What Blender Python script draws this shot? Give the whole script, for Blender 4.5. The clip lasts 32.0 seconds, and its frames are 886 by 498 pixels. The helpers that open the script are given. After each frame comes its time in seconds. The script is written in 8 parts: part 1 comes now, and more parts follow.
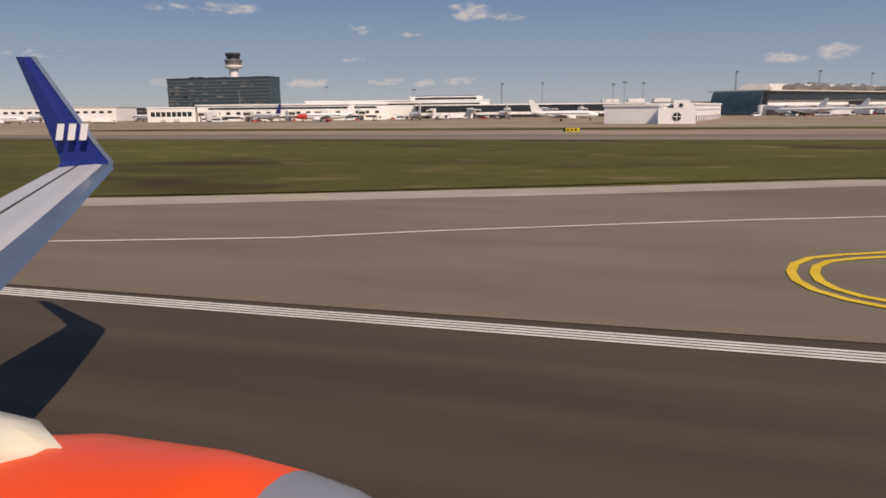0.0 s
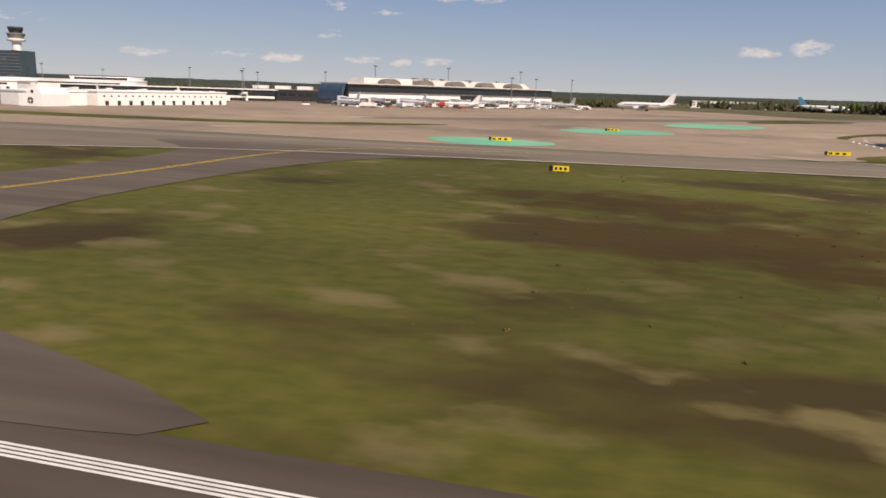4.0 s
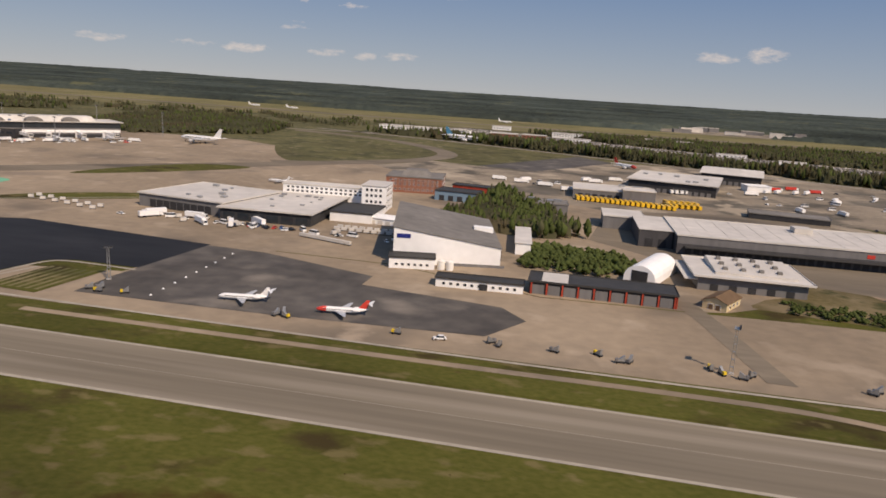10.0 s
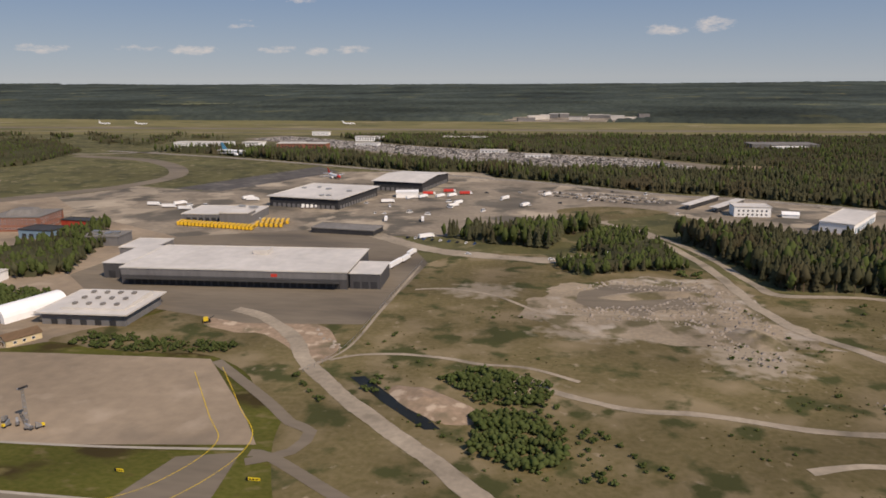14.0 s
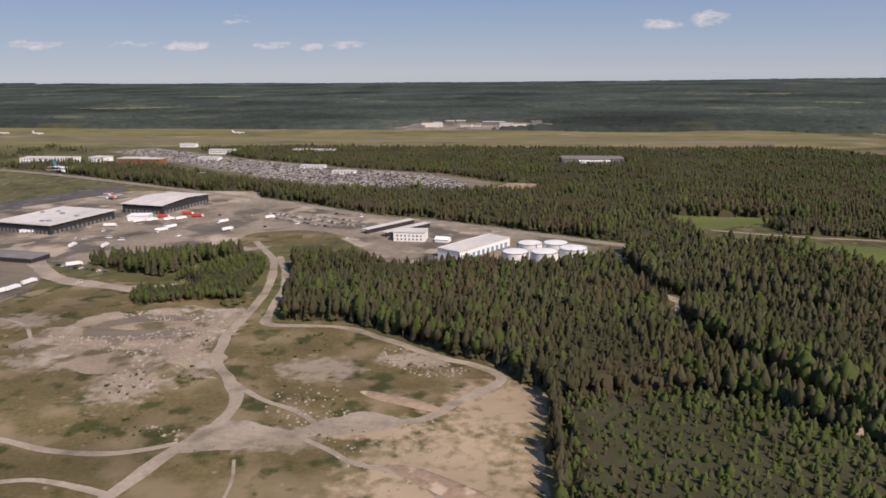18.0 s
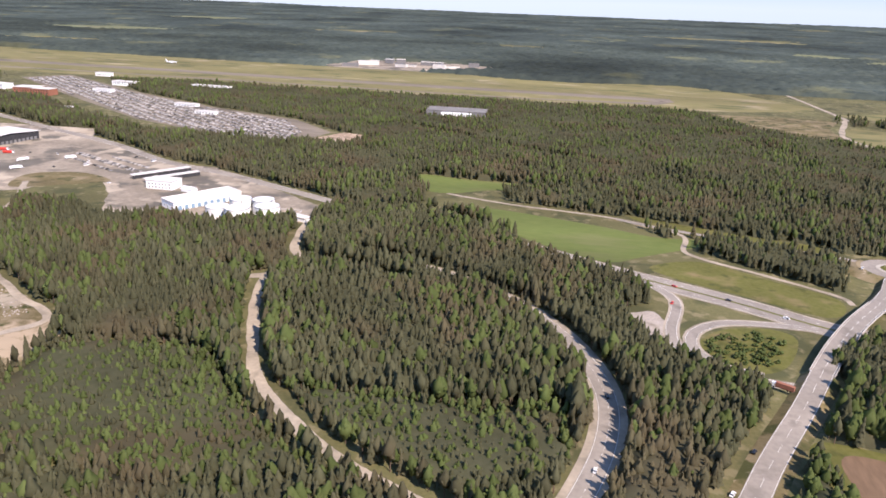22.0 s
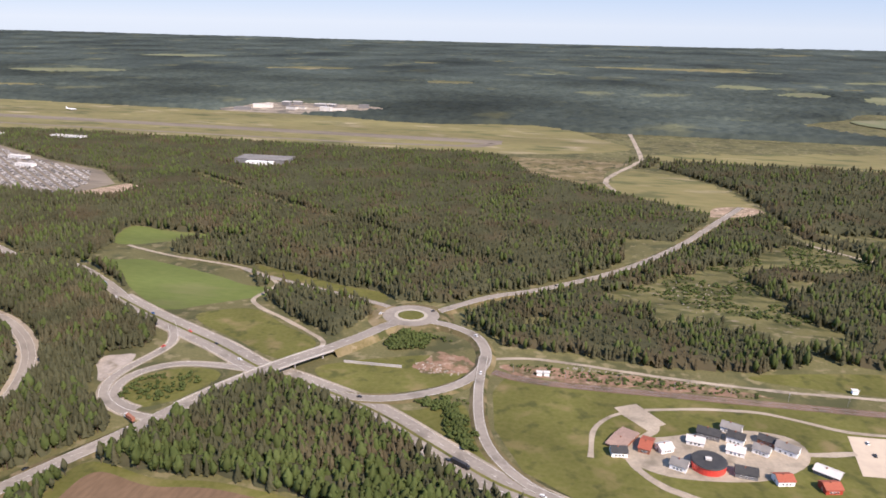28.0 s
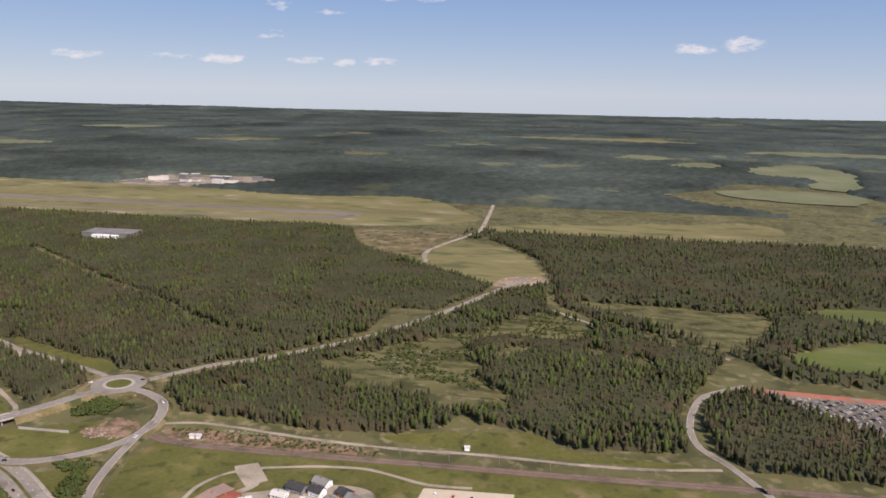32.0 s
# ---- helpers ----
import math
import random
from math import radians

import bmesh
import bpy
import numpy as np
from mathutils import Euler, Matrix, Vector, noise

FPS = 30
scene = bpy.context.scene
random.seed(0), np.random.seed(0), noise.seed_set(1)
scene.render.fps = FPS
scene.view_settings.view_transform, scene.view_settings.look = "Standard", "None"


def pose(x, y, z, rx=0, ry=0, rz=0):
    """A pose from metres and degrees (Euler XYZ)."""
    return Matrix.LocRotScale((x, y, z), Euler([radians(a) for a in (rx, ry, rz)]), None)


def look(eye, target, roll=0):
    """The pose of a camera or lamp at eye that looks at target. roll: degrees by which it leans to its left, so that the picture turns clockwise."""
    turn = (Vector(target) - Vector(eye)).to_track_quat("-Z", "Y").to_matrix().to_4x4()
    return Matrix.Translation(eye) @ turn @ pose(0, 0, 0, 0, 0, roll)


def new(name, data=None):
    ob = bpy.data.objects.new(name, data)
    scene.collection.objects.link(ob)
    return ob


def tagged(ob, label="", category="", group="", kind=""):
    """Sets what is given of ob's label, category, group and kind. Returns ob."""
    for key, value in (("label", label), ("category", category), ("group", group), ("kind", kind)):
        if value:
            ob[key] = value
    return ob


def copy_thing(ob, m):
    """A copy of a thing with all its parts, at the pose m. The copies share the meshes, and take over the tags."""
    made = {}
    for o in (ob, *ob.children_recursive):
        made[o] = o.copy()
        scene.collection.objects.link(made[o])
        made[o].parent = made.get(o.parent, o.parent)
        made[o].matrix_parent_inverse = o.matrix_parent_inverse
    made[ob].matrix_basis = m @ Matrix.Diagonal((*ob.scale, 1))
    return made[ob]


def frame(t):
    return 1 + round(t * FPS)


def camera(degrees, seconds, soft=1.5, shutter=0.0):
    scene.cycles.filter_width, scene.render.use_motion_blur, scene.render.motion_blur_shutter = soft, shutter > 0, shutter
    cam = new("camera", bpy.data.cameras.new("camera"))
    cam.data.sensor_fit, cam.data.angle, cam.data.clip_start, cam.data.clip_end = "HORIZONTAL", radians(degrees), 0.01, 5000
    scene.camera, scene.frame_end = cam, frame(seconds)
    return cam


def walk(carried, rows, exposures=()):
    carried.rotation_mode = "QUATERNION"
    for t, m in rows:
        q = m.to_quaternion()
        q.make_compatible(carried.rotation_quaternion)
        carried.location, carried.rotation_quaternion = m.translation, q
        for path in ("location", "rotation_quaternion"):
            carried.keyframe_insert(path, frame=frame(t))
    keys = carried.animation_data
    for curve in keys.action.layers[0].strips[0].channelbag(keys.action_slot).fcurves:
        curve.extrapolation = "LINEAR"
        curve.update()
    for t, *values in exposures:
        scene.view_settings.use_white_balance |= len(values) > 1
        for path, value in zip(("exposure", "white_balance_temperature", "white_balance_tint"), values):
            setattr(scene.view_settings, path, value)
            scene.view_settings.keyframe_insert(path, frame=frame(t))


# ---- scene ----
# One unit of the scene is S true metres: the flight is so fast that the place is kept at this scale throughout.
S = 0.47
EXPOSURES = [(t, stops, kelvin, tint) for t, stops, kelvin, tint in ((0, -0.05, 7300, 19), (1, 0.12, 7350, 20), (2.5, 0.00, 7350, 19), (5, 0.45, 7500, 19), (6, 0.35, 7450, 19), (7, 0.40, 7450, 19), (9, 0.25, 7150, 18), (10, 0.00, 7250, 18), (11, 0.10, 7400, 17), (13.5, -0.10, 7150, 16), (16, 0.67, 6560, 19), (17, 0.36, 6560, 20), (18, 0.20, 6710, 20), (19, 0.20, 6560, 20), (20, 0.75, 6310, 21), (21, 1.12, 6210, 22), (23, 1.00, 6210, 22), (26, 0.92, 6210, 21), (29, 0.92, 6460, 20), (30, 0.82, 6460, 20), (32, 0.50, 6560, 19))]
cam = camera(62.9, 32.0, 1.7)
PATH = [
    (0, (0.02, -0.03, 3.32), (-14.14, 46.98, -6.14), -0.64),
    (0.5, (18.41, -0.01, 3.50), (4.57, 47.13, -5.80), 0.24),
    (1, (36.84, 0.01, 3.62), (23.70, 47.44, -5.18), 0.93),
    (1.5, (55.32, 0.03, 3.93), (41.90, 47.15, -6.06), 0.28),
    (2, (73.84, 0.07, 4.37), (59.89, 47.09, -5.33), 0.51),
    (2.5, (92.40, 0.12, 5.00), (79.03, 47.21, -5.14), 0.44),
    (4.5, (166.50, 0.58, 8.27), (154.89, 47.95, -2.74), 2.40),
    (5, (184.86, 0.86, 10.46), (174.27, 48.18, -1.74), 3.25),
    (5.5, (203.14, 1.19, 12.86), (193.05, 48.61, 0.66), 5.35),
    (6, (221.36, 1.56, 15.47), (210.06, 48.87, 3.89), 4.71),
    (6.5, (239.58, 1.97, 18.27), (228.47, 49.51, 7.47), 4.19),
    (7, (257.85, 2.41, 21.20), (246.61, 49.90, 10.32), 4.54),
    (7.5, (276.20, 2.89, 24.17), (264.91, 50.22, 12.64), 3.99),
    (8, (294.65, 3.39, 27.13), (283.85, 50.31, 13.66), 2.15),
    (8.5, (313.25, 3.89, 30.05), (303.53, 50.77, 15.62), 2.60),
    (9, (331.97, 4.39, 32.91), (321.89, 51.42, 19.25), 2.79),
    (9.5, (350.74, 4.89, 35.74), (341.46, 52.43, 23.33), 3.31),
    (10, (369.52, 5.37, 38.56), (359.98, 53.25, 27.75), 3.54),
    (10.5, (388.28, 5.84, 41.37), (378.49, 53.88, 31.54), 3.27),
    (11, (406.99, 6.31, 44.16), (396.94, 54.20, 33.90), 2.57),
    (11.5, (425.65, 6.74, 46.86), (416.45, 54.90, 37.06), 2.32),
    (12, (444.27, 7.13, 49.46), (434.29, 55.03, 39.16), 2.83),
    (12.5, (462.88, 7.49, 51.98), (453.21, 55.26, 40.80), 2.88),
    (13, (481.49, 7.79, 54.46), (473.22, 55.77, 43.07), 2.17),
    (13.5, (500.13, 8.02, 56.90), (493.27, 56.24, 45.60), 0.04),
    (15.5, (575.42, 6.99, 65.79), (566.60, 54.52, 53.02), -1.20),
    (16, (594.11, 6.31, 68.04), (585.23, 53.72, 54.87), -1.21),
    (16.5, (612.77, 5.57, 70.30), (604.20, 52.94, 56.78), -1.17),
    (17, (631.42, 4.79, 72.59), (624.55, 52.65, 59.86), -0.66),
    (17.5, (650.05, 4.00, 74.91), (643.27, 51.84, 62.06), -0.94),
    (18, (668.67, 3.22, 77.29), (661.61, 51.28, 65.48), -0.60),
    (18.5, (687.26, 2.47, 79.75), (680.08, 50.54, 68.03), -0.04),
    (19, (705.81, 1.78, 82.29), (698.15, 49.59, 69.82), 0.89),
    (19.5, (724.29, 1.17, 84.95), (716.50, 48.60, 71.18), 0.29),
    (20, (742.69, 0.64, 87.70), (734.61, 47.11, 71.11), -0.76),
    (20.5, (761.01, 0.20, 90.54), (753.62, 46.36, 72.80), 0.41),
    (21, (779.23, -0.17, 93.45), (772.03, 46.09, 75.90), 1.74),
    (21.5, (797.38, -0.49, 96.41), (789.31, 45.95, 79.72), 1.50),
    (22, (815.47, -0.77, 99.40), (807.03, 45.70, 82.99), 2.12),
    (22.5, (833.54, -1.04, 102.40), (825.43, 45.63, 86.39), 3.76),
    (23, (851.57, -1.27, 105.40), (844.17, 45.74, 90.07), 4.95),
    (23.5, (869.58, -1.49, 108.38), (863.01, 45.47, 92.52), 4.72),
    (24, (887.55, -1.69, 111.36), (880.44, 44.90, 94.66), 4.65),
    (24.5, (905.48, -1.87, 114.31), (897.97, 44.75, 97.87), 5.26),
    (25, (923.38, -2.02, 117.23), (915.75, 44.12, 99.54), 4.03),
    (25.5, (941.23, -2.15, 120.12), (933.02, 43.56, 101.60), 2.56),
    (26, (959.04, -2.26, 122.96), (950.65, 43.41, 104.41), 2.17),
    (26.5, (976.78, -2.37, 125.75), (968.63, 43.69, 108.08), 2.57),
    (28.5, (1046.10, -3.20, 135.85), (1035.52, 43.72, 122.18), 0.85),
    (29, (1063.68, -3.69, 138.04), (1053.80, 43.68, 125.43), 1.70),
    (29.5, (1081.32, -4.22, 140.18), (1071.12, 43.08, 127.62), 1.00),
    (30, (1099.03, -4.80, 142.26), (1090.28, 43.03, 130.62), 1.64),
    (30.5, (1116.82, -5.40, 144.29), (1107.98, 42.36, 132.42), 0.89),
    (31, (1134.65, -6.02, 146.28), (1125.75, 41.76, 134.54), 0.57),
    (31.5, (1152.50, -6.66, 148.24), (1142.99, 41.06, 136.72), 0.05),
    (32, (1170.36, -7.29, 150.17), (1161.59, 40.77, 139.53), 1.02),
]
walk(cam, [(t, look(eye, target, roll)) for t, eye, target, roll in PATH], exposures=EXPOSURES)

# ---- daylight ----
SUN_AZ, SUN_EL = radians(-42), radians(44)
SUN_DIR = Vector((math.cos(SUN_EL) * math.cos(SUN_AZ), math.cos(SUN_EL) * math.sin(SUN_AZ), math.sin(SUN_EL)))
sun = new("sun", bpy.data.lights.new("sun", "SUN"))
sun.data.energy, sun.data.angle, sun.data.color = 4.1, radians(0.5), (1.0, 0.885, 0.74)
sun.matrix_world = look(SUN_DIR * 100, (0, 0, 0))


def sky():
    """Clear sky with a few small clouds low over the horizon."""
    w = bpy.data.worlds.new("sky")
    scene.world = w
    w.use_nodes = True
    nt = w.node_tree
    nt.nodes.clear()
    N, L = nt.nodes.new, nt.links.new
    out, bg = N("ShaderNodeOutputWorld"), N("ShaderNodeBackground")
    tex = N("ShaderNodeTexSky")
    tex.sky_type, tex.sun_disc = "NISHITA", False
    tex.sun_elevation, tex.sun_rotation = SUN_EL, radians(90) - SUN_AZ
    tex.air_density, tex.dust_density, tex.ozone_density = 1.0, 0.0, 2.5
    bg.inputs["Strength"].default_value = 0.13
    co = N("ShaderNodeTexCoord")
    sep = N("ShaderNodeSeparateXYZ")
    L(co.outputs["Generated"], sep.inputs[0])

    def m(op, a, b=None, c=None):
        n = N("ShaderNodeMath")
        n.operation = op
        for i, v in enumerate((a, b, c)):
            if v is None:
                continue
            if isinstance(v, (int, float)):
                n.inputs[i].default_value = v
            else:
                L(v, n.inputs[i])
        return n.outputs[0]

    az = m("MULTIPLY", m("ARCTAN2", sep.outputs[0], sep.outputs[1]), 57.2958)
    el = m("MULTIPLY", m("ARCSINE", sep.outputs[2]), 57.2958)
    noi = N("ShaderNodeTexNoise")
    noi.inputs["Scale"].default_value, noi.inputs["Detail"].default_value, noi.inputs["Roughness"].default_value = 48, 9, 0.66
    mp = N("ShaderNodeMapping")
    mp.inputs["Scale"].default_value = (1, 1, 2.6)
    L(co.outputs["Generated"], mp.inputs[0])
    L(mp.outputs[0], noi.inputs["Vector"])
    total = None
    for a0, e0, wa, we, k in CLOUDS:
        da = m("DIVIDE", m("SUBTRACT", az, a0), wa * .95)
        de = m("DIVIDE", m("SUBTRACT", el, e0), we * .8)
        r = m("ADD", m("MULTIPLY", da, da), m("MULTIPLY", de, de))
        g = m("MULTIPLY", m("MAXIMUM", m("SUBTRACT", 1.0, r), 0.0), k)
        total = g if total is None else m("MAXIMUM", total, g)
    puff = m("MULTIPLY", m("SUBTRACT", m("ADD", m("MULTIPLY", total, 0.5), m("MULTIPLY", noi.outputs["Fac"], 1.5)), 0.91), 2.1)
    puff = m("MULTIPLY", m("MINIMUM", m("MAXIMUM", puff, 0.0), 1.0), m("MINIMUM", m("MULTIPLY", total, 4.0), 1.0))
    mix = N("ShaderNodeMix")
    mix.data_type = "RGBA"
    L(m("MULTIPLY", puff, 0.8), mix.inputs["Factor"])
    low = N("ShaderNodeMix")
    low.data_type = "RGBA"
    veil = m("MINIMUM", m("MAXIMUM", m("DIVIDE", m("SUBTRACT", 26.0, el), 14.0), 0.0), 1.0)
    L(m("MULTIPLY", veil, 0.92), low.inputs["Factor"])
    L(tex.outputs[0], low.inputs["A"])
    grade = N("ShaderNodeMix")
    grade.data_type = "RGBA"
    rise = m("MINIMUM", m("MAXIMUM", m("DIVIDE", el, 12.0), 0.0), 1.0)
    L(m("POWER", rise, 0.8), grade.inputs["Factor"])
    grade.inputs["A"].default_value, grade.inputs["B"].default_value = (2.4, 2.97, 3.54, 1), (.5, 1.34, 3.0, 1)
    L(grade.outputs["Result"], low.inputs["B"])
    L(low.outputs["Result"], mix.inputs["A"])
    mix.inputs["B"].default_value = (5.3, 5.0, 4.7, 1)
    L(mix.outputs["Result"], bg.inputs["Color"])
    L(bg.outputs[0], out.inputs[0])


# azimuth from +y towards +x, elevation, half widths (degrees), density
CLOUDS = [(7.8, 3.3, 2.4, .6, .9), (11.2, 3.6, 1.7, .9, 1), (-26.9, 2.05, 2.3, .6, 1), (-30.6, 2.2, 2.4, .38, .5), (-36.7, 2.1, 2.3, .5, .75), (-20.8, 2.1, 2.0, .45, .8), (-18.0, 2.0, 1.2, .45, .85), (-15.5, 2.1, 1.9, .5, .9), (-23.3, 3.9, 1.6, .6, .45),
          (-32.2, 7.4, 3.2, .7, .75), (-36.4, 7.3, 2.2, .5, .6), (-14.6, 7.2, 2.2, 1.1, .9), (-11.7, 6.8, 1.7, .5, .8), (-23, 6, 1.9, .6, .6), (-19.4, 5.6, 1.7, .4, .6), (-46, 4, 4, .6, .5), (24, 4, 3, .6, .4)]
sky()


# ---- materials ----
def mat(name, a, b=None, size=4.0, rough=0.9, metal=0.0, bump=0.0, big=60.0, bigamt=0.25, stretch=(1, 1, 1), c=None, csize=25.0, cut=(0.5, 0.62), c2=None, c2size=12.0, cut2=(.56, .64), rand=0.0, island=0.0, spec=0.12, detail=5, zones=(), tint=0.0, leaf=0.0):
    """A surface of colours a and b in grain of the given size in metres, shaded over a bigger size, with patches of colour c."""
    ma = bpy.data.materials.new(name)
    ma.use_nodes = True
    nt = ma.node_tree
    N, L = nt.nodes.new, nt.links.new
    p = nt.nodes["Principled BSDF"]
    p.inputs["Roughness"].default_value, p.inputs["Metallic"].default_value = rough, metal
    p.inputs["Specular IOR Level"].default_value = spec
    b = b or tuple(v * 0.82 for v in a)
    geo, mp = N("ShaderNodeNewGeometry"), N("ShaderNodeMapping")
    mp.inputs["Scale"].default_value = tuple(v / S for v in stretch)
    L(geo.outputs["Position"], mp.inputs[0])

    def noise_tex(metres, det, vec):
        n = N("ShaderNodeTexNoise")
        n.inputs["Scale"].default_value, n.inputs["Detail"].default_value = 1 / metres, det
        L(vec, n.inputs["Vector"])
        return n.outputs["Fac"]

    def ramp(fac, lo, hi):
        n = N("ShaderNodeMapRange")
        n.inputs["From Min"].default_value, n.inputs["From Max"].default_value = lo, hi
        L(fac, n.inputs["Value"])
        return n.outputs[0]

    def mix(fac, x, y, kind="MIX"):
        n = N("ShaderNodeMix")
        n.data_type, n.blend_type = "RGBA", kind
        for sock, v in (("Factor", fac), ("A", x), ("B", y)):
            if isinstance(v, (int, float)):
                n.inputs[sock].default_value = v
            elif isinstance(v, tuple):
                n.inputs[sock].default_value = (*v, 1)
            else:
                L(v, n.inputs[sock])
        return n.outputs["Result"]

    small = noise_tex(size, detail, mp.outputs[0])
    col = mix(ramp(small, 0.32, 0.68), a, b)
    if c:
        col = mix(ramp(noise_tex(csize, 6, mp.outputs[0]), *cut), col, c)
    if c2:
        far = N("ShaderNodeVectorMath")
        far.operation = "ADD"
        L(mp.outputs[0], far.inputs[0])
        far.inputs[1].default_value = (713, 291, 57)
        col = mix(ramp(noise_tex(c2size, 7, far.outputs[0]), *cut2), col, c2)
    for colour, spots in zones:
        flat = N("ShaderNodeVectorMath")
        flat.operation = "SCALE"
        L(geo.outputs["Position"], flat.inputs[0])
        flat.inputs["Scale"].default_value = 1 / S
        xyz = N("ShaderNodeSeparateXYZ")
        L(flat.outputs[0], xyz.inputs[0])

        def calc(op, x, y):
            n = N("ShaderNodeMath")
            n.operation = op
            for i, v in enumerate((x, y)):
                if isinstance(v, (int, float)):
                    n.inputs[i].default_value = v
                else:
                    L(v, n.inputs[i])
            return n.outputs[0]

        field = None
        for zx, zy, rx, ry in spots:
            u, w = calc("DIVIDE", calc("SUBTRACT", xyz.outputs[0], zx), rx), calc("DIVIDE", calc("SUBTRACT", xyz.outputs[1], zy), ry)
            q = calc("SUBTRACT", 1.0, calc("ADD", calc("MULTIPLY", u, u), calc("MULTIPLY", w, w)))
            field = q if field is None else calc("MAXIMUM", field, q)
        frayed = calc("ADD", calc("MAXIMUM", field, -1.0), calc("MULTIPLY", calc("SUBTRACT", noise_tex(7, 10, flat.outputs[0]), 0.5), 4.5))
        col = mix(ramp(frayed, -.35, .75), col, colour)
    large = ramp(noise_tex(big, 3, mp.outputs[0]), 0.3, 0.7)
    k = N("ShaderNodeMath")
    k.operation = "MULTIPLY_ADD"
    L(large, k.inputs[0])
    k.inputs[1].default_value, k.inputs[2].default_value = bigamt, 1 - bigamt / 2
    fac = k.outputs[0]
    for amount, sock in ((rand, None), (island, geo.outputs["Random Per Island"])):
        if amount:
            if sock is None:
                sock = N("ShaderNodeObjectInfo").outputs["Random"]
            q = N("ShaderNodeMath")
            q.operation = "MULTIPLY_ADD"
            L(sock, q.inputs[0])
            q.inputs[1].default_value, q.inputs[2].default_value = amount, 1 - amount / 2
            r = N("ShaderNodeMath")
            r.operation = "MULTIPLY"
            L(q.outputs[0], r.inputs[0])
            L(fac, r.inputs[1])
            fac = r.outputs[0]
    if tint:
        at_tree = N("ShaderNodeAttribute")
        at_tree.attribute_name = "tint"
        q = N("ShaderNodeMath")
        q.operation = "MULTIPLY_ADD"
        L(at_tree.outputs["Fac"], q.inputs[0])
        q.inputs[1].default_value, q.inputs[2].default_value = tint, 1.0
        r = N("ShaderNodeMath")
        r.operation = "MULTIPLY"
        L(q.outputs[0], r.inputs[0])
        L(fac, r.inputs[1])
        fac = r.outputs[0]
    v = N("ShaderNodeVectorMath")
    v.operation = "SCALE"
    L(col, v.inputs[0])
    L(fac, v.inputs["Scale"])
    L(v.outputs[0], p.inputs["Base Color"])
    if leaf:
        glow, both = N("ShaderNodeBsdfTranslucent"), N("ShaderNodeMixShader")
        L(v.outputs[0], glow.inputs["Color"])
        both.inputs[0].default_value = leaf
        L(p.outputs[0], both.inputs[1])
        L(glow.outputs[0], both.inputs[2])
        L(both.outputs[0], nt.nodes["Material Output"].inputs["Surface"])
    if bump:
        bm = N("ShaderNodeBump")
        bm.inputs["Strength"].default_value, bm.inputs["Distance"].default_value = 0.6, bump * S
        L(small, bm.inputs["Height"])
        L(bm.outputs[0], p.inputs["Normal"])
    return ma


# worn zones of the airfield grass: centre and half widths
BROWN_ZONES = ((562, 114, 40, 26), (590, 122, 24, 14), (335, 78, 34, 16), (372, 78, 30, 16), (402, 88, 26, 12), (318, 104, 26, 10), (440, 92, 30, 14), (478, 112, 36, 10), (176, 90, 36, 8), (500, 84, 22, 10), (694, 70, 44, 14), (742, 120, 46, 12), (860, 90, 60, 18))
TAN_ZONES = ((630, 112, 34, 22), (660, 100, 30, 24), (400, 70, 26, 7), (455, 82, 30, 14), (490, 66, 24, 12), (800, 70, 60, 20), (60, 38, 22, 3), (520, 60, 24, 14))
PALE_ZONES = ((1170, 425, 44, 42), (1198, 356, 24, 34), (1295, 380, 24, 18), (1064, 438, 22, 16), (1290, 298, 34, 12), (1130, 372, 30, 14), (1090, 300, 18, 10), (1350, 400, 24, 12))
SAND_ZONES = ((1384, 250, 44, 80), (1400, 345, 26, 34), (1345, 312, 26, 10))
M_GROUND = mat("meadow", (.094, .092, .036), (.128, .112, .05), 2.5, bump=.25, big=140, bigamt=.5, c=(.07, .07, .03), csize=34, cut=(.5, .6), c2=(.17, .145, .075), detail=8)
# Far fields: paling by haze is mixed into the colour, duller than crop_field.
M_HAZEFIELD = mat("far_field", (.125, .135, .066), (.15, .155, .08), 20, big=300, bigamt=.4, c=(.17, .16, .09), csize=120, cut=(.5, .66), detail=6)
M_STRIP = mat("mown_grass", (.064, .068, .011), (.096, .09, .02), 1.6, bump=.22, big=45, bigamt=.5, stretch=(.65, 1, 1), c=(.05, .037, .012), csize=24, cut=(.54, .64), c2=(.14, .114, .045), c2size=7, cut2=(.57, .68), detail=11, zones=(((.108, .084, .034), TAN_ZONES), ((.06, .039, .009), BROWN_ZONES)))
M_LAWN = mat("fresh_grass", (.092, .094, .022), (.122, .114, .034), 4, bump=.15, big=60, bigamt=.4, c=(.165, .128, .058), csize=30, cut=(.55, .72), c2=(.064, .066, .02), c2size=14, cut2=(.55, .68), detail=8)
M_FIELD = mat("crop_field", (.094, .118, .03), (.115, .135, .038), 4, big=70, bigamt=.35, stretch=(.3, 1, 1), c=(.14, .14, .055), csize=40, cut=(.52, .72), detail=7)
M_DRYGRASS = mat("dry_airfield_grass", (.2, .168, .072), (.15, .138, .055), 14, big=160, bigamt=.4, stretch=(.35, 1, 1), c=(.3, .245, .15), csize=60, cut=(.58, .7), c2=(.1, .1, .04), c2size=40, cut2=(.55, .66), detail=8)
M_SCRUB = mat("scrub_ground", (.112, .092, .038), (.155, .122, .06), 2.6, bump=.45, big=70, bigamt=.5, c=(.215, .168, .096), csize=34, cut=(.48, .64), c2=(.058, .06, .021), c2size=17, cut2=(.54, .63), detail=10, zones=(((.3, .25, .18), PALE_ZONES), ((.35, .27, .176), SAND_ZONES)))
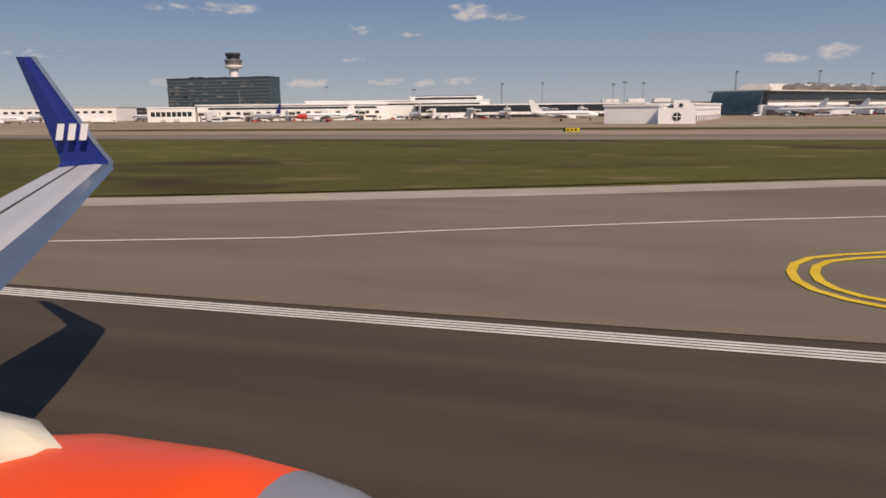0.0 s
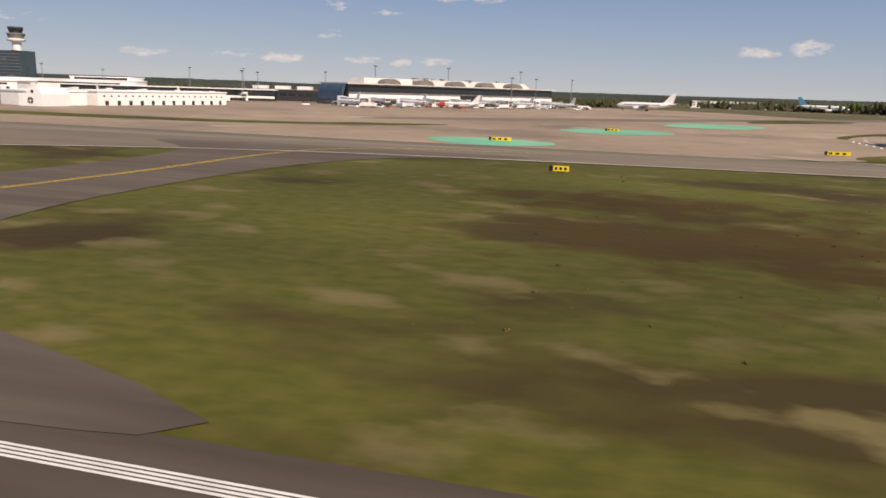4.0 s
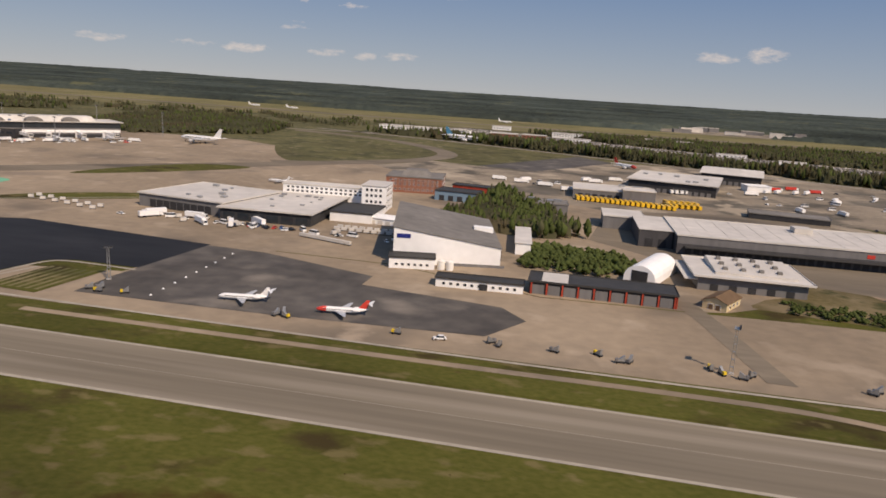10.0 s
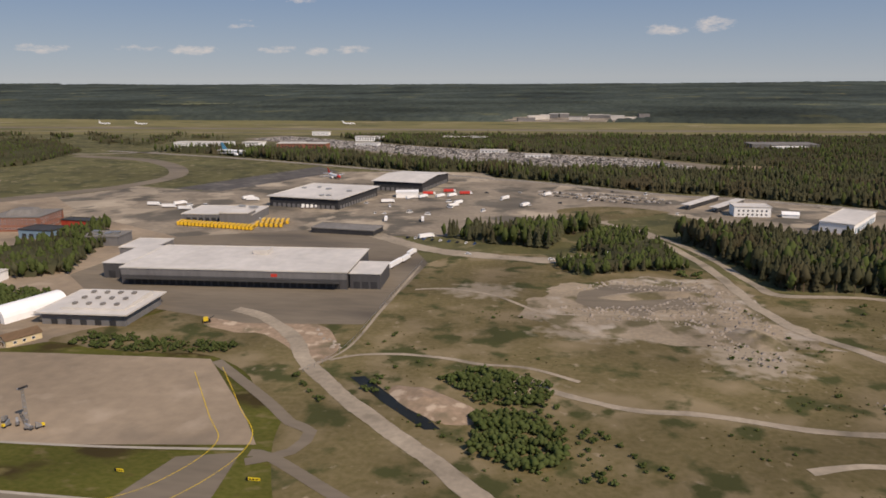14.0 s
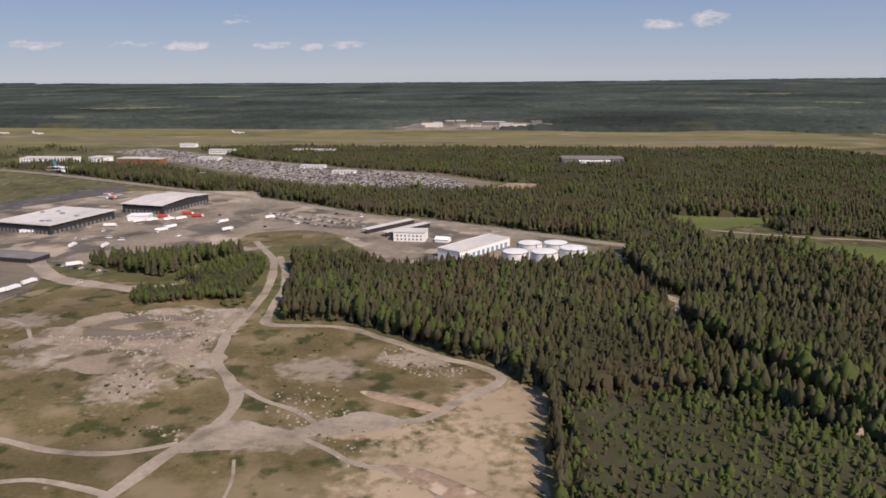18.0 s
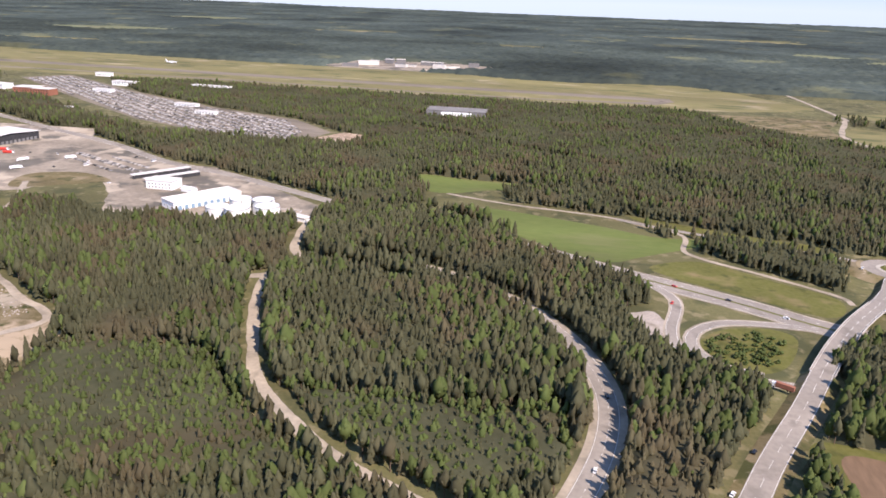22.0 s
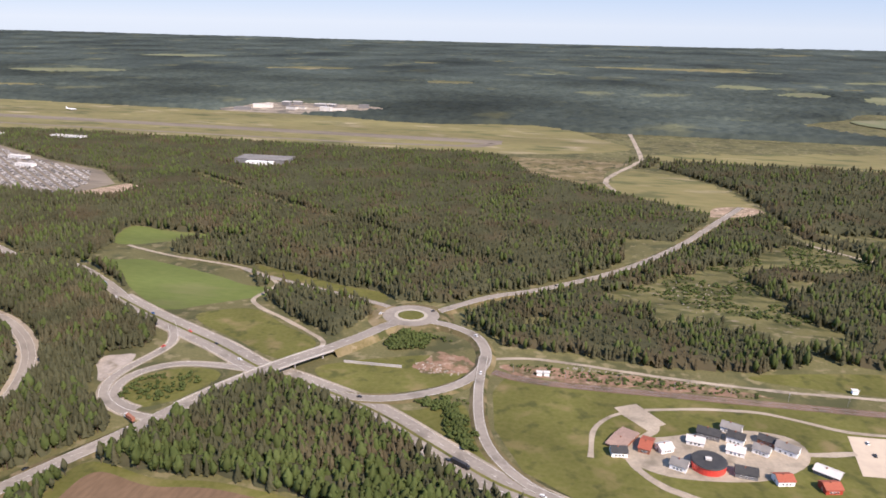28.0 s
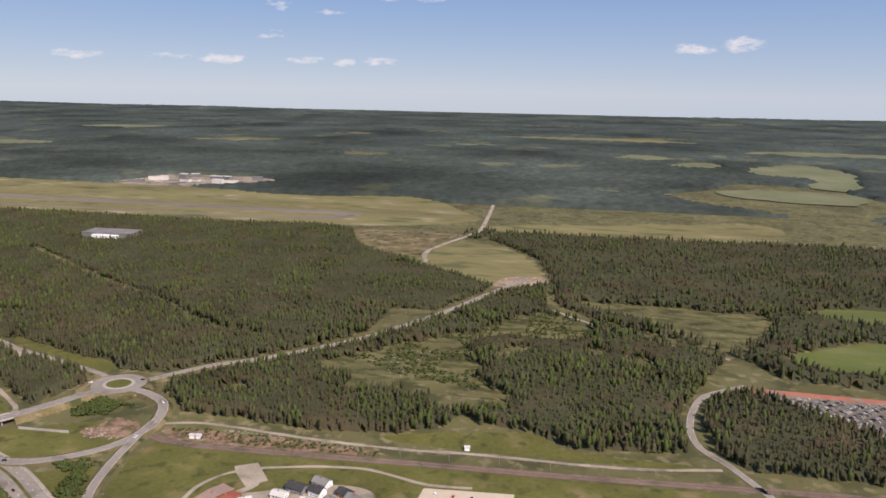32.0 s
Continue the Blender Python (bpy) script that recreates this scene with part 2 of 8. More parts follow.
M_YARD = mat("dusty_yard", (.285, .235, .172), (.215, .18, .134), 5, rough=.9, big=60, bigamt=.5, c=(.125, .11, .086), csize=52, cut=(.5, .58), c2=(.36, .3, .22), c2size=36, cut2=(.54, .6), detail=9)
M_FELL = mat("felled_forest_floor", (.105, .1, .036), (.14, .122, .054), 2.6, bump=.4, big=50, bigamt=.45, c=(.06, .062, .023), csize=16, cut=(.46, .58), c2=(.2, .165, .11), c2size=7, cut2=(.6, .7), detail=9, stretch=(.5, 1, 1))
M_SLATE = mat("slate_grey_cladding", (.085, .083, .084), (.068, .066, .068), 3, rough=.55, big=20, bigamt=.2, stretch=(1, 1, .1))
M_SAND = mat("bare_sand", (.34, .245, .165), (.25, .185, .125), 3, bump=.5, big=40, bigamt=.4, c=(.15, .125, .075), csize=16, cut=(.53, .66), c2=(.46, .36, .26), c2size=8, detail=8)
M_GRAVEL = mat("gravel_road", (.36, .3, .222), (.285, .24, .178), 2.5, bump=.1, big=30, bigamt=.4, c=(.19, .162, .118), csize=18, cut=(.52, .7), detail=8)
M_CRUSHED = mat("crushed_stone", (.32, .255, .175), (.25, .205, .146), 2.4, bump=.5, big=40, bigamt=.5, c=(.13, .11, .06), csize=22, cut=(.5, .6), c2=(.36, .31, .245), c2size=13, cut2=(.55, .66), detail=9)
M_ROCK = mat("broken_rock", (.35, .3, .245), (.27, .232, .19), 2.2, bump=.4, big=16, bigamt=.4, c=(.19, .16, .115), csize=14, cut=(.53, .68), detail=8)
M_REDLOT = mat("red_gravel", (.36, .13, .085), (.3, .12, .08), 3, big=30, bigamt=.3, c=(.26, .2, .15), csize=16, cut=(.5, .64))
M_SOIL = mat("ploughed_soil", (.17, .11, .065), (.13, .085, .05), 3, bump=.2, big=50, bigamt=.3, stretch=(1, .25, 1))
M_RUNWAY = mat("runway_asphalt", (.064, .052, .039), (.088, .071, .054), 1.6, rough=.85, bump=.02, big=22, bigamt=.45, stretch=(.06, .8, 1), c=(.036, .03, .024), csize=12, cut=(.54, .7), detail=8)
M_SHOULDER = mat("shoulder_asphalt", (.128, .103, .078), (.095, .078, .06), 2, rough=.9, big=24, bigamt=.45, stretch=(.1, .8, 1), c=(.058, .048, .038), csize=14, cut=(.55, .68), detail=8)
M_TAXI = mat("taxiway_asphalt", (.205, .17, .124), (.168, .14, .103), 4, rough=.9, big=60, bigamt=.35, stretch=(.25, 1, 1), c=(.118, .1, .078), csize=40, cut=(.53, .68), detail=8)
M_LANE = mat("taxiway_lanes", (.235, .2, .148), (.16, .136, .1), 3, rough=.9, big=40, bigamt=.4, stretch=(.02, .55, 1), c=(.12, .104, .08), csize=14, cut=(.52, .68), c2=(.27, .232, .178), c2size=9, cut2=(.56, .68), detail=9)
M_EDGE = mat("pale_concrete_edge", (.4, .355, .285), (.33, .295, .235), 4, big=30)
M_APRON = mat("apron_concrete", (.32, .25, .172), (.265, .208, .145), 6, rough=.88, big=110, bigamt=.4, c=(.19, .155, .115), csize=50, cut=(.53, .72), c2=(.37, .295, .212), c2size=20, cut2=(.57, .7), detail=8)
M_SANDSTRIP = mat("pale_new_concrete", (.5, .41, .3), (.44, .36, .27), 8, big=60, bigamt=.15)
M_BLACK = mat("fresh_black_asphalt", (.02, .02, .021), (.028, .028, .029), 8, rough=.7, big=40, bigamt=.35, stretch=(.3, 1, 1))
M_DARKAPRON = mat("worn_dark_apron", (.078, .072, .066), (.12, .108, .094), 10, rough=.85, big=40, bigamt=.4, c=(.2, .175, .145), csize=28, cut=(.55, .72))
M_GREENP = mat("green_painted_asphalt", (.13, .4, .24), (.17, .43, .28), 6, big=30, bigamt=.3, c=(.27, .33, .25), csize=14, cut=(.55, .7))
M_ROAD = mat("road_asphalt", (.275, .24, .196), (.23, .2, .163), 3, rough=.88, big=50, bigamt=.3, c=(.15, .13, .106), csize=24, cut=(.55, .72), detail=7)
M_BRIDGE = mat("bridge_concrete", (.42, .39, .35), (.36, .33, .3), 3, big=20)
M_LINE = mat("white_road_paint", (.72, .7, .64), (.6, .58, .52), 1.5, rough=.7, bigamt=.15)
M_YELLOW = mat("yellow_paint", (.75, .53, .04), (.62, .42, .03), 1.5, rough=.6, bigamt=.15)
M_WHITE = mat("white_cladding", (.87, .86, .83), (.81, .8, .77), 4, rough=.5, big=30, bigamt=.12)
M_LIGHTROOF = mat("pale_roof_sheeting", (.62, .58, .52), (.54, .51, .46), 6, rough=.6, big=30, bigamt=.2)
M_GREYROOF = mat("grey_felt_roof", (.22, .205, .185), (.17, .16, .145), 5, rough=.85, big=25, bigamt=.25)
M_DARKROOF = mat("dark_roof_sheeting", (.045, .045, .044), (.06, .058, .055), 4, rough=.6, big=20)
M_GREYWALL = mat("grey_steel_cladding", (.19, .185, .18), (.155, .15, .147), 3, rough=.55, big=20, bigamt=.2, stretch=(1, 1, .1))
M_DARKWALL = mat("dark_cladding", (.05, .05, .052), (.036, .036, .038), 3, rough=.5, big=20)
M_REDWALL = mat("red_painted_wall", (.42, .07, .04), (.33, .05, .03), 3, rough=.7, big=15)
M_BRICK = mat("red_brick_wall", (.3, .13, .08), (.24, .1, .065), 1.2, rough=.9, big=15)
M_BLUEWALL = mat("blue_grey_cladding", (.2, .29, .36), (.16, .24, .31), 4, rough=.6, big=20)
M_GLASS = mat("dark_window_glass", (.02, .026, .032), (.03, .036, .042), 3, rough=.12, spec=.6, bigamt=.2)
M_HOTEL = mat("blue_grey_glass_facade", (.035, .06, .075), (.05, .08, .095), 6, rough=.15, spec=.6, bigamt=.2)
M_STEEL = mat("galvanised_steel", (.4, .4, .39), (.32, .32, .31), 1, rough=.45, metal=.6)
M_TANK = mat("white_tank_paint", (.8, .78, .72), (.74, .72, .66), 5, rough=.45, big=15, bigamt=.1)
M_RAIL = mat("railway_ballast", (.15, .098, .066), (.205, .14, .098), 2, bump=.1, big=30, bigamt=.4, c=(.11, .085, .05), csize=14, cut=(.5, .66))
M_EARTH = mat("red_earth_bank", (.2, .12, .075), (.26, .165, .11), 2.4, bump=.4, big=20, bigamt=.4, c=(.1, .085, .04), csize=12, cut=(.48, .6), c2=(.32, .24, .17), c2size=6, cut2=(.58, .68), detail=8)
M_CARS = mat("car_paint", (.25, .23, .205), (.205, .19, .17), 2, rough=.5, spec=.2, rand=.0, island=1.95, bigamt=.1)
M_YBUS = mat("yellow_bus_paint", (.82, .5, .03), (.76, .45, .03), 3, rough=.35, spec=.5)
M_TYRE = mat("black_rubber", (.018, .018, .018), rough=.8)
M_PLANE = mat("white_aircraft_paint", (.82, .81, .78), (.78, .77, .74), 6, rough=.3, spec=.5, bigamt=.08)
M_RED = mat("red_aircraft_paint", (.62, .06, .04), (.55, .05, .035), 4, rough=.35, spec=.5)
M_BLUE = mat("deep_blue_paint", (.018, .03, .2), (.014, .024, .17), 2, rough=.3, spec=.5, bigamt=.15)
M_TEAL = mat("pale_blue_paint", (.12, .35, .5), (.1, .3, .45), 2, rough=.35)
M_ORANGE = mat("orange_red_paint", (.86, .085, .012), (.8, .075, .01), 2, rough=.32, spec=.5, bigamt=.1)
M_WING = mat("grey_wing_paint", (.46, .47, .48), (.41, .42, .43), 1.2, rough=.4, spec=.5, bigamt=.15)
M_CHROME = mat("bare_metal_edge", (.5, .52, .56), (.42, .44, .48), .8, rough=.28, metal=.9, bigamt=.2)
M_INLET = mat("grey_inlet_lip", (.4, .4, .42), (.36, .36, .38), 1, rough=.4, metal=.5)
M_TREE = mat("spruce_needles", (.102, .104, .056), (.128, .126, .07), 5, rough=.9, big=80, bigamt=.35, tint=.34, leaf=.5, c=(.136, .114, .066), csize=70, cut=(.5, .64), spec=.02)
M_BIRCH = mat("broad_leaves", (.108, .142, .044), (.138, .166, .058), 5, rough=.85, big=60, bigamt=.35, tint=.34, leaf=.5, spec=.03)
M_TUFT = mat("dry_tufts", (.075, .07, .02), (.1, .088, .03), 2, rough=.95, big=30, bigamt=.5, island=.4, c=(.05, .038, .016), csize=20, cut=(.5, .62), spec=.05)
M_TRUNK = mat("bark", (.14, .1, .07), (.1, .072, .05), 1, rough=.95)
# Haze of distance put into the colour: bluer grey-green than the near trees.
M_FARHAZE = mat("far_woods", (.038, .048, .041), (.062, .074, .059), 30, rough=.95, big=700, bigamt=1.0, c=(.095, .1, .06), csize=330, cut=(.6, .68), spec=.05, detail=8)
M_TILE = mat("red_roof_tiles", (.33, .1, .06), (.27, .08, .05), 1, rough=.8)
M_CREAM = mat("cream_render", (.62, .5, .3), (.56, .45, .27), 2, rough=.8)
M_WATER = mat("dark_ditch_water", (.012, .014, .014), (.018, .02, .018), 5, rough=.5, spec=.12, bigamt=.1)
M_SIGN = mat("yellow_sign_face", (.8, .6, .03), (.72, .52, .03), 1, rough=.5)


# ---- helpers for meshes, in true metres ----
class Geo:
    """Vertices and faces in true metres."""

    def __init__(self):
        self.v, self.f = [], []

    def add(self, verts, faces):
        n = len(self.v)
        self.v += [tuple(p) for p in verts]
        self.f += [tuple(i + n for i in q) for q in faces]
        return self

    def box(self, x0, y0, z0, x1, y1, z1):
        return self.add([(x, y, z) for z in (z0, z1) for x, y in ((x0, y0), (x1, y0), (x1, y1), (x0, y1))],
                        [(3, 2, 1, 0), (4, 5, 6, 7), (0, 1, 5, 4), (1, 2, 6, 5), (2, 3, 7, 6), (3, 0, 4, 7)])

    def prism(self, ring0, ring1, caps=True):
        n = len(ring0)
        fs = [(i, (i + 1) % n, n + (i + 1) % n, n + i) for i in range(n)]
        if caps:
            fs += [tuple(range(n - 1, -1, -1)), tuple(range(n, 2 * n))]
        return self.add(list(ring0) + list(ring1), fs)

    def cyl(self, x, y, z0, z1, r0, r1=None, n=12, caps=True):
        r1 = r0 if r1 is None else r1
        ring = lambda r, z: [(x + r * math.cos(6.28319 * i / n), y + r * math.sin(6.28319 * i / n), z) for i in range(n)]
        return self.prism(ring(r0, z0), ring(r1, z1), caps)

    def loft(self, rings, caps=True):
        n = len(rings[0])
        fs = []
        for k in range(len(rings) - 1):
            fs += [(k * n + i, k * n + (i + 1) % n, (k + 1) * n + (i + 1) % n, (k + 1) * n + i) for i in range(n)]
        if caps:
            fs += [tuple(range(n - 1, -1, -1)), tuple((len(rings) - 1) * n + i for i in range(n))]
        return self.add([p for r in rings for p in r], fs)


def mesh(name, geo, *mats, index=None, smooth=False):
    me = bpy.data.meshes.new(name)
    me.from_pydata([(x * S, y * S, z * S) for x, y, z in geo.v], [], geo.f)
    for ma in mats:
        me.materials.append(ma)
    if index is not None:
        me.polygons.foreach_set("material_index", index)
    if smooth:
        me.polygons.foreach_set("use_smooth", [True] * len(me.polygons))
    me.update()
    return me


def part(name, geo, material, parent, label="", smooth=False):
    """One mesh object under a thing or a part."""
    ob = new(name, geo if isinstance(geo, bpy.types.Mesh) else mesh(name, geo, material, smooth=smooth))
    ob.parent = parent
    return tagged(ob, label)


def at(ob, x, y, z=0.0, rz=0.0):
    ob.location, ob.rotation_euler = (x * S, y * S, z * S), (0, 0, radians(rz))
    return ob


def thing(name, x, y, z, rz, label, category, group=""):
    return tagged(at(new(name), x, y, z, rz), label, category, group)


def placed(x, y, z=0.0, rz=0.0):
    return pose(x * S, y * S, z * S, 0, 0, rz)


def curve(pts, closed=False, step=6.0):
    """A smooth line through the given points, as an array."""
    p = np.array(pts, float)
    n = len(p)
    out = []
    for i in range(n if closed else n - 1):
        q = [p[(i + k) % n] if closed else p[min(max(i + k, 0), n - 1)] for k in (-1, 0, 1, 2)]
        m = max(2, int(np.linalg.norm(q[2] - q[1]) / step))
        for u in np.arange(m) / m:
            out.append(0.5 * (2 * q[1] + (q[2] - q[0]) * u + (2 * q[0] - 5 * q[1] + 4 * q[2] - q[3]) * u**2 + (3 * q[1] - q[0] - 3 * q[2] + q[3]) * u**3))
    if not closed:
        out.append(p[-1])
    return np.array(out)


def inside(poly, x, y):
    """Which points lie in a polygon."""
    poly = np.asarray(poly)[:, :2]
    hit = np.zeros(len(x), bool)
    for (ax, ay), (bx, by) in zip(poly, np.roll(poly, -1, 0)):
        if ay != by:
            hit ^= ((ay > y) != (by > y)) & (x < (bx - ax) * (y - ay) / (by - ay) + ax)
    return hit


def terrain(x, y):
    """The height of the far land at a place."""
    r = math.hypot(x - 1250, y)
    return max(0.0, (r - 6500) / 3850) ** 1.5 * 36 + 10 * noise.noise((x * .0006, y * .0006, 0)) * min(1, max(0, (r - 4000) / 3000))


KEEPOUT, ROADS = [], []


def patch(name, label, category, pts, material, z, smooth=True, clear=True, step=6.0, rough_edge=0.0, drape=False):
    """A flat piece of ground cover."""
    p = curve(pts, True, step) if smooth else np.array(pts, float)
    if rough_edge:
        p = p + np.array([[noise.noise((a * .05, b * .05, 3)), noise.noise((a * .05, b * .05, 9))] for a, b in p]) * rough_edge
        p = p + np.array([[noise.noise((a * .35, b * .35, 3)), noise.noise((a * .35, b * .35, 9))] for a, b in p]) * rough_edge * .3
    from mathutils.geometry import tessellate_polygon
    loop = [Vector((a, b, 0)) for a, b in p]
    g = Geo().add([(a, b, z + (terrain(a, b) if drape else 0)) for a, b in p], [t for t in tessellate_polygon([loop])])
    me = mesh(name, g, material)
    bm = bmesh.new()
    bm.from_mesh(me)
    bmesh.ops.recalc_face_normals(bm, faces=bm.faces)
    if bm.faces and sum(q.normal.z * q.calc_area() for q in bm.faces) < 0:
        bmesh.ops.reverse_faces(bm, faces=bm.faces)
    bm.to_mesh(me)
    bm.free()
    if clear:
        KEEPOUT.append(p)
    return tagged(new(name, me), label, category, kind="structure")


def ribbon_geo(line, width, z, off=0.0, g=None, dash=None):
    """A band along a line; z is a number or one per point."""
    line = np.asarray(line, float)
    d = np.gradient(line[:, :2], axis=0)
    d /= np.linalg.norm(d, axis=1)[:, None] + 1e-9
    nrm = np.stack([-d[:, 1], d[:, 0]], 1)
    zz = np.full(len(line), z) if np.isscalar(z) else np.asarray(z)
    a, b = line[:, :2] + nrm * (off + width / 2), line[:, :2] + nrm * (off - width / 2)
    g = g or Geo()
    if dash is None:
        vs = [(*p, h) for p, h in zip(a, zz)] + [(*p, h) for p, h in zip(b, zz)]
        n = len(line)
        g.add(vs, [(i, n + i, n + i + 1, i + 1) for i in range(n - 1)])
    else:
        for i in range(0, len(line) - 1, dash):
            g.add([(*a[i], zz[i]), (*b[i], zz[i]), (*b[i + 1], zz[i + 1]), (*a[i + 1], zz[i + 1])], [(0, 1, 2, 3)])
    return g


def road(name, label, pts, width, z=0.2, material=None, lines="", step=8.0, heights=None, bank=0.0, closed=False, verge=0.0):
    """A road with its painted lines; heights: its level at each given point."""
    line = curve(pts, closed, step)
    if closed:
        line = np.vstack([line, line[:1]])
    zz = z
    if heights:
        h = np.array(heights, float)
        d = np.r_[0, np.cumsum(np.linalg.norm(np.diff(np.array(pts, float), axis=0), axis=1))]
        dl = np.r_[0, np.cumsum(np.linalg.norm(np.diff(line, axis=0), axis=1))]
        zz = z + np.interp(dl / dl[-1], d / d[-1], h)
    ROADS.append((line, width / 2 + 4.6 + bank))
    if material is not None and material in (M_GRAVEL, M_SCRUB):
        line = curve(pts, closed, 2.5)
        ROADS[-1] = (curve(pts, closed, step), width / 2 + 4.8)
        body = ribbon_geo(line, width, zz)
        n = len(line)
        for i in range(n):
            (ax, ay, az), (bx, by, bz) = body.v[i], body.v[n + i]
            u = .3 * noise.noise((ax * .045, ay * .045, 1)) + .09 * noise.noise((ax * .3, ay * .3, 2))
            v = .3 * noise.noise((bx * .045, by * .045, 4)) + .09 * noise.noise((bx * .3, by * .3, 5))
            body.v[i] = (ax + (ax - bx) * u * .7, ay + (ay - by) * u * .7, az)
            body.v[n + i] = (bx + (bx - ax) * v * .7, by + (by - ay) * v * .7, bz)
    else:
        body = ribbon_geo(line, width, zz)
    ob = tagged(new(name, mesh(name, body, material or M_ROAD)), label, "road", kind="structure")
    if verge:
        g = ribbon_geo(line, width + verge, zz if np.isscalar(zz) else zz - .08)
        if np.isscalar(zz):
            g = ribbon_geo(line, width + verge, zz - .06)
        part("verge", g, M_GRAVEL, ob, "gravel verge beside the road")
    if heights and bank:
        g = Geo()
        for s in (-1, 1):
            top, low = ribbon_geo(line, .01, zz - .02, s * width / 2).v, ribbon_geo(line, .01, 0.02, s * (width / 2 + bank)).v
            n = len(line)
            g.add(top[:n] + low[:n], [(i, i + 1, n + i + 1, n + i) if s > 0 else (i, n + i, n + i + 1, i + 1) for i in range(n - 1)])
        part("embankment", g, M_SCRUB, ob, "grassy road embankment")
    up = .05
    if "e" in lines:
        for s in (-1, 1):
            part("edge_line", ribbon_geo(line, .18, zz + up, s * (width / 2 - .5)), M_LINE, ob)
    if "c" in lines:
        part("centre_line", ribbon_geo(curve(pts, closed, 3.0) if np.isscalar(zz) else line, .14, zz + up, dash=2), M_LINE, ob)
    if "m" in lines:
        part("median", ribbon_geo(line, 2.6, zz + up), M_LAWN, ob, "grass median strip")
        for s in (-1, 1):
            part("lane_line", ribbon_geo(curve(pts, closed, 4.0), .2, zz + up, s * 5.2, dash=3), M_LINE, ob)
    return ob


# ---- the ground ----
def ground():
    """One sheet to the horizon, rising a little where the far woods stand."""
    g, n, m = Geo(), 96, 46
    cx, cy = 1250.0, 0.0
    rad = np.r_[0, np.geomspace(60, 10350, m)]
    for r in rad:
        lift = max(0.0, (r - 6500) / 3850) ** 1.5 * 36
        for k in range(n):
            a = 6.28318530718 * k / n
            x, y = cx + r * math.cos(a), cy + r * math.sin(a)
            g.v.append((x, y, lift + (0 if r < 4000 else 10 * noise.noise((x * .0006, y * .0006, 0)) * min(1, (r - 4000) / 3000))))
    for j in range(m):
        for k in range(n):
            g.f.append((j * n + k, (j + 1) * n + k, (j + 1) * n + (k + 1) % n, j * n + (k + 1) % n))
    tagged(new("ground", mesh("ground", g, M_GROUND)), "flat rough meadow and heath around the airport", "ground", kind="structure")


ground()

# ---- the airfield's paving ----
patch("runway", "dark grey grooved asphalt runway with tyre marks", "runway", [(-900, -30), (1150, -30), (1150, 25), (-900, 25)], M_RUNWAY, .06, False)
patch("runway_shoulder", "brownish asphalt runway shoulder with seams", "runway", [(-900, 24.5), (208, 24.5), (200, 34.6), (-900, 34.6)], M_SHOULDER, .05, False)
patch("airfield_strip", "mown grass strip with brown bare patches", "grass", [(-900, 34.4), (198, 34.4), (206, 24.8), (1300, 24.8), (1300, 400), (-900, 400)], M_STRIP, .02, False)
patch("parallel_taxiway", "grey asphalt taxiway beside the grass strip", "taxiway", [(-900, 166), (1000, 166), (1008, 182), (1000, 199), (-900, 199)], M_LANE, .08, False)
for nm, yy in (("taxiway_near_edge", 166.5), ("taxiway_far_edge", 198.2)):
    patch(nm, "pale concrete edge of the taxiway", "taxiway", [(380, yy - .7), (1000, yy - .7), (1000, yy + .7), (380, yy + .7)], M_EDGE, .1, False)
patch("apron", "wide tan concrete apron in front of the terminals", "apron", [(-900, 199), (345, 199), (372, 208), (395, 245), (520, 300), (640, 330), (640, 660), (520, 780), (330, 900), (-900, 900)], M_APRON, .07, False)
patch("rapid_exit", "brown-grey asphalt runway exit", "taxiway", [(-160, 24), (22, 24), (30, 36), (40, 43), (60, 53), (88, 69), (114, 87), (145, 107), (190, 134), (240, 152), (300, 160), (380, 166), (380, 180), (150, 175), (122, 140), (108, 114), (85, 97), (58, 83), (17, 71), (-41, 46), (-120, 30)], M_TAXI, .09)
patch("exit_edge", "pale concrete edge of the runway exit", "taxiway", [(-120, 26), (-41, 45), (-3, 61), (18, 71), (58, 83), (85, 97), (108, 114), (105, 117), (82, 100), (56, 87), (16, 76), (-5, 66), (-43, 50), (-122, 30)], M_EDGE, .11, False)
patch("cross_exit", "dark asphalt exit between runway and taxiway", "taxiway", [(190, 24.6), (199, 34), (206, 46), (213, 64), (219, 86), (222, 118), (216, 146), (198, 168), (290, 168), (266, 150), (254, 126), (250, 92), (252, 62), (264, 40), (296, 24.6)], M_SHOULDER, .1)
patch("grass_island", "grass island between taxiways", "grass", [(-260, 40), (-120, 31), (-43, 52), (16, 78), (56, 89), (80, 102), (104, 120), (114, 138), (108, 148), (77, 150), (16, 148), (-100, 150), (-260, 150)], M_STRIP, .12)
patch("grass_island", "long narrow grass island on the apron", "grass", [(-200, 236), (60, 244), (150, 252), (210, 280), (236, 312), (200, 300), (130, 272), (-200, 262)], M_STRIP, .12)
patch("taxiway_island", "long grass island beside the taxiway", "grass", [(372, 214), (392, 206), (460, 204), (515, 206), (524, 218), (505, 238), (415, 243), (385, 234)], M_STRIP, .12)
patch("pale_strip", "pale new concrete strip beside black asphalt", "apron", [(405, 248), (506, 247), (512, 278), (403, 283)], M_SANDSTRIP, .13, False)
patch("black_asphalt", "fresh black asphalt taxiway", "taxiway", [(398, 285), (511, 280), (508, 242), (532, 219), (554, 222), (557, 250), (561, 272), (572, 278), (603, 277), (606, 330), (490, 343), (398, 306)], M_BLACK, .145, False)
patch("grass_island", "striped grass island by the apron corner", "grass", [(567, 233), (570, 267), (594, 268), (591, 231)], M_STRIP, .16, False)
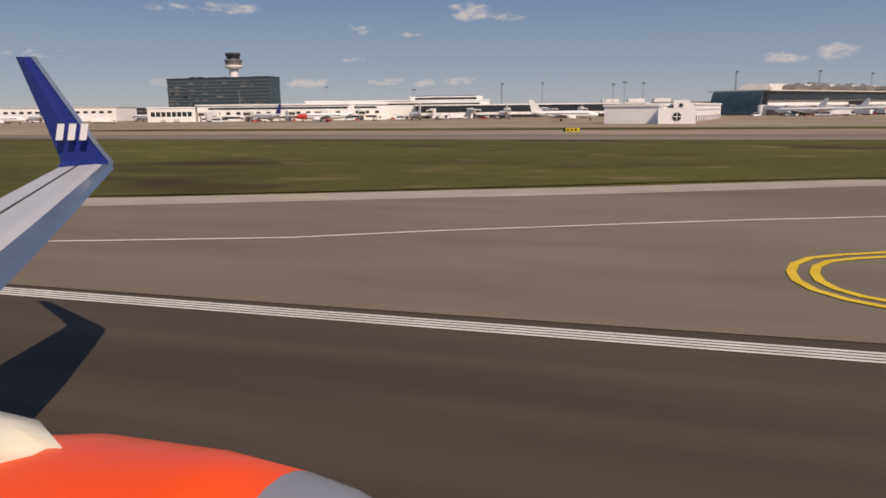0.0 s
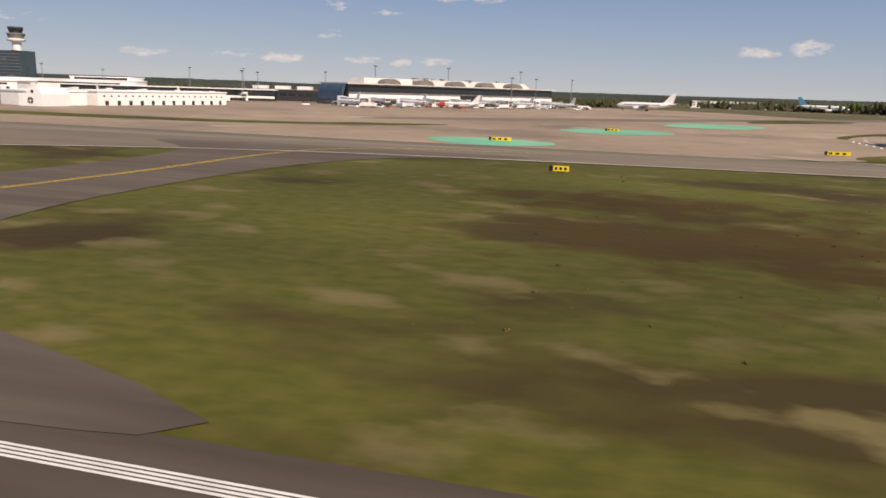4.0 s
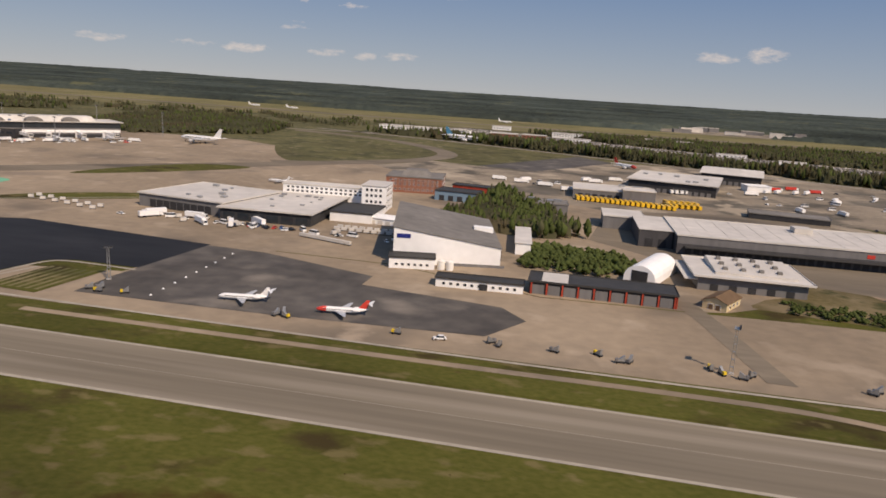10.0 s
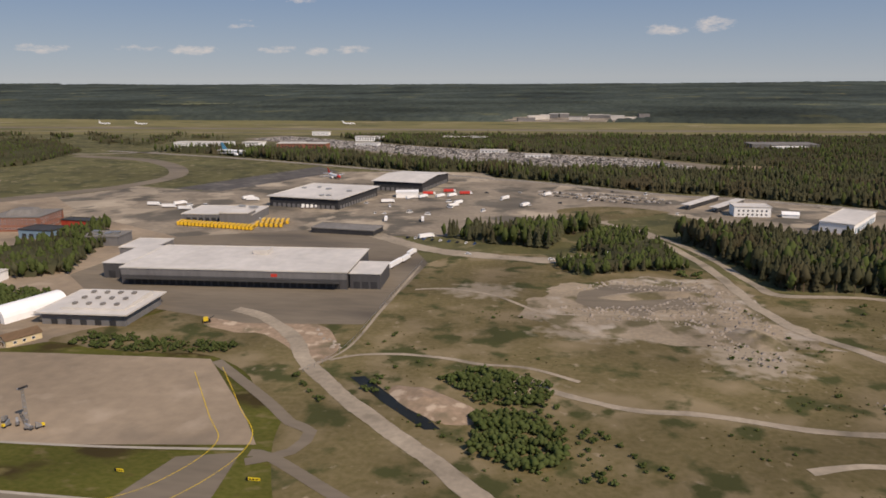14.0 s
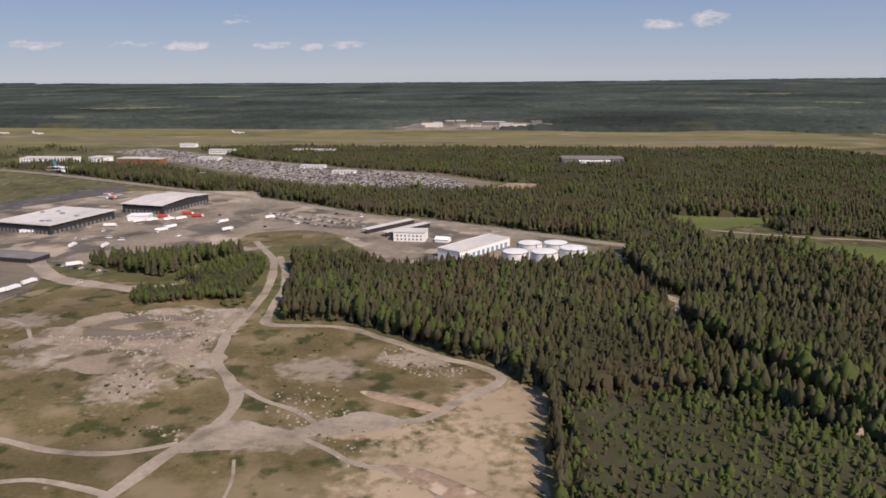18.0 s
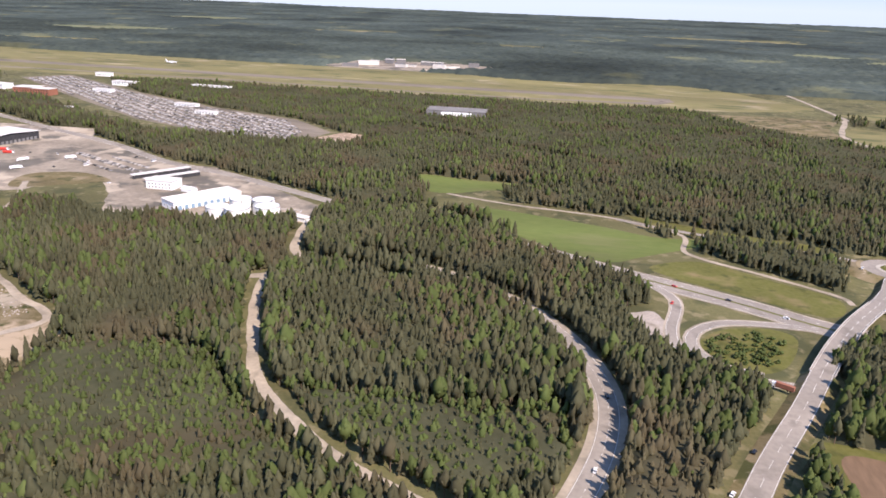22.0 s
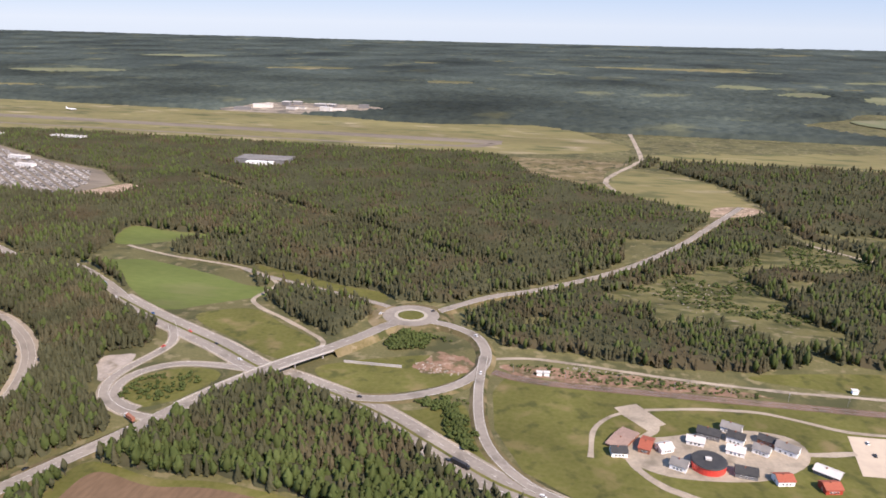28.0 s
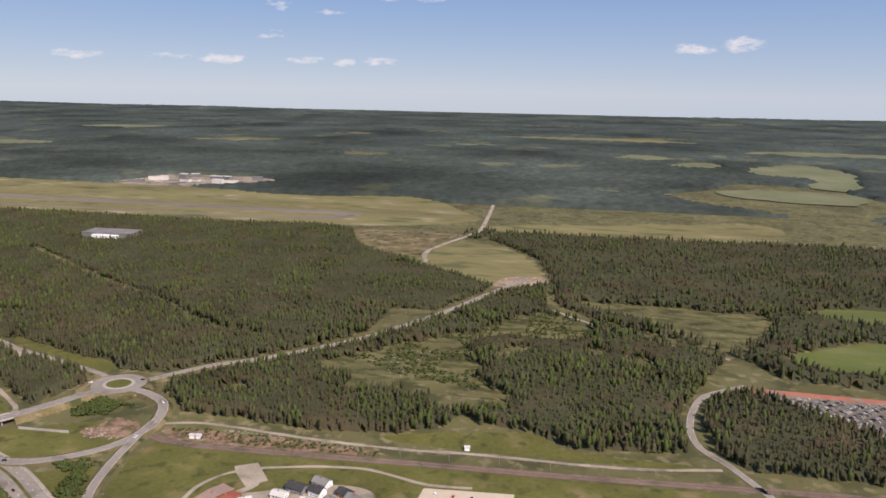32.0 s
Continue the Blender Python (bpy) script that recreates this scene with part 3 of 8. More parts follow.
for k in range(6):
    patch("mown_stripe", "pale mown stripe in the grass island", "grass", [(568.5 + k * 3.8, 234.5), (570.2 + k * 3.8, 234.5), (572 + k * 3.8, 265), (570.3 + k * 3.8, 265)], M_DRYGRASS, .185, False, clear=False)
patch("north_apron", "wide tan concrete apron with painted lines", "apron", [(556, 224), (930, 228), (1003, 238), (988, 262), (972, 283), (950, 312), (875, 309), (830, 306), (770, 303), (700, 330), (606, 331), (600, 270), (560, 262)], M_APRON, .06, False)
patch("cargo_forecourt", "tan concrete ground round the cargo sheds", "apron", [(398, 307), (490, 344), (606, 332), (700, 331), (770, 304), (830, 307), (846, 312), (868, 330), (880, 346), (836, 420), (816, 436), (800, 480), (800, 560), (700, 620), (620, 610), (520, 470), (430, 400)], M_APRON, .055, False)
patch("freight_ground", "tan dusty ground between freight sheds", "apron", [(430, 400), (520, 470), (620, 610), (700, 620), (800, 560), (900, 600), (965, 595), (940, 800), (1000, 930), (1060, 880), (1010, 1000), (820, 990), (700, 800), (600, 830), (480, 690), (400, 520)], M_YARD, .05, False)
patch("taxiway_mouth", "grey asphalt joining taxiway and black asphalt", "taxiway", [(520, 197), (576, 197), (562, 206), (560, 224), (530, 222), (533, 208)], M_TAXI, .135, False)
patch("worn_lane", "brown worn lane across the apron", "apron", [(845, 236), (854, 236), (841, 294), (833, 322), (824, 322), (832, 293)], M_TAXI, .14, False)
patch("dark_apron", "dark worn asphalt apron with parked jets", "apron", [(601, 262), (606, 328), (637, 326), (697, 306), (697, 291), (757, 282), (768, 268), (756, 246), (680, 240), (602, 238)], M_DARKAPRON, .15, False)
patch("grass_strip", "narrow grass strip between taxiway and apron", "grass", [(570, 207), (600, 200.5), (972, 200.5), (978, 216), (920, 219), (790, 221), (600, 222), (575, 222)], M_STRIP, .13, False)
patch("stub_taxiway", "short brown taxiway joining apron and taxiway", "taxiway", [(960, 180), (972, 200), (979, 226), (1000, 232), (1003, 200), (1010, 180)], M_TAXI, .15, False)
patch("grass_island", "long grass island on the apron", "grass", [(398, 330), (420, 372), (500, 430), (520, 462), (470, 440), (430, 405), (400, 352)], M_STRIP, .12)
patch("grass_island", "grass island beyond the black asphalt", "grass", [(388, 505), (440, 560), (478, 628), (430, 625), (395, 560)], M_STRIP, .12)
for pts in ([(285, 303), (291, 326), (312, 334), (326, 328), (330, 310), (310, 288)], [(330, 397), (342, 450), (372, 456), (385, 440), (366, 392)], [(252, 222), (268, 233), (292, 222), (288, 206), (268, 200)]):
    patch("green_marking", "green painted oval on the apron", "marking", pts, M_GREENP, .13)
patch("worn_taxi_lane", "dark worn lane across the apron", "apron", [(200, 350), (330, 470), (480, 640), (600, 820), (585, 830), (450, 660), (310, 500), (190, 370)], M_TAXI, .11)
patch("far_dark_apron", "dark grey asphalt parking apron", "apron", [(660, 812), (764, 1045), (812, 985), (725, 800)], M_DARKAPRON, .12, False)
patch("far_grass", "grass field inside a taxiway bend", "grass", [(479, 712), (554, 738), (594, 800), (606, 870), (580, 980), (520, 1080), (430, 1150), (330, 1120), (380, 900)], M_GROUND, .1)
patch("airfield_far", "dry yellow-green airfield grass round a far runway", "grass", [(-1600, 1620), (350, 1625), (1050, 1608), (1520, 1600), (1700, 1592), (1900, 1628), (2050, 1655), (2250, 1770), (2200, 1900), (2010, 2140), (1660, 2080), (1320, 2150), (950, 2165), (0, 2210), (-1600, 2300)], M_DRYGRASS, .1, step=40)
patch("far_runway", "distant grey runway in dry grass", "runway", [(-1600, 1905), (1940, 1820), (1945, 1765), (-1600, 1850)], M_TAXI, .2, False)
patch("far_taxiway", "distant taxiway loop in dry grass", "taxiway", [(-1600, 1720), (1600, 1672), (1900, 1700), (1945, 1765), (1915, 1775), (1850, 1725), (1600, 1690), (-1600, 1738)], M_TAXI, .2, False)

for label, pts, closed in (("pale kerb line round the taxiway island", [(345, 216), (352, 207), (368, 200.5), (420, 199), (510, 199), (528, 203), (533, 211), (529, 220), (510, 244)], False), ("pale kerb line at the apron corner", [(566, 262), (560, 240), (556, 224), (557, 210), (566, 202), (585, 199.5)], False), ("pale kerb line round the grass island", [(558, 226), (559, 250), (563, 270), (572, 275), (603, 274)], False),
                           ("pale kerb line along the apron", [(400, 300), (404, 326), (424, 376), (500, 436)], False), ("pale kerb line along the apron edge", [(560, 226), (790, 224.5), (930, 228), (1000, 234)], False), ("pale kerb line beside the airfield exit", [(30, 36), (40, 43), (60, 53), (88, 69), (114, 87), (145, 107), (190, 134), (240, 152), (300, 160), (380, 165.5)], False)):
    ln = curve(pts, closed, 3.0)
    ob = tagged(new("kerb_line", mesh("kerb_line", ribbon_geo(np.vstack([ln, ln[:1]]) if closed else ln, 1.6, .17), M_EDGE)), label, "kerb", kind="structure")

patch("bare_patch", "pale bare patch in the airfield grass", "sand", [(621, 130), (633, 130), (634.5, 127.4), (623, 126.6)], M_APRON, .06, rough_edge=.6, step=1.5, clear=False)
pits = [thing("manhole", x, 24.6 + .25 * k, .1, 0, "round rusty inset cover with a pale rim", "cover", "inset covers beside the runway") for k, x in enumerate((67.7, 69.8))]
for t in pits:
    part("rim", Geo().cyl(0, 0, 0, .05, .68, .64, n=20), M_EDGE, t)
    part("lid", Geo().cyl(0, 0, .05, .07, .45, n=20), M_RAIL, t, "rusty lid")

# runway markings: the side stripe is four thin lines
stripe = tagged(new("side_stripe"), "white side stripe of four thin lines", "marking", kind="structure")
for k in range(4):
    part("stripe_line", ribbon_geo([(x, 21.6 + .27 * k) for x in range(-900, 1151, 50)], .17, .09), M_LINE, stripe)
seams = tagged(new("shoulder_seam"), "dark seams along the shoulder", "marking", kind="structure")
for yy in (25.2, 28.2, 31.6):
    part("seam", ribbon_geo([(x, yy) for x in range(30, 199, 12)], .4, .085), M_RUNWAY, seams)
part("seam", ribbon_geo([(198, 25), (198, 34)], .6, .085), M_RUNWAY, seams)
exit_lines = tagged(new("exit_line"), "double yellow curved taxi line", "marking", kind="structure")
for off in (-.45, .45):
    part("yellow_line", ribbon_geo(curve([(22, 41), (15, 40), (10.5, 38), (7.2, 36), (6, 33), (6.3, 30), (8.5, 27.8), (14, 25.6), (20, 24.4)], step=1.5), .4, .13, off), M_YELLOW, exit_lines)
part("white_line", ribbon_geo(curve([(-120, 8), (-31, 32), (-12, 40), (13, 51), (60, 66), (110, 98), (150, 125)], step=6), .3, .12), M_LINE, exit_lines)
taxi_line = tagged(new("taxi_centre_line"), "pale yellow taxiway centre line", "marking", kind="structure")
part("faded_line", ribbon_geo([(x, 182) for x in range(100, 1001, 50)], .2, .12), M_EDGE, taxi_line)
part("yellow_line", ribbon_geo(curve([(190, 20.4), (200, 23.4), (209, 27.6), (220, 38), (230, 60), (236, 100), (238, 140), (244, 162), (262, 176), (300, 182)]), .3, .13), M_YELLOW, taxi_line)
part("yellow_line", ribbon_geo(curve([(190, 20.4), (200, 23.4), (209, 27.6), (220, 38), (230, 60), (236, 100), (238, 140), (244, 162), (262, 176), (300, 182)]), .3, .13, -.9), M_YELLOW, taxi_line)
for off in (-6, 6):
    part("apron_line", ribbon_geo(curve([(940, 181), (975, 195), (990, 215), (994, 240), (980, 262), (955, 300)], step=3), .25, .2, off), M_YELLOW, taxi_line)

# ---- open land between the airfield and the woods ----
patch("scrubland", "scrubby open ground with bare stony patches", "scrub", [(1010, 235), (1000, 320), (960, 360), (1010, 420), (1020, 500), (1060, 535), (1140, 525), (1205, 505), (1232, 460), (1290, 452), (1330, 430), (1400, 385), (1425, 360), (1424, 300), (1430, 200), (1400, 120), (1150, 110), (1060, 150)], M_SCRUB, .05)
patch("rough_ground", "weedy stony ground between apron and yard", "scrub", [(858, 326), (905, 316), (950, 316), (985, 285), (1006, 262), (1012, 300), (1000, 330), (960, 350), (935, 356), (900, 385), (878, 350)], M_SCRUB, .075, rough_edge=3)
patch("dirt_lot", "pale dirt lot behind the warehouse", "sand", [(900, 395), (935, 352), (962, 345), (1000, 310), (1005, 335), (990, 362), (955, 378)], M_SAND, .08, rough_edge=5)
patch("yard", "grey asphalt warehouse yard", "yard", [(788, 440), (838, 392), (945, 362), (1008, 368), (1016, 440), (1020, 500), (985, 580), (900, 600), (800, 560)], M_TAXI, .1, False)
patch("yard", "pale gravel yard of the depot", "yard", [(960, 600), (1050, 600), (1150, 660), (1175, 734), (1230, 690), (1294, 600), (1362, 606), (1400, 594), (1461, 618), (1495, 664), (1480, 690), (1410, 740), (1300, 815), (1221, 830), (1096, 905), (1000, 930), (940, 800)], M_YARD, .07, rough_edge=6)
patch("meadow", "dry grass between gravel yards", "grass", [(1130, 665), (1180, 690), (1215, 720), (1160, 745), (1110, 720)], M_SCRUB, .12)
patch("rubble_ground", "pale crushed stone ground on the scrub", "sand", [(1092, 400), (1107, 446), (1137, 474), (1204, 480), (1222, 395), (1242, 364), (1225, 340), (1208, 317), (1190, 329), (1180, 357), (1146, 361)], M_CRUSHED, .1, rough_edge=16, clear=False, step=3)
patch("stone_plateau", "grey plateau of dumped stone on the scrub", "sand", [(1123, 424), (1149, 462), (1190, 454), (1183, 420), (1152, 402)], M_TAXI, .13, rough_edge=14, clear=False, step=3)
patch("track_fork", "wide pale gravel fork of the tracks", "sand", [(1262, 307), (1276, 314), (1306, 307), (1332, 330), (1358, 324), (1347, 312), (1310, 300), (1278, 286), (1259, 281)], M_GRAVEL, .12, rough_edge=4, clear=False, step=3)
patch("parking_ground", "grey ground of a huge car park", "yard", [(440, 1518), (700, 1320), (1005, 1100), (1273, 995), (1320, 990), (1345, 1105), (1248, 1200), (1066, 1268), (833, 1390), (500, 1610)], M_TAXI, .1, False)
patch("sand_lot", "bare pale sand lot beside the car park", "sand", [(1316, 1005), (1364, 1112), (1412, 1098), (1396, 1000)], M_SAND, .12, False)
patch("field", "bright green hay field in the woods", "field", [(1577, 720), (1585, 722), (1630, 735), (1660, 740), (1760, 712), (1815, 690), (1870, 690), (1802, 628), (1765, 605), (1700, 645), (1645, 695)], M_FIELD, .08)
patch("field", "small green clearing in the woods", "field", [(1545, 868), (1604, 862), (1680, 860), (1738, 856), (1716, 832), (1645, 820), (1600, 792), (1565, 798)], M_FIELD, .08)
patch("clearing", "rough grass strip along the farm road", "grass", [(1796, 756), (1860, 736), (1920, 716), (1962, 708), (1978, 688), (1962, 672), (1930, 680), (1880, 694), (1832, 716)], M_LAWN, .07)
patch("verge_meadow", "green meadow beside the motorway", "grass", [(1806, 604), (1850, 628), (1900, 598), (1946, 566), (1928, 528), (1870, 556), (1820, 582)], M_LAWN, .08)
patch("green", "open green meadow by the village", "grass", [(2118, 515), (2125, 545), (2219, 548), (2300, 545), (2620, 556), (2640, 300), (2300, 300), (2231, 366), (2155, 412), (2128, 460)], M_LAWN, .06, False)
patch("junction_green", "green meadow inside the junction", "grass", [(1965, 515), (1990, 540), (2060, 570), (2095, 560), (2090, 515), (2054, 492), (2012, 484)], M_LAWN, .08)
patch("junction_green", "green meadow beside the motorway ramp", "grass", [(2020, 468), (2060, 470), (2095, 490), (2108, 470), (2122, 430), (2140, 405), (2090, 428)], M_LAWN, .08)
patch("loop_green", "bushy green inside the ramp loop", "grass", [(1830, 432), (1826, 458), (1847, 486), (1880, 495), (1894, 481), (1876, 436), (1851, 422)], M_LAWN, .08)
patch("cutting", "pale bare rock cutting beside the ramp", "rock", [(1778, 492), (1800, 505), (1810, 480), (1806, 455), (1790, 465)], M_ROCK, .15, rough_edge=4)
patch("ploughed_field", "brown ploughed field by the woods", "field", [(1882, 343), (1925, 339), (1972, 346), (2049, 333), (2058, 300), (2000, 200), (1890, 220), (1880, 300)], M_SOIL, .08)
patch("field_margin", "dry grass margin of a ploughed field", "grass", [(1870, 352), (1925, 347), (1972, 353), (2052, 340), (2066, 300), (2000, 190), (1880, 210), (1868, 300)], M_LAWN, .05)
patch("clearing", "yellow grass clearing in the woods", "grass", [(2228, 1503), (2340, 1480), (2415, 1370), (2441, 1205), (2365, 1172), (2217, 1300), (2205, 1400)], M_DRYGRASS, .08, rough_edge=22)
patch("clearing", "sandy clearing by the airfield", "sand", [(1991, 1580), (2050, 1600), (2239, 1608), (2200, 1480), (2182, 1330), (2063, 1410)], M_SCRUB, .08)
patch("clearing", "sandy end of a clearing", "sand", [(2365, 1160), (2445, 1195), (2440, 1240), (2380, 1225)], M_SAND, .12)
patch("dry_field", "far dry yellow field", "grass", [(2290, 1710), (2526, 1800), (2960, 1915), (2900, 1650), (2603, 1640), (2350, 1640)], M_DRYGRASS, .08, rough_edge=30)
patch("meadow", "green meadow by the railway", "grass", [(2330, 590), (2350, 606), (2456, 630), (2500, 602), (2600, 600), (2620, 592), (2424, 585)], M_LAWN, .08)
patch("clear_cut", "wide felled clearing with stumps and young growth", "scrub", [(2211, 748), (2242, 809), (2294, 853), (2351, 901), (2457, 1018), (2524, 959), (2503, 908), (2388, 899), (2376, 839), (2407, 729), (2432, 687), (2376, 659), (2348, 685), (2282, 710)], M_FELL, .06, rough_edge=22)
patch("clear_cut", "brown felled patch with thin young trees", "scrub", [(2150, 628), (2182, 680), (2221, 700), (2275, 658), (2288, 612), (2221, 604), (2169, 606)], M_FELL, .06, rough_edge=10, clear=False)
patch("clear_cut", "yellow felled clearing beside a forest track", "scrub", [(2500, 1090), (2585, 1022), (2674, 930), (2690, 900), (2736, 951), (2780, 1070), (2699, 1088), (2607, 1097)], M_FELL, .06, rough_edge=14)
patch("pool", "dark water in a narrow ditch", "water", [(1020, 300), (1026, 302), (1046, 279), (1053, 275), (1066, 258), (1060, 257), (1041, 276)], M_WATER, .17, False)
patch("field", "green field beyond the woods", "field", [(2770, 915), (2908, 994), (2900, 890), (2800, 860)], M_FIELD, .08)
patch("field", "green field beyond the woods", "field", [(2840, 1105), (2940, 1074), (2990, 1150), (2895, 1150)], M_FIELD, .08)
for k, (fx, fy, fw, fd) in enumerate(((2500, 5300, 620, 190), (3000, 5150, 300, 130), (1900, 4400, 240, 80), (300, 4200, 300, 110), (-700, 3500, 330, 200), (-1100, 5300, 330, 260), (900, 5200, 280, 110), (3900, 4400, 520, 200), (4300, 3300, 500, 160), (-300, 2650, 260, 80), (2650, 2420, 140, 30))):
    patch("distant_field", "distant pale green field among woods", "field", [(fx - fw, fy - fd * .4), (fx - fw * .2, fy - fd), (fx + fw * .9, fy - fd * .5), (fx + fw, fy + fd * .6), (fx, fy + fd), (fx - fw * .8, fy + fd * .5)], M_HAZEFIELD if k % 3 else M_DRYGRASS, 3.0, step=60, rough_edge=60, drape=True)
for pts in ([(2671, 3781), (2801, 4029), (2960, 3900), (2970, 3776), (2860, 3640)], [(2896, 3397), (2980, 3600), (3132, 3650), (3104, 3361)], [(3215, 3142), (3269, 3475), (3528, 3732), (3640, 3400), (3598, 3113), (3458, 2718), (3316, 2771), (3380, 3000)], [(2952, 2536), (3100, 2644), (3340, 2616), (3420, 2540), (3325, 2343), (3071, 2378)]):
    patch("distant_field", "pale green field beyond the woods", "field", pts, M_HAZEFIELD, 3.0, step=40, rough_edge=30, drape=True)
patch("quarry", "pale quarry with white sheds at the airfield edge", "sand", [(952, 2170), (975, 2330), (1000, 2440), (1310, 2470), (1430, 2420), (1474, 2340), (1314, 2172)], M_YARD, .3, step=30)

def heap(label, cx, cy, rx, ry, high, turn, material, seed):
    """A loose heap with an uneven top."""
    g, n, m = Geo(), 28, 7
    c, w = math.cos(radians(turn)), math.sin(radians(turn))
    for j in range(m + 1):
        u = j / m
        for k in range(n):
            a = 6.28319 * k / n
            r = (1 - u) * (1 + .22 * noise.noise((math.cos(a) * 1.6, math.sin(a) * 1.6, seed)))
            x, y = rx * r * math.cos(a), ry * r * math.sin(a)
            z = high * (1 - (1 - u) ** 1.7) * (.8 + .5 * noise.noise((x * .2, y * .2, seed))) if j else 0
            g.v.append((cx + x * c - y * w, cy + x * w + y * c, z + .05))
    for j in range(m):
        for k in range(n):
            g.f.append((j * n + k, j * n + (k + 1) % n, (j + 1) * n + (k + 1) % n, (j + 1) * n + k))
    return tagged(new("sand_heap", mesh("sand_heap", g, material, smooth=True)), label, "heap", kind="structure")


heap("pale heap of sand beside the gravel road", 1060, 278, 24, 10, 3.2, -38, M_SAND, 1)
heap("long heap of crushed stone on the scrub", 1165, 440, 34, 8, 2.6, 15, M_CRUSHED, 2)
heap("heap of crushed stone on the scrub", 1205, 372, 12, 16, 4, 20, M_CRUSHED, 3)
heap("low ridge of earth and stones by the sandy slope", 1350, 345, 26, 5, 1.8, -20, M_SAND, 4)
heap("low ridge of earth by the gravel track", 1385, 268, 34, 6, 2.4, -28, M_SAND, 5)

# ---- roads ----
road("taxi_bend", "pale curving taxiway round a grass field", [(300, 1150), (438, 1110), (520, 1050), (578, 978), (606, 905), (590, 825), (540, 740), (470, 690)], 26, .18, M_TAXI, step=12)
road("flyover", "pale flyover road beyond the terminal", [(120, 1290), (260, 1180), (420, 1230), (520, 1290)], 12, .2, step=15)
road("perimeter_road", "narrow service road beside the apron", [(1003, 232), (1012, 230), (1041, 210), (1100, 170), (1180, 110)], 5, .17, M_TAXI)
road("service_track", "tan service track along the grass strip", [(600, 215), (747, 216), (811, 217), (853, 216), (883, 209), (909, 202), (921, 199)], 3.6, .16, M_APRON)
road("service_track", "tan service track along the grass island", [(390, 219), (438, 226), (478, 229), (508, 231), (520, 222)], 3, .16, M_APRON)
road("forest_ride", "pale cut line through the woods", [(1437, 1223), (1706, 1048), (1870, 955), (2012, 855), (2127, 829)], 5, .18, M_SCRUB, step=15)
road("gravel_road", "pale gravel road through the scrub", [(930, 384), (950, 374), (978, 345), (997, 312), (1029, 273), (1057, 245), (1081, 220), (1140, 150)], 8, .2, M_GRAVEL)
road("gravel_track", "grey track beside the apron", [(954, 310), (992, 274), (1009, 256), (1019, 250), (1017, 235), (1004, 226)], 5, .18, M_TAXI)
road("gravel_road", "wide gravel road winding to the depot", [(1130, 690), (1154, 654), (1180, 611), (1203, 539), (1213, 482), (1219, 424), (1232, 383), (1249, 361), (1264, 338), (1267, 309), (1258, 282), (1251, 247), (1240, 190)], 7, .2, M_GRAVEL)
road("gravel_road", "gravel road along the edge of the woods", [(1177, 632), (1204, 574), (1219, 525), (1230, 470), (1240, 449), (1287, 450), (1325, 430), (1360, 406), (1383, 396), (1400, 378), (1379, 346), (1361, 323), (1323, 320), (1309, 306), (1285, 298), (1266, 303)], 6, .21, M_GRAVEL)
road("gravel_track", "faint track across the scrub", [(1257, 289), (1235, 277), (1203, 275), (1166, 283), (1135, 284), (1100, 300)], 4, .19, M_GRAVEL)
road("gravel_track", "faint track across the scrub", [(1190, 245), (1212, 252), (1238, 248), (1251, 245)], 4, .19, M_GRAVEL)
road("gravel_track", "faint pale track across the scrub", [(1005, 318), (1018, 326), (1038, 329), (1058, 327), (1074, 322), (1096, 320), (1118, 308)], 2.4, .19, M_GRAVEL)
road("gravel_track", "faint pale track across the scrub", [(1023, 435), (1046, 439), (1074, 427), (1098, 402), (1114, 398), (1143, 402)], 2.6, .19, M_GRAVEL)
road("gravel_track", "faint pale track across the scrub", [(1016, 492), (1012, 392), (1009, 332), (995, 305)], 1.6, .19, M_GRAVEL)
road("gravel_track", "faint pale track across the scrub", [(1246, 364), (1276, 339), (1302, 326), (1318, 311)], 3.4, .19, M_GRAVEL)
road("gravel_track", "faint pale track across the scrub", [(1289, 278), (1296, 259), (1299, 236)], 1.6, .19, M_GRAVEL)
road("gravel_track", "faint pale track across the scrub", [(1313, 300), (1330, 290), (1342, 282), (1371, 273), (1394, 247)], 3.2, .19, M_GRAVEL)
road("yard_road", "pale road past the warehouse", [(960, 590), (990, 560), (1025, 536), (1094, 519), (1130, 530)], 15, .2, M_GRAVEL)
road("main_road", "road between woods and car park", [(300, 1240), (580, 1146), (936, 980), (1096, 905), (1221, 828), (1330, 790), (1430, 740), (1520, 700), (1580, 700), (1660, 655), (1720, 610)], 14, .2, lines="ec")
road("forest_road", "gravel road and turning place in the woods", [(1480, 660), (1498, 570), (1520, 528), (1505, 496), (1516, 452), (1535, 405), (1562, 349), (1592, 316), (1633, 283), (1692, 252), (1740, 220)], 8, .2, M_GRAVEL)
road("forest_road", "stub of a gravel road in the woods", [(1505, 496), (1485, 488), (1470, 490)], 9, .21, M_GRAVEL)
road("clearing_road", "pale bare ground in the woods", [(1522, 530), (1545, 528), (1590, 515), (1610, 505)], 9, .21, M_GRAVEL)
road("curved_road", "two-lane road in a long bend through the woods", [(1560, 560), (1620, 545), (1671, 517), (1716, 476), (1748, 425), (1764, 375), (1764, 330), (1752, 280), (1730, 220)], 12, .2, lines="ec", verge=8)
road("motorway", "grey motorway with a narrow grass median", [(1700, 622), (1735, 603), (1772, 583), (1862, 540), (1918, 508), (1958, 495), (2031, 465), (2086, 430), (2136, 397), (2182, 378), (2230, 350), (2330, 300), (2450, 230)], 24, .22, lines="em", verge=4)
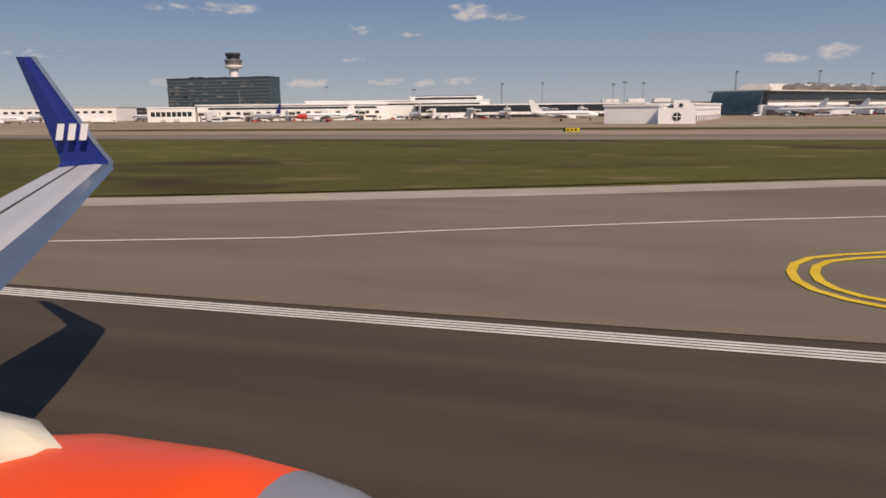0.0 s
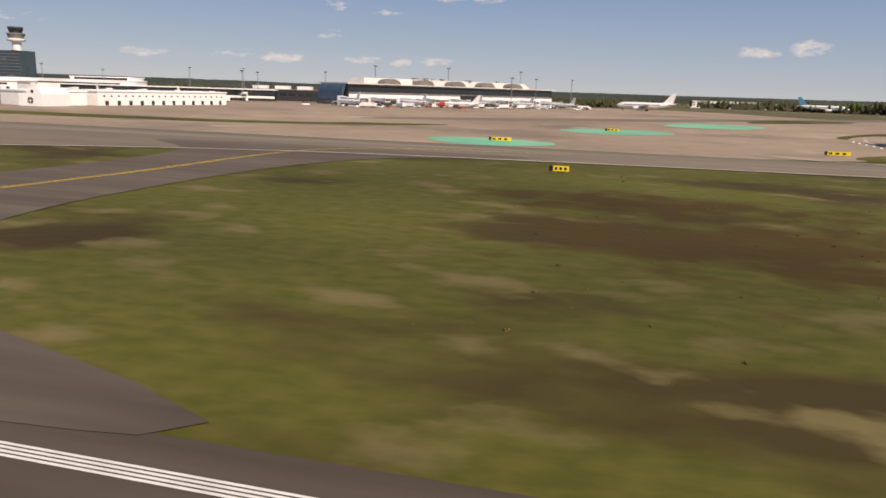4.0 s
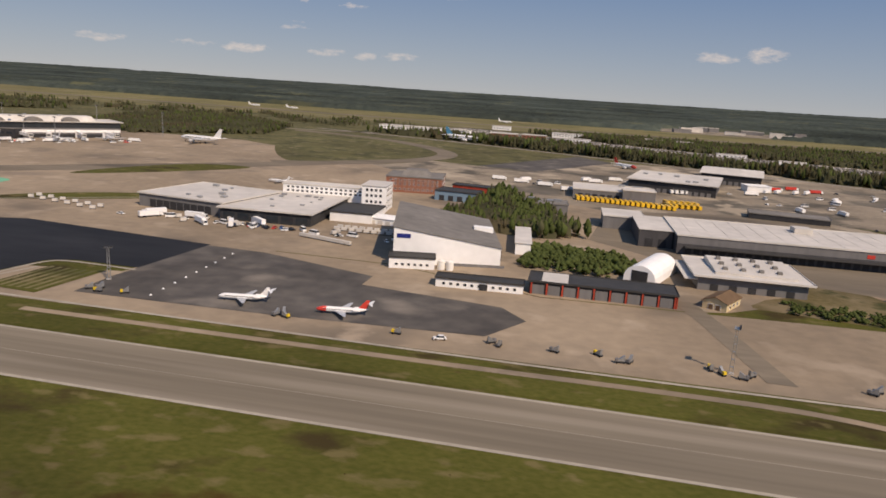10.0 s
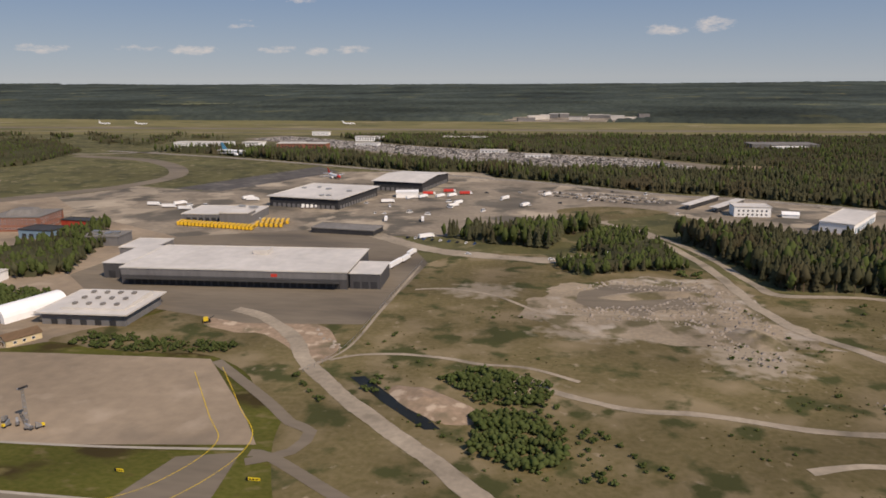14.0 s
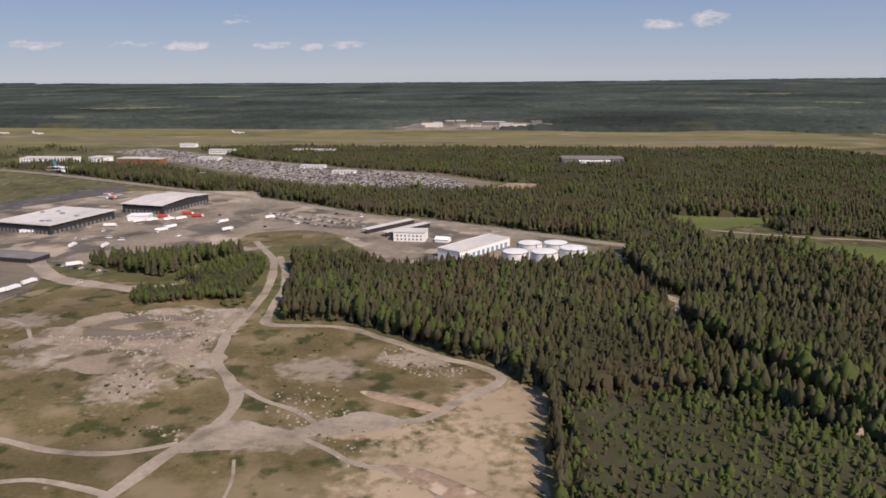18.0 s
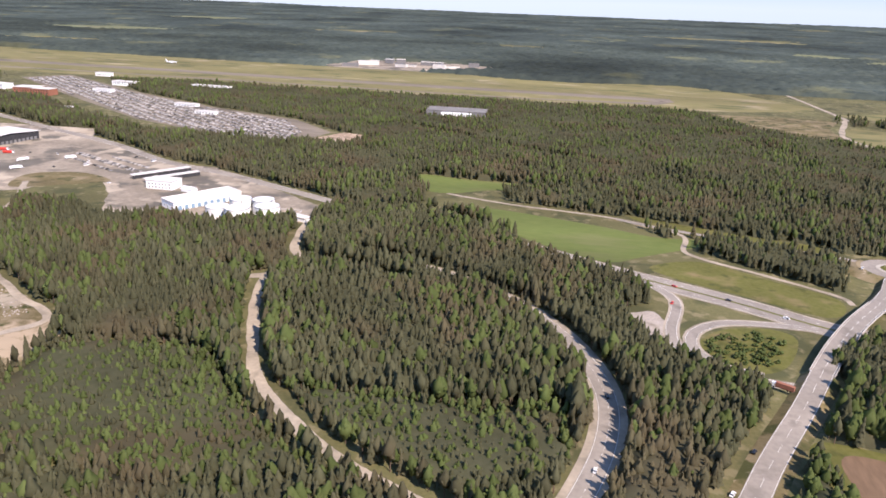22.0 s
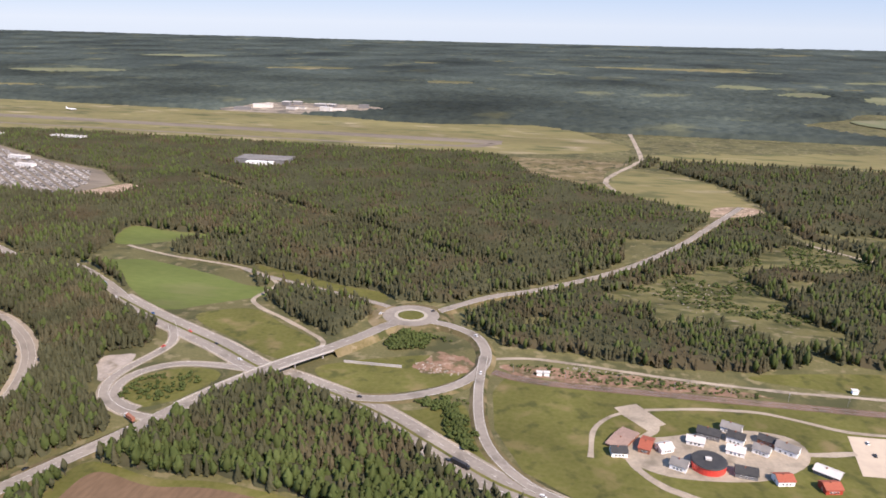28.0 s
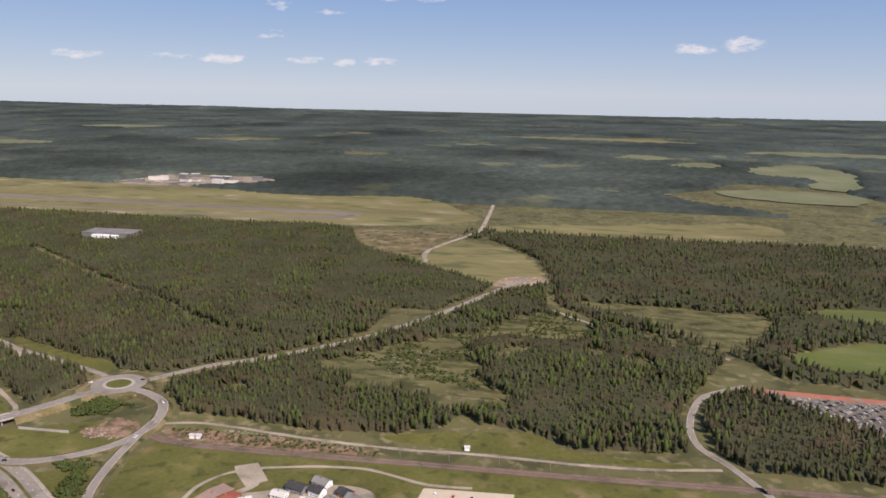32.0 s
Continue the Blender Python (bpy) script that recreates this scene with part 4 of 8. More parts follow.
road("bridge_road", "grey road rising to a motorway bridge", [(1790, 215), (1822, 280), (1845, 330), (1872, 382), (1893, 425)], 13, .25, lines="ec", heights=[0, 0, .3, 2, 4.4], bank=5)
road("bridge_road", "grey road from the bridge to the roundabout", [(1966, 548), (1985, 580), (1998, 610), (2005, 622)], 13, .25, lines="ec", heights=[6, 5.6, 4.4, 3.6], bank=5)
road("ramp", "motorway ramp loop", [(1792, 575), (1816, 540), (1818, 515), (1811, 480), (1811, 455), (1823, 432), (1850, 416), (1878, 412)], 8, .24, lines="e", verge=3)
road("ramp", "inner motorway ramp loop", [(1915, 503), (1880, 503), (1846, 496), (1825, 474), (1823, 448), (1838, 428), (1860, 421)], 8, .26, lines="e", verge=3)
road("junction_road", "curving road from the roundabout to the motorway", [(2032, 636), (2058, 630), (2087, 612), (2102, 580), (2103, 550), (2092, 522), (2070, 500), (2036, 482), (2000, 480), (1968, 489)], 10, .24, lines="e", heights=[3.4, 3.4, 3.2, 2.8, 2.2, 1.6, 1, .4, 0, 0], bank=4)
road("junction_road", "narrow road towards the motorway", [(2101, 572), (2104, 540), (2108, 505), (2117, 462), (2132, 428), (2160, 398), (2200, 378)], 8, .26, lines="e", heights=[2.8, 2.2, 1.6, .8, .2, 0, 0], bank=3)
road("forest_highway", "pale road running straight into the woods", [(2035, 655), (2060, 690), (2089, 724), (2140, 766), (2222, 855), (2297, 974), (2362, 1112), (2420, 1240)], 10, .24, lines="e", heights=[3.4, 3, 2, .6, 0, 0, 0, 0], bank=3)
road("side_road", "side road off the roundabout", [(1996, 655), (1983, 665), (1947, 681), (1903, 697), (1860, 711), (1813, 726), (1782, 742)], 7, .24, heights=[3.4, 2.6, 1, .2, 0, 0, 0], bank=3)
road("farm_road", "pale road along the green field", [(1594, 788), (1669, 764), (1778, 744), (1842, 705), (1842, 648), (1898, 609), (1946, 576), (1953, 558)], 5, .2, M_GRAVEL)
road("dirt_road", "pale dirt road to the far clearing", [(2255, 2131), (2275, 1690), (2262, 1600), (2212, 1450), (2200, 1380), (2215, 1288), (2170, 1280)], 10, .3, M_GRAVEL, step=15)
road("forest_track", "pale track through felled woods", [(2462, 1048), (2530, 985), (2624, 923), (2690, 884)], 5, .2, M_GRAVEL)
road("railway_bed", "rust-brown double railway track", [(2113, 550), (2155, 541), (2271, 546), (2382, 552), (2505, 558), (2626, 567), (2900, 586)], 10, .22, M_RAIL)
patch("earth_bank", "reddish bare earth and rock bank above the railway", "bank", [(2116, 562), (2149, 570), (2189, 566), (2234, 572), (2300, 566), (2340, 562), (2300, 556), (2232, 551), (2186, 548), (2140, 550)], M_EARTH, .14, rough_edge=6, clear=False, step=3)
patch("rubble_slope", "broken rock slope inside the junction", "rock", [(2042, 548), (2060, 566), (2076, 574), (2096, 560), (2090, 536), (2056, 532)], M_EARTH, .12, rough_edge=12, clear=False, step=3)
patch("village_square", "pale paved square at the village entrance", "yard", [(2214, 514), (2231, 524), (2252, 498), (2238, 485), (2220, 504)], M_GRAVEL, .22, False)
road("railside_track", "pale gravel track along the railway", [(2108, 574), (2153, 584), (2254, 576), (2347, 574), (2415, 579), (2543, 582), (2630, 597)], 4.5, .24, M_GRAVEL)
road("village_loop", "pale gravel ring road round the village", [(2198, 440), (2200, 478), (2218, 505), (2257, 522), (2323, 533), (2380, 520), (2420, 522)], 4, .2, M_GRAVEL)
road("village_street", "pale village street", [(2228, 512), (2244, 492), (2231, 470), (2224, 452), (2228, 436), (2241, 421), (2256, 412), (2284, 406), (2330, 410)], 6, .2, M_GRAVEL)
road("village_street", "pale village street among houses", [(2262, 470), (2300, 476), (2345, 480), (2380, 490)], 5, .2, M_GRAVEL)
road("loop_road", "pale road bending round a wooded lot", [(2690, 800), (2655, 775), (2632, 746), (2615, 687), (2616, 639), (2637, 607), (2657, 568), (2690, 500)], 7, .22, lines="e")
patch("earth_bank", "red earth bank along the vehicle lot", "yard", [(2686, 776), (2708, 797), (2900, 790), (2960, 700), (2800, 690), (2727, 752)], M_REDLOT, .15, False)
patch("car_park", "pale gravel storage lot full of vehicles", "yard", [(2700, 773), (2716, 784), (2896, 777), (2955, 701), (2800, 691), (2729, 753)], M_TAXI, .24, False)
patch("village_lot", "pale gravel lot beside the village", "yard", [(2381, 514), (2455, 520), (2456, 470), (2376, 462)], M_SANDSTRIP, .12, False)
patch("village_yard", "paved yard between the village houses", "yard", [(2215, 450), (2225, 470), (2250, 480), (2300, 502), (2340, 500), (2345, 470), (2310, 440), (2250, 430)], M_GRAVEL, .1)
rb = tagged(new("roundabout"), "paved roundabout with a green island above the motorway", "roundabout", kind="structure")
ring = lambda rx, ry, z, n=40: [(2015 + rx * math.cos(6.28319 * k / n), 645 + ry * math.sin(6.28319 * k / n), z) for k in range(n)]
part("mound", Geo().loft([ring(44, 40, .05), ring(32, 30, 3.6)]), M_SCRUB, rb, "grassy mound")
part("carriageway", Geo().loft([ring(29, 27, 3.55), ring(28, 26, 3.72)]), M_ROAD, rb)
part("kerb_ring", Geo().loft([ring(17, 15.4, 3.7), ring(16.6, 15, 3.9)]), M_EDGE, rb, "pale paved ring round the island")
part("island", Geo().loft([ring(13.5, 12, 3.85), ring(11, 9.6, 4.5)]), M_LAWN, rb, "green island")
ROADS.append((np.array(ring(24, 22, 0))[:, :2], 14))


# ---- the motorway bridge ----
def bridge():
    t = thing("road_bridge", 0, 0, 0, 0, "long grey concrete road bridge over the motorway", "bridge")
    line = curve([(1893, 425), (1912, 462), (1937, 505), (1966, 548)], step=6)
    zz = np.interp(np.linspace(0, 1, len(line)), [0, .3, .75, 1], [4.4, 6, 6.4, 6])
    d = np.gradient(line, axis=0)
    d /= np.linalg.norm(d, axis=1)[:, None]
    nr = np.stack([-d[:, 1], d[:, 0]], 1)
    prof = [(-7, 0), (7, 0), (7, -.9), (4.5, -1.7), (-4.5, -1.7), (-7, -.9)]
    part("deck", Geo().loft([[(*(p + n * u), z + .25 + w) for u, w in prof] for p, n, z in zip(line, nr, zz)]), M_ROAD, t)
    for s in (-1, 1):
        part("parapet", Geo().loft([[(*(p + n * (s * 7 + u)), z + .25 + w) for u, w in ((-.2, -.9), (.2, -.9), (.2, .55), (-.2, .55))] for p, n, z in zip(line, nr, zz)]), M_BRIDGE, t, "pale concrete parapet")
        g = Geo()
        for k in range(len(line) - 1):
            for h in (.75, 1.05):
                a, b = line[k] + nr[k] * s * 7, line[k + 1] + nr[k + 1] * s * 7
                g.add([(*a, zz[k] + .25 + h), (*b, zz[k + 1] + .25 + h), (*b, zz[k + 1] + .33 + h), (*a, zz[k] + .33 + h)], [(0, 1, 2, 3)])
        part("railing", g, M_STEEL, t)
        part("edge_line", ribbon_geo(line, .18, zz + .3, s * 5.8), M_LINE, t)
    for k in range(0, len(line) - 1, 2):
        part("centre_dash", ribbon_geo(line[k:k + 2], .25, zz[k:k + 2] + .3), M_LINE, t)
    for k in range(4, len(line) - 2, max(2, len(line) // 5)):
        for u in (-3.2, 3.2):
            x, y = line[k] + nr[k] * u
            part("pier", Geo().cyl(x, y, 0, zz[k] - 1.3, .7, n=10), M_BRIDGE, t)


bridge()


# ---- woods ----
KEEPOUT.append(np.array([(1440, 1322), (1562, 1326), (1562, 1412), (1440, 1408)], float))
def tree_template(kind, rng):
    """One tree one metre tall: vertices, triangles and the material of each triangle."""
    v, f, m = [], [], []

    def cone(z0, z1, r, n, tilt):
        k = len(v)
        v.append((rng.normal(0, .012), rng.normal(0, .012), z1))
        for i in range(2 * n):
            a = 3.14159 * i / n + tilt
            q = r * (1.0 if i % 2 else .68) * rng.uniform(.8, 1.15)
            v.append((q * math.cos(a), q * math.sin(a), z0 + (.0 if i % 2 else .05) + rng.uniform(-.02, .02)))
        for i in range(2 * n):
            f.append((k, k + 1 + i, k + 1 + (i + 1) % (2 * n)))
            m.append(0)

    def clump(x, y, z, r, h):
        k = len(v)
        for dx, dy, dz in ((0, 0, 1), (1, 0, 0), (.2, .95, 0), (-1, .1, 0), (-.1, -1, 0), (0, 0, -.7)):
            v.append((x + (dx + rng.uniform(-.3, .3)) * r, y + (dy + rng.uniform(-.3, .3)) * r, z + (dz + rng.uniform(-.2, .2)) * h))
        for i in range(4):
            f.extend([(k, k + 1 + i, k + 1 + (i + 1) % 4), (k + 5, k + 1 + (i + 1) % 4, k + 1 + i)])
            m.extend([0, 0])

    def crown(z0, z1, r, n, rings, peak=.4):
        """One closed, uneven crown, widest at the given share of its height."""
        k = len(v)
        v.append((0, 0, z0))
        for j in range(rings):
            u = (j + .5) / rings
            w = (u / peak) ** .6 if u < peak else ((1 - u) / (1 - peak)) ** .75
            ox, oy = rng.normal(0, .012, 2)
            for i in range(n):
                a = 6.28319 * (i + .5 * (j % 2)) / n + rng.uniform(-.25, .25)
                q = r * w * rng.uniform(.72, 1.25)
                v.append((ox + q * math.cos(a), oy + q * math.sin(a), z0 + (z1 - z0) * (u + rng.uniform(-.35, .35) / rings)))
        v.append((rng.normal(0, .015), rng.normal(0, .015), z1))
        for i in range(n):
            f.append((k, k + 1 + (i + 1) % n, k + 1 + i))
            m.append(0)
            for j in range(rings - 1):
                a, b = k + 1 + j * n + i, k + 1 + j * n + (i + 1) % n
                f.extend([(a, b, b + n), (a, b + n, a + n)])
                m.extend([0, 0])
            t = k + 1 + (rings - 1) * n
            f.append((t + i, t + (i + 1) % n, t + n))
            m.append(0)

    def trunk(top, r):
        k = len(v)
        for z, q in ((0, r), (top, r * .35)):
            for i in range(3):
                v.append((q * math.cos(2.0944 * i), q * math.sin(2.0944 * i), z))
        for i in range(3):
            j = (i + 1) % 3
            f.extend([(k + i, k + j, k + 3 + j), (k + i, k + 3 + j, k + 3 + i)])
            m.extend([1, 1])

    if kind == "spruce":
        trunk(.5, .014)
        for i, (z0, z1, r) in enumerate(((.1, .42, .155), (.24, .56, .14), (.38, .7, .12), (.52, .82, .095), (.66, .92, .068), (.8, 1.0, .04))):
            cone(z0, z1, r, 5, i * .7)
    elif kind == "spruce_mid":
        for i, (z0, z1, r) in enumerate(((.1, .6, .15), (.36, .82, .115), (.64, 1.0, .065))):
            cone(z0, z1, r, 4, i * .7)
    elif kind == "pine":
        trunk(.6, .014)
        crown(.3, 1.0, .125, 7, 4, .38)
        for i in range(2):
            a = i * 2.6 + rng.uniform(-.5, .5)
            clump(.085 * math.cos(a), .085 * math.sin(a), rng.uniform(.45, .66), .055, .07)
    elif kind == "pine_mid":
        crown(.28, 1.0, .12, 5, 3, .38)
    elif kind == "birch":
        trunk(.5, .012)
        crown(.16, 1.0, .165, 7, 4, .45)
        for i in range(4):
            a = i * 1.6 + rng.uniform(-.4, .4)
            clump(.115 * math.cos(a), .115 * math.sin(a), .36 + .13 * i, rng.uniform(.06, .085), rng.uniform(.07, .1))
    elif kind == "birch_mid":
        crown(.14, 1.0, .16, 5, 3, .45)
    elif kind == "bush":
        for i in range(5):
            a = i * 1.3 + rng.uniform(-.3, .3)
            clump(.32 * math.cos(a), .32 * math.sin(a), .45 + .2 * (i % 2), rng.uniform(.25, .38), rng.uniform(.3, .45))
    else:
        cone(.0, .7, .2, 4, 0)
        cone(.35, 1.0, .13, 4, .6)
    return np.array(v), np.array(f), np.array(m)


RNG = np.random.default_rng(7)
TEMPLATES = {k: [tree_template(k, RNG) for _ in range(5)] for k in ("spruce", "pine", "birch", "bush", "far", "spruce_mid", "pine_mid", "birch_mid")}


def plant(name, label, xy, heights, kinds, crown, z=None):
    """Joins trees of the given kinds into one mesh; kinds: one name per tree."""
    vs, fs, ms, ts, base = [], [], [], [], 0
    kinds = np.asarray(kinds)
    for kind in sorted(set(kinds.tolist())):
        which = np.nonzero(kinds == kind)[0]
        pick = RNG.integers(0, 5, len(which))
        for t in range(5):
            w = which[pick == t]
            if not len(w):
                continue
            v, f, m = TEMPLATES[kind][t]
            a, h = RNG.uniform(0, 6.28, len(w)), heights[w]
            wide = h * RNG.uniform(1.1, 1.6, len(w))
            c, s = np.cos(a), np.sin(a)
            x = (v[:, 0] * c[:, None] - v[:, 1] * s[:, None]) * wide[:, None] + xy[w, 0][:, None]
            y = (v[:, 0] * s[:, None] + v[:, 1] * c[:, None]) * wide[:, None] + xy[w, 1][:, None]
            q = v[:, 2] * h[:, None] - .1
            vs.append(np.stack([x, y, q], -1).reshape(-1, 3))
            fs.append((f[None] + (np.arange(len(w)) * len(v))[:, None, None] + base).reshape(-1, 3))
            ms.append(np.tile(m, len(w)) if not kind.startswith("birch") else np.tile(m * 1 + (m == 0) * 2, len(w)))
            ts.append(np.repeat(RNG.uniform(-.5, .5, len(w)), len(v)))
            base += len(w) * len(v)
    v, f, m = np.concatenate(vs) * S, np.concatenate(fs), np.concatenate(ms)
    me = bpy.data.meshes.new(name)
    me.vertices.add(len(v))
    me.vertices.foreach_set("co", v.astype(np.float32).ravel())
    me.loops.add(len(f) * 3)
    me.loops.foreach_set("vertex_index", f.astype(np.int32).ravel())
    me.polygons.add(len(f))
    me.polygons.foreach_set("loop_start", np.arange(0, len(f) * 3, 3, dtype=np.int32))
    me.polygons.foreach_set("material_index", m.astype(np.int32))
    for ma in (crown, M_TRUNK, M_BIRCH):
        me.materials.append(ma)
    me.polygons.foreach_set("use_smooth", np.ones(len(f), bool))
    me.attributes.new("tint", "FLOAT", "POINT").data.foreach_set("value", np.concatenate(ts).astype(np.float32))
    me.update(calc_edges=True)
    me.validate()
    return tagged(new(name, me), label, "trees", kind="stuff")


SANDS = [np.array([(1325, 300), (1362, 325), (1399, 380), (1424, 355), (1430, 250), (1400, 160), (1350, 200), (1330, 255)]), np.array([(1120, 425), (1149, 457), (1207, 464), (1208, 394), (1222, 372), (1173, 357), (1139, 387)])]


def scatter(poly, spacing, clear=True, keep=1.0, gaps=0.0):
    """Loose rows of points over a polygon, away from roads and open patches."""
    p = np.array(poly, float)
    lo, hi = p.min(0), p.max(0)
    gx, gy = np.meshgrid(np.arange(lo[0], hi[0], spacing), np.arange(lo[1], hi[1], spacing))
    xy = np.stack([gx.ravel(), gy.ravel()], 1) + RNG.uniform(-.5, .5, (gx.size, 2)) * spacing
    ok = inside(p, xy[:, 0], xy[:, 1]) & (RNG.random(len(xy)) < keep)
    xy = xy[ok]
    if gaps:
        lump = np.array([noise.noise((a * .018, b * .018, 5)) for a, b in xy])
        xy = xy[lump > -gaps]
    if clear:
        xy = xy[open_points(p, xy, clear)]
    return xy


def open_points(p, xy, clear):
    """Which points of a polygon lie away from roads and open patches."""
    lo, hi = p.min(0), p.max(0)
    ok = inside(p, xy[:, 0], xy[:, 1])
    if clear:
        for q in KEEPOUT if clear is True else SANDS:
            if (q.min(0) < hi).all() and (q.max(0) > lo).all():
                ok &= ~inside(q, xy[:, 0], xy[:, 1])
        for line, gap in ROADS:
            if (line[:, :2].min(0) - 40 < hi).all() and (line[:, :2].max(0) + 40 > lo).all():
                d = np.full(len(xy), 1e9)
                for a, b in zip(line[:-1, :2], line[1:, :2]):
                    u = np.clip(((xy - a) @ (b - a)) / max((b - a) @ (b - a), 1e-6), 0, 1)
                    d = np.minimum(d, ((xy - a - u[:, None] * (b - a)) ** 2).sum(1))
                ok &= d > gap * gap
    return ok


def understorey(poly, spacing, tall, clear, gaps):
    """The lower, closed layer of young growth under the taller crowns."""
    cell = spacing * 1.15
    p = np.array(poly, float)
    lo, hi = p.min(0), p.max(0)
    nx, ny = int((hi[0] - lo[0]) / cell) + 1, int((hi[1] - lo[1]) / cell) + 1
    gx, gy = np.meshgrid(lo[0] + cell * np.arange(nx + 1), lo[1] + cell * np.arange(ny + 1))
    xy = np.stack([gx.ravel(), gy.ravel()], 1) + RNG.uniform(-.3, .3, (gx.size, 2)) * cell
    ok = open_points(p, xy, clear)
    if gaps:
        ok &= np.array([noise.noise((a * .018, b * .018, 5)) for a, b in xy]) > .04 - gaps
    g = ok.reshape(gx.shape)
    full = g.copy()
    full[1:] &= g[:-1]
    full[:-1] &= g[1:]
    full[:, 1:] &= g[:, :-1]
    full[:, :-1] &= g[:, 1:]
    z = np.where(full.ravel(), tall * RNG.uniform(.5, .68, len(xy)), .02)
    i = np.arange(nx)[None] + np.arange(ny)[:, None] * (nx + 1)
    f = np.stack([i, i + 1, i + nx + 2, i + nx + 1], -1).reshape(-1, 4)
    f = f[ok[f].all(axis=1)]
    if not len(f):
        return
    geo = Geo()
    used, back = np.unique(f, return_inverse=True)
    geo.v = [(a, b, c) for (a, b), c in zip(xy[used].tolist(), z[used].tolist())]
    geo.f = [tuple(q) for q in back.reshape(-1, 4).tolist()]
    tagged(new("undergrowth", mesh("undergrowth", geo, M_TREE, smooth=True)), "dark green undergrowth below the crowns", "undergrowth", kind="stuff")


def wood(label, poly, spacing=6.0, tall=16.0, mix=(.5, .38, .12), keep=.95, gaps=0.0, name="woods", lumpy=True, clear=True, mid=False):
    xy = scatter(poly, spacing, keep=keep, gaps=gaps, clear=clear)
    if not len(xy):
        return
    lump = np.array([noise.noise((a * .012, b * .012, 0)) for a, b in xy]) if lumpy else np.zeros(len(xy))
    h = tall * (1 + .28 * lump + RNG.normal(0, .14, len(xy))).clip(.45, 1.6)
    r = RNG.random(len(xy)) + lump * .25
    kinds = np.where(r < mix[0], "spruce", np.where(r < mix[0] + mix[1], "pine", "birch"))
    if mix[0] < 0:
        kinds = np.full(len(xy), "far")
    kinds = np.where((kinds == "birch") & (h < 6), "bush", kinds)
    if mid:
        kinds = np.array([k if k == "bush" else k + "_mid" for k in kinds.tolist()])
    plant(name, label, xy, h, kinds, M_TREE)
    understorey(poly, spacing, tall, clear, gaps)


def bushes(label, poly, spacing, tall, keep=.6, gaps=.1, clear=True, leaf=None):
    xy = scatter(poly, spacing, keep=keep, gaps=gaps, clear=clear)
    if len(xy):
        plant("bushes", label, xy, tall * RNG.uniform(.5, 1.4, len(xy)), np.full(len(xy), "bush"), leaf or M_BIRCH)


YOUNG = [[(1434, 240), (1430, 352), (1470, 366), (1512, 367), (1540, 350), (1556, 330), (1600, 290), (1640, 262), (1560, 240)], [(1575, 335), (1620, 340), (1700, 340), (1742, 352), (1748, 300), (1700, 262), (1640, 292), (1596, 322)]]
for young in YOUNG:
    KEEPOUT.append(np.array(young, float))
wood("dense spruce and pine woods beside the sandy ground", [(1432, 190), (1426, 300), (1426, 360), (1394, 396), (1313, 438), (1288, 458), (1244, 458), (1232, 500), (1212, 560), (1196, 600), (1257, 606), (1290, 588), (1362, 598), (1400, 588), (1461, 612), (1495, 655), (1500, 690), (1560, 712), (1580, 715), (1645, 690), (1700, 640), (1765, 596), (1790, 560), (1800, 520), (1775, 500), (1790, 460), (1812, 425), (1850, 400), (1862, 385), (1838, 340), (1815, 292), (1780, 220), (1700, 170), (1550, 150)], 4.1, 15.5, (.34, .52, .14))
wood("spruce wood beside the motorway bridge", [(1882, 405), (1915, 465), (1945, 490), (1970, 484), (2026, 455), (2080, 420), (2126, 388), (2170, 362), (2200, 335), (2165, 300), (2135, 304), (2118, 352), (2060, 378), (1972, 374), (1901, 366), (1868, 368)], 4.1, 15.5, (.46, .24, .3))
wood("broad belt of mixed woods beyond the motorway", [(1290, 822), (1400, 757), (1480, 716), (1577, 716), (1570, 850), (1640, 860), (1665, 775), (1780, 752), (1845, 660), (1930, 592), (1955, 580), (1975, 640), (1968, 690), (2030, 690), (2060, 705), (2140, 780), (2225, 868), (2230, 1000), (1300, 1000), (1100, 990), (800, 1130), (560, 1160), (580, 1150), (936, 990), (1096, 916), (1221, 842)], 5.2, 14, (.5, .34, .16), mid=True)
wood("wide woods towards the far airfield", [(1340, 995), (2228, 995), (2300, 1000), (2355, 1115), (2360, 1160), (2200, 1290), (2060, 1405), (1990, 1570), (1890, 1615), (1700, 1585), (1500, 1594), (1050, 1600), (800, 1600), (640, 1560), (830, 1395), (1066, 1272), (1250, 1205), (1350, 1115), (1415, 1100), (1398, 1000)], 6.2, 11, (.5, .25, .25), mid=True)
wood("woods and young growth beside the forest road", [(2066, 665), (2100, 705), (2150, 750), (2235, 840), (2310, 960), (2375, 1100), (2450, 1190), (2455, 1060), (2550, 975), (2690, 890), (2640, 780), (2605, 700), (2604, 620), (2500, 606), (2456, 634), (2410, 640), (2340, 604), (2250, 592), (2170, 600), (2118, 600), (2095, 625), (2072, 640)], 5.2, 12.5, (.5, .25, .25), gaps=.42, mid=True)
wood("woods round the vehicle lot", [(2630, 600), (2628, 690), (2645, 745), (2690, 780), (2727, 745), (2800, 684), (2960, 694), (3000, 600), (2800, 596)], 5, 13.5, mid=True)
wood("woods beyond the felled patch", [(2455, 1200), (2470, 1065), (2560, 985), (2700, 900), (2740, 830), (2960, 800), (3300, 900), (3300, 1640), (2900, 1640), (2600, 1620), (2350, 1630), (2300, 1560), (2350, 1490), (2425, 1370), (2455, 1230)], 8.5, 14, mid=True)
wood("woods between clearing and airfield", [(2285, 1700), (2320, 1640), (2295, 1560), (2240, 1510), (2230, 1600), (2280, 1660)], 9, 12)
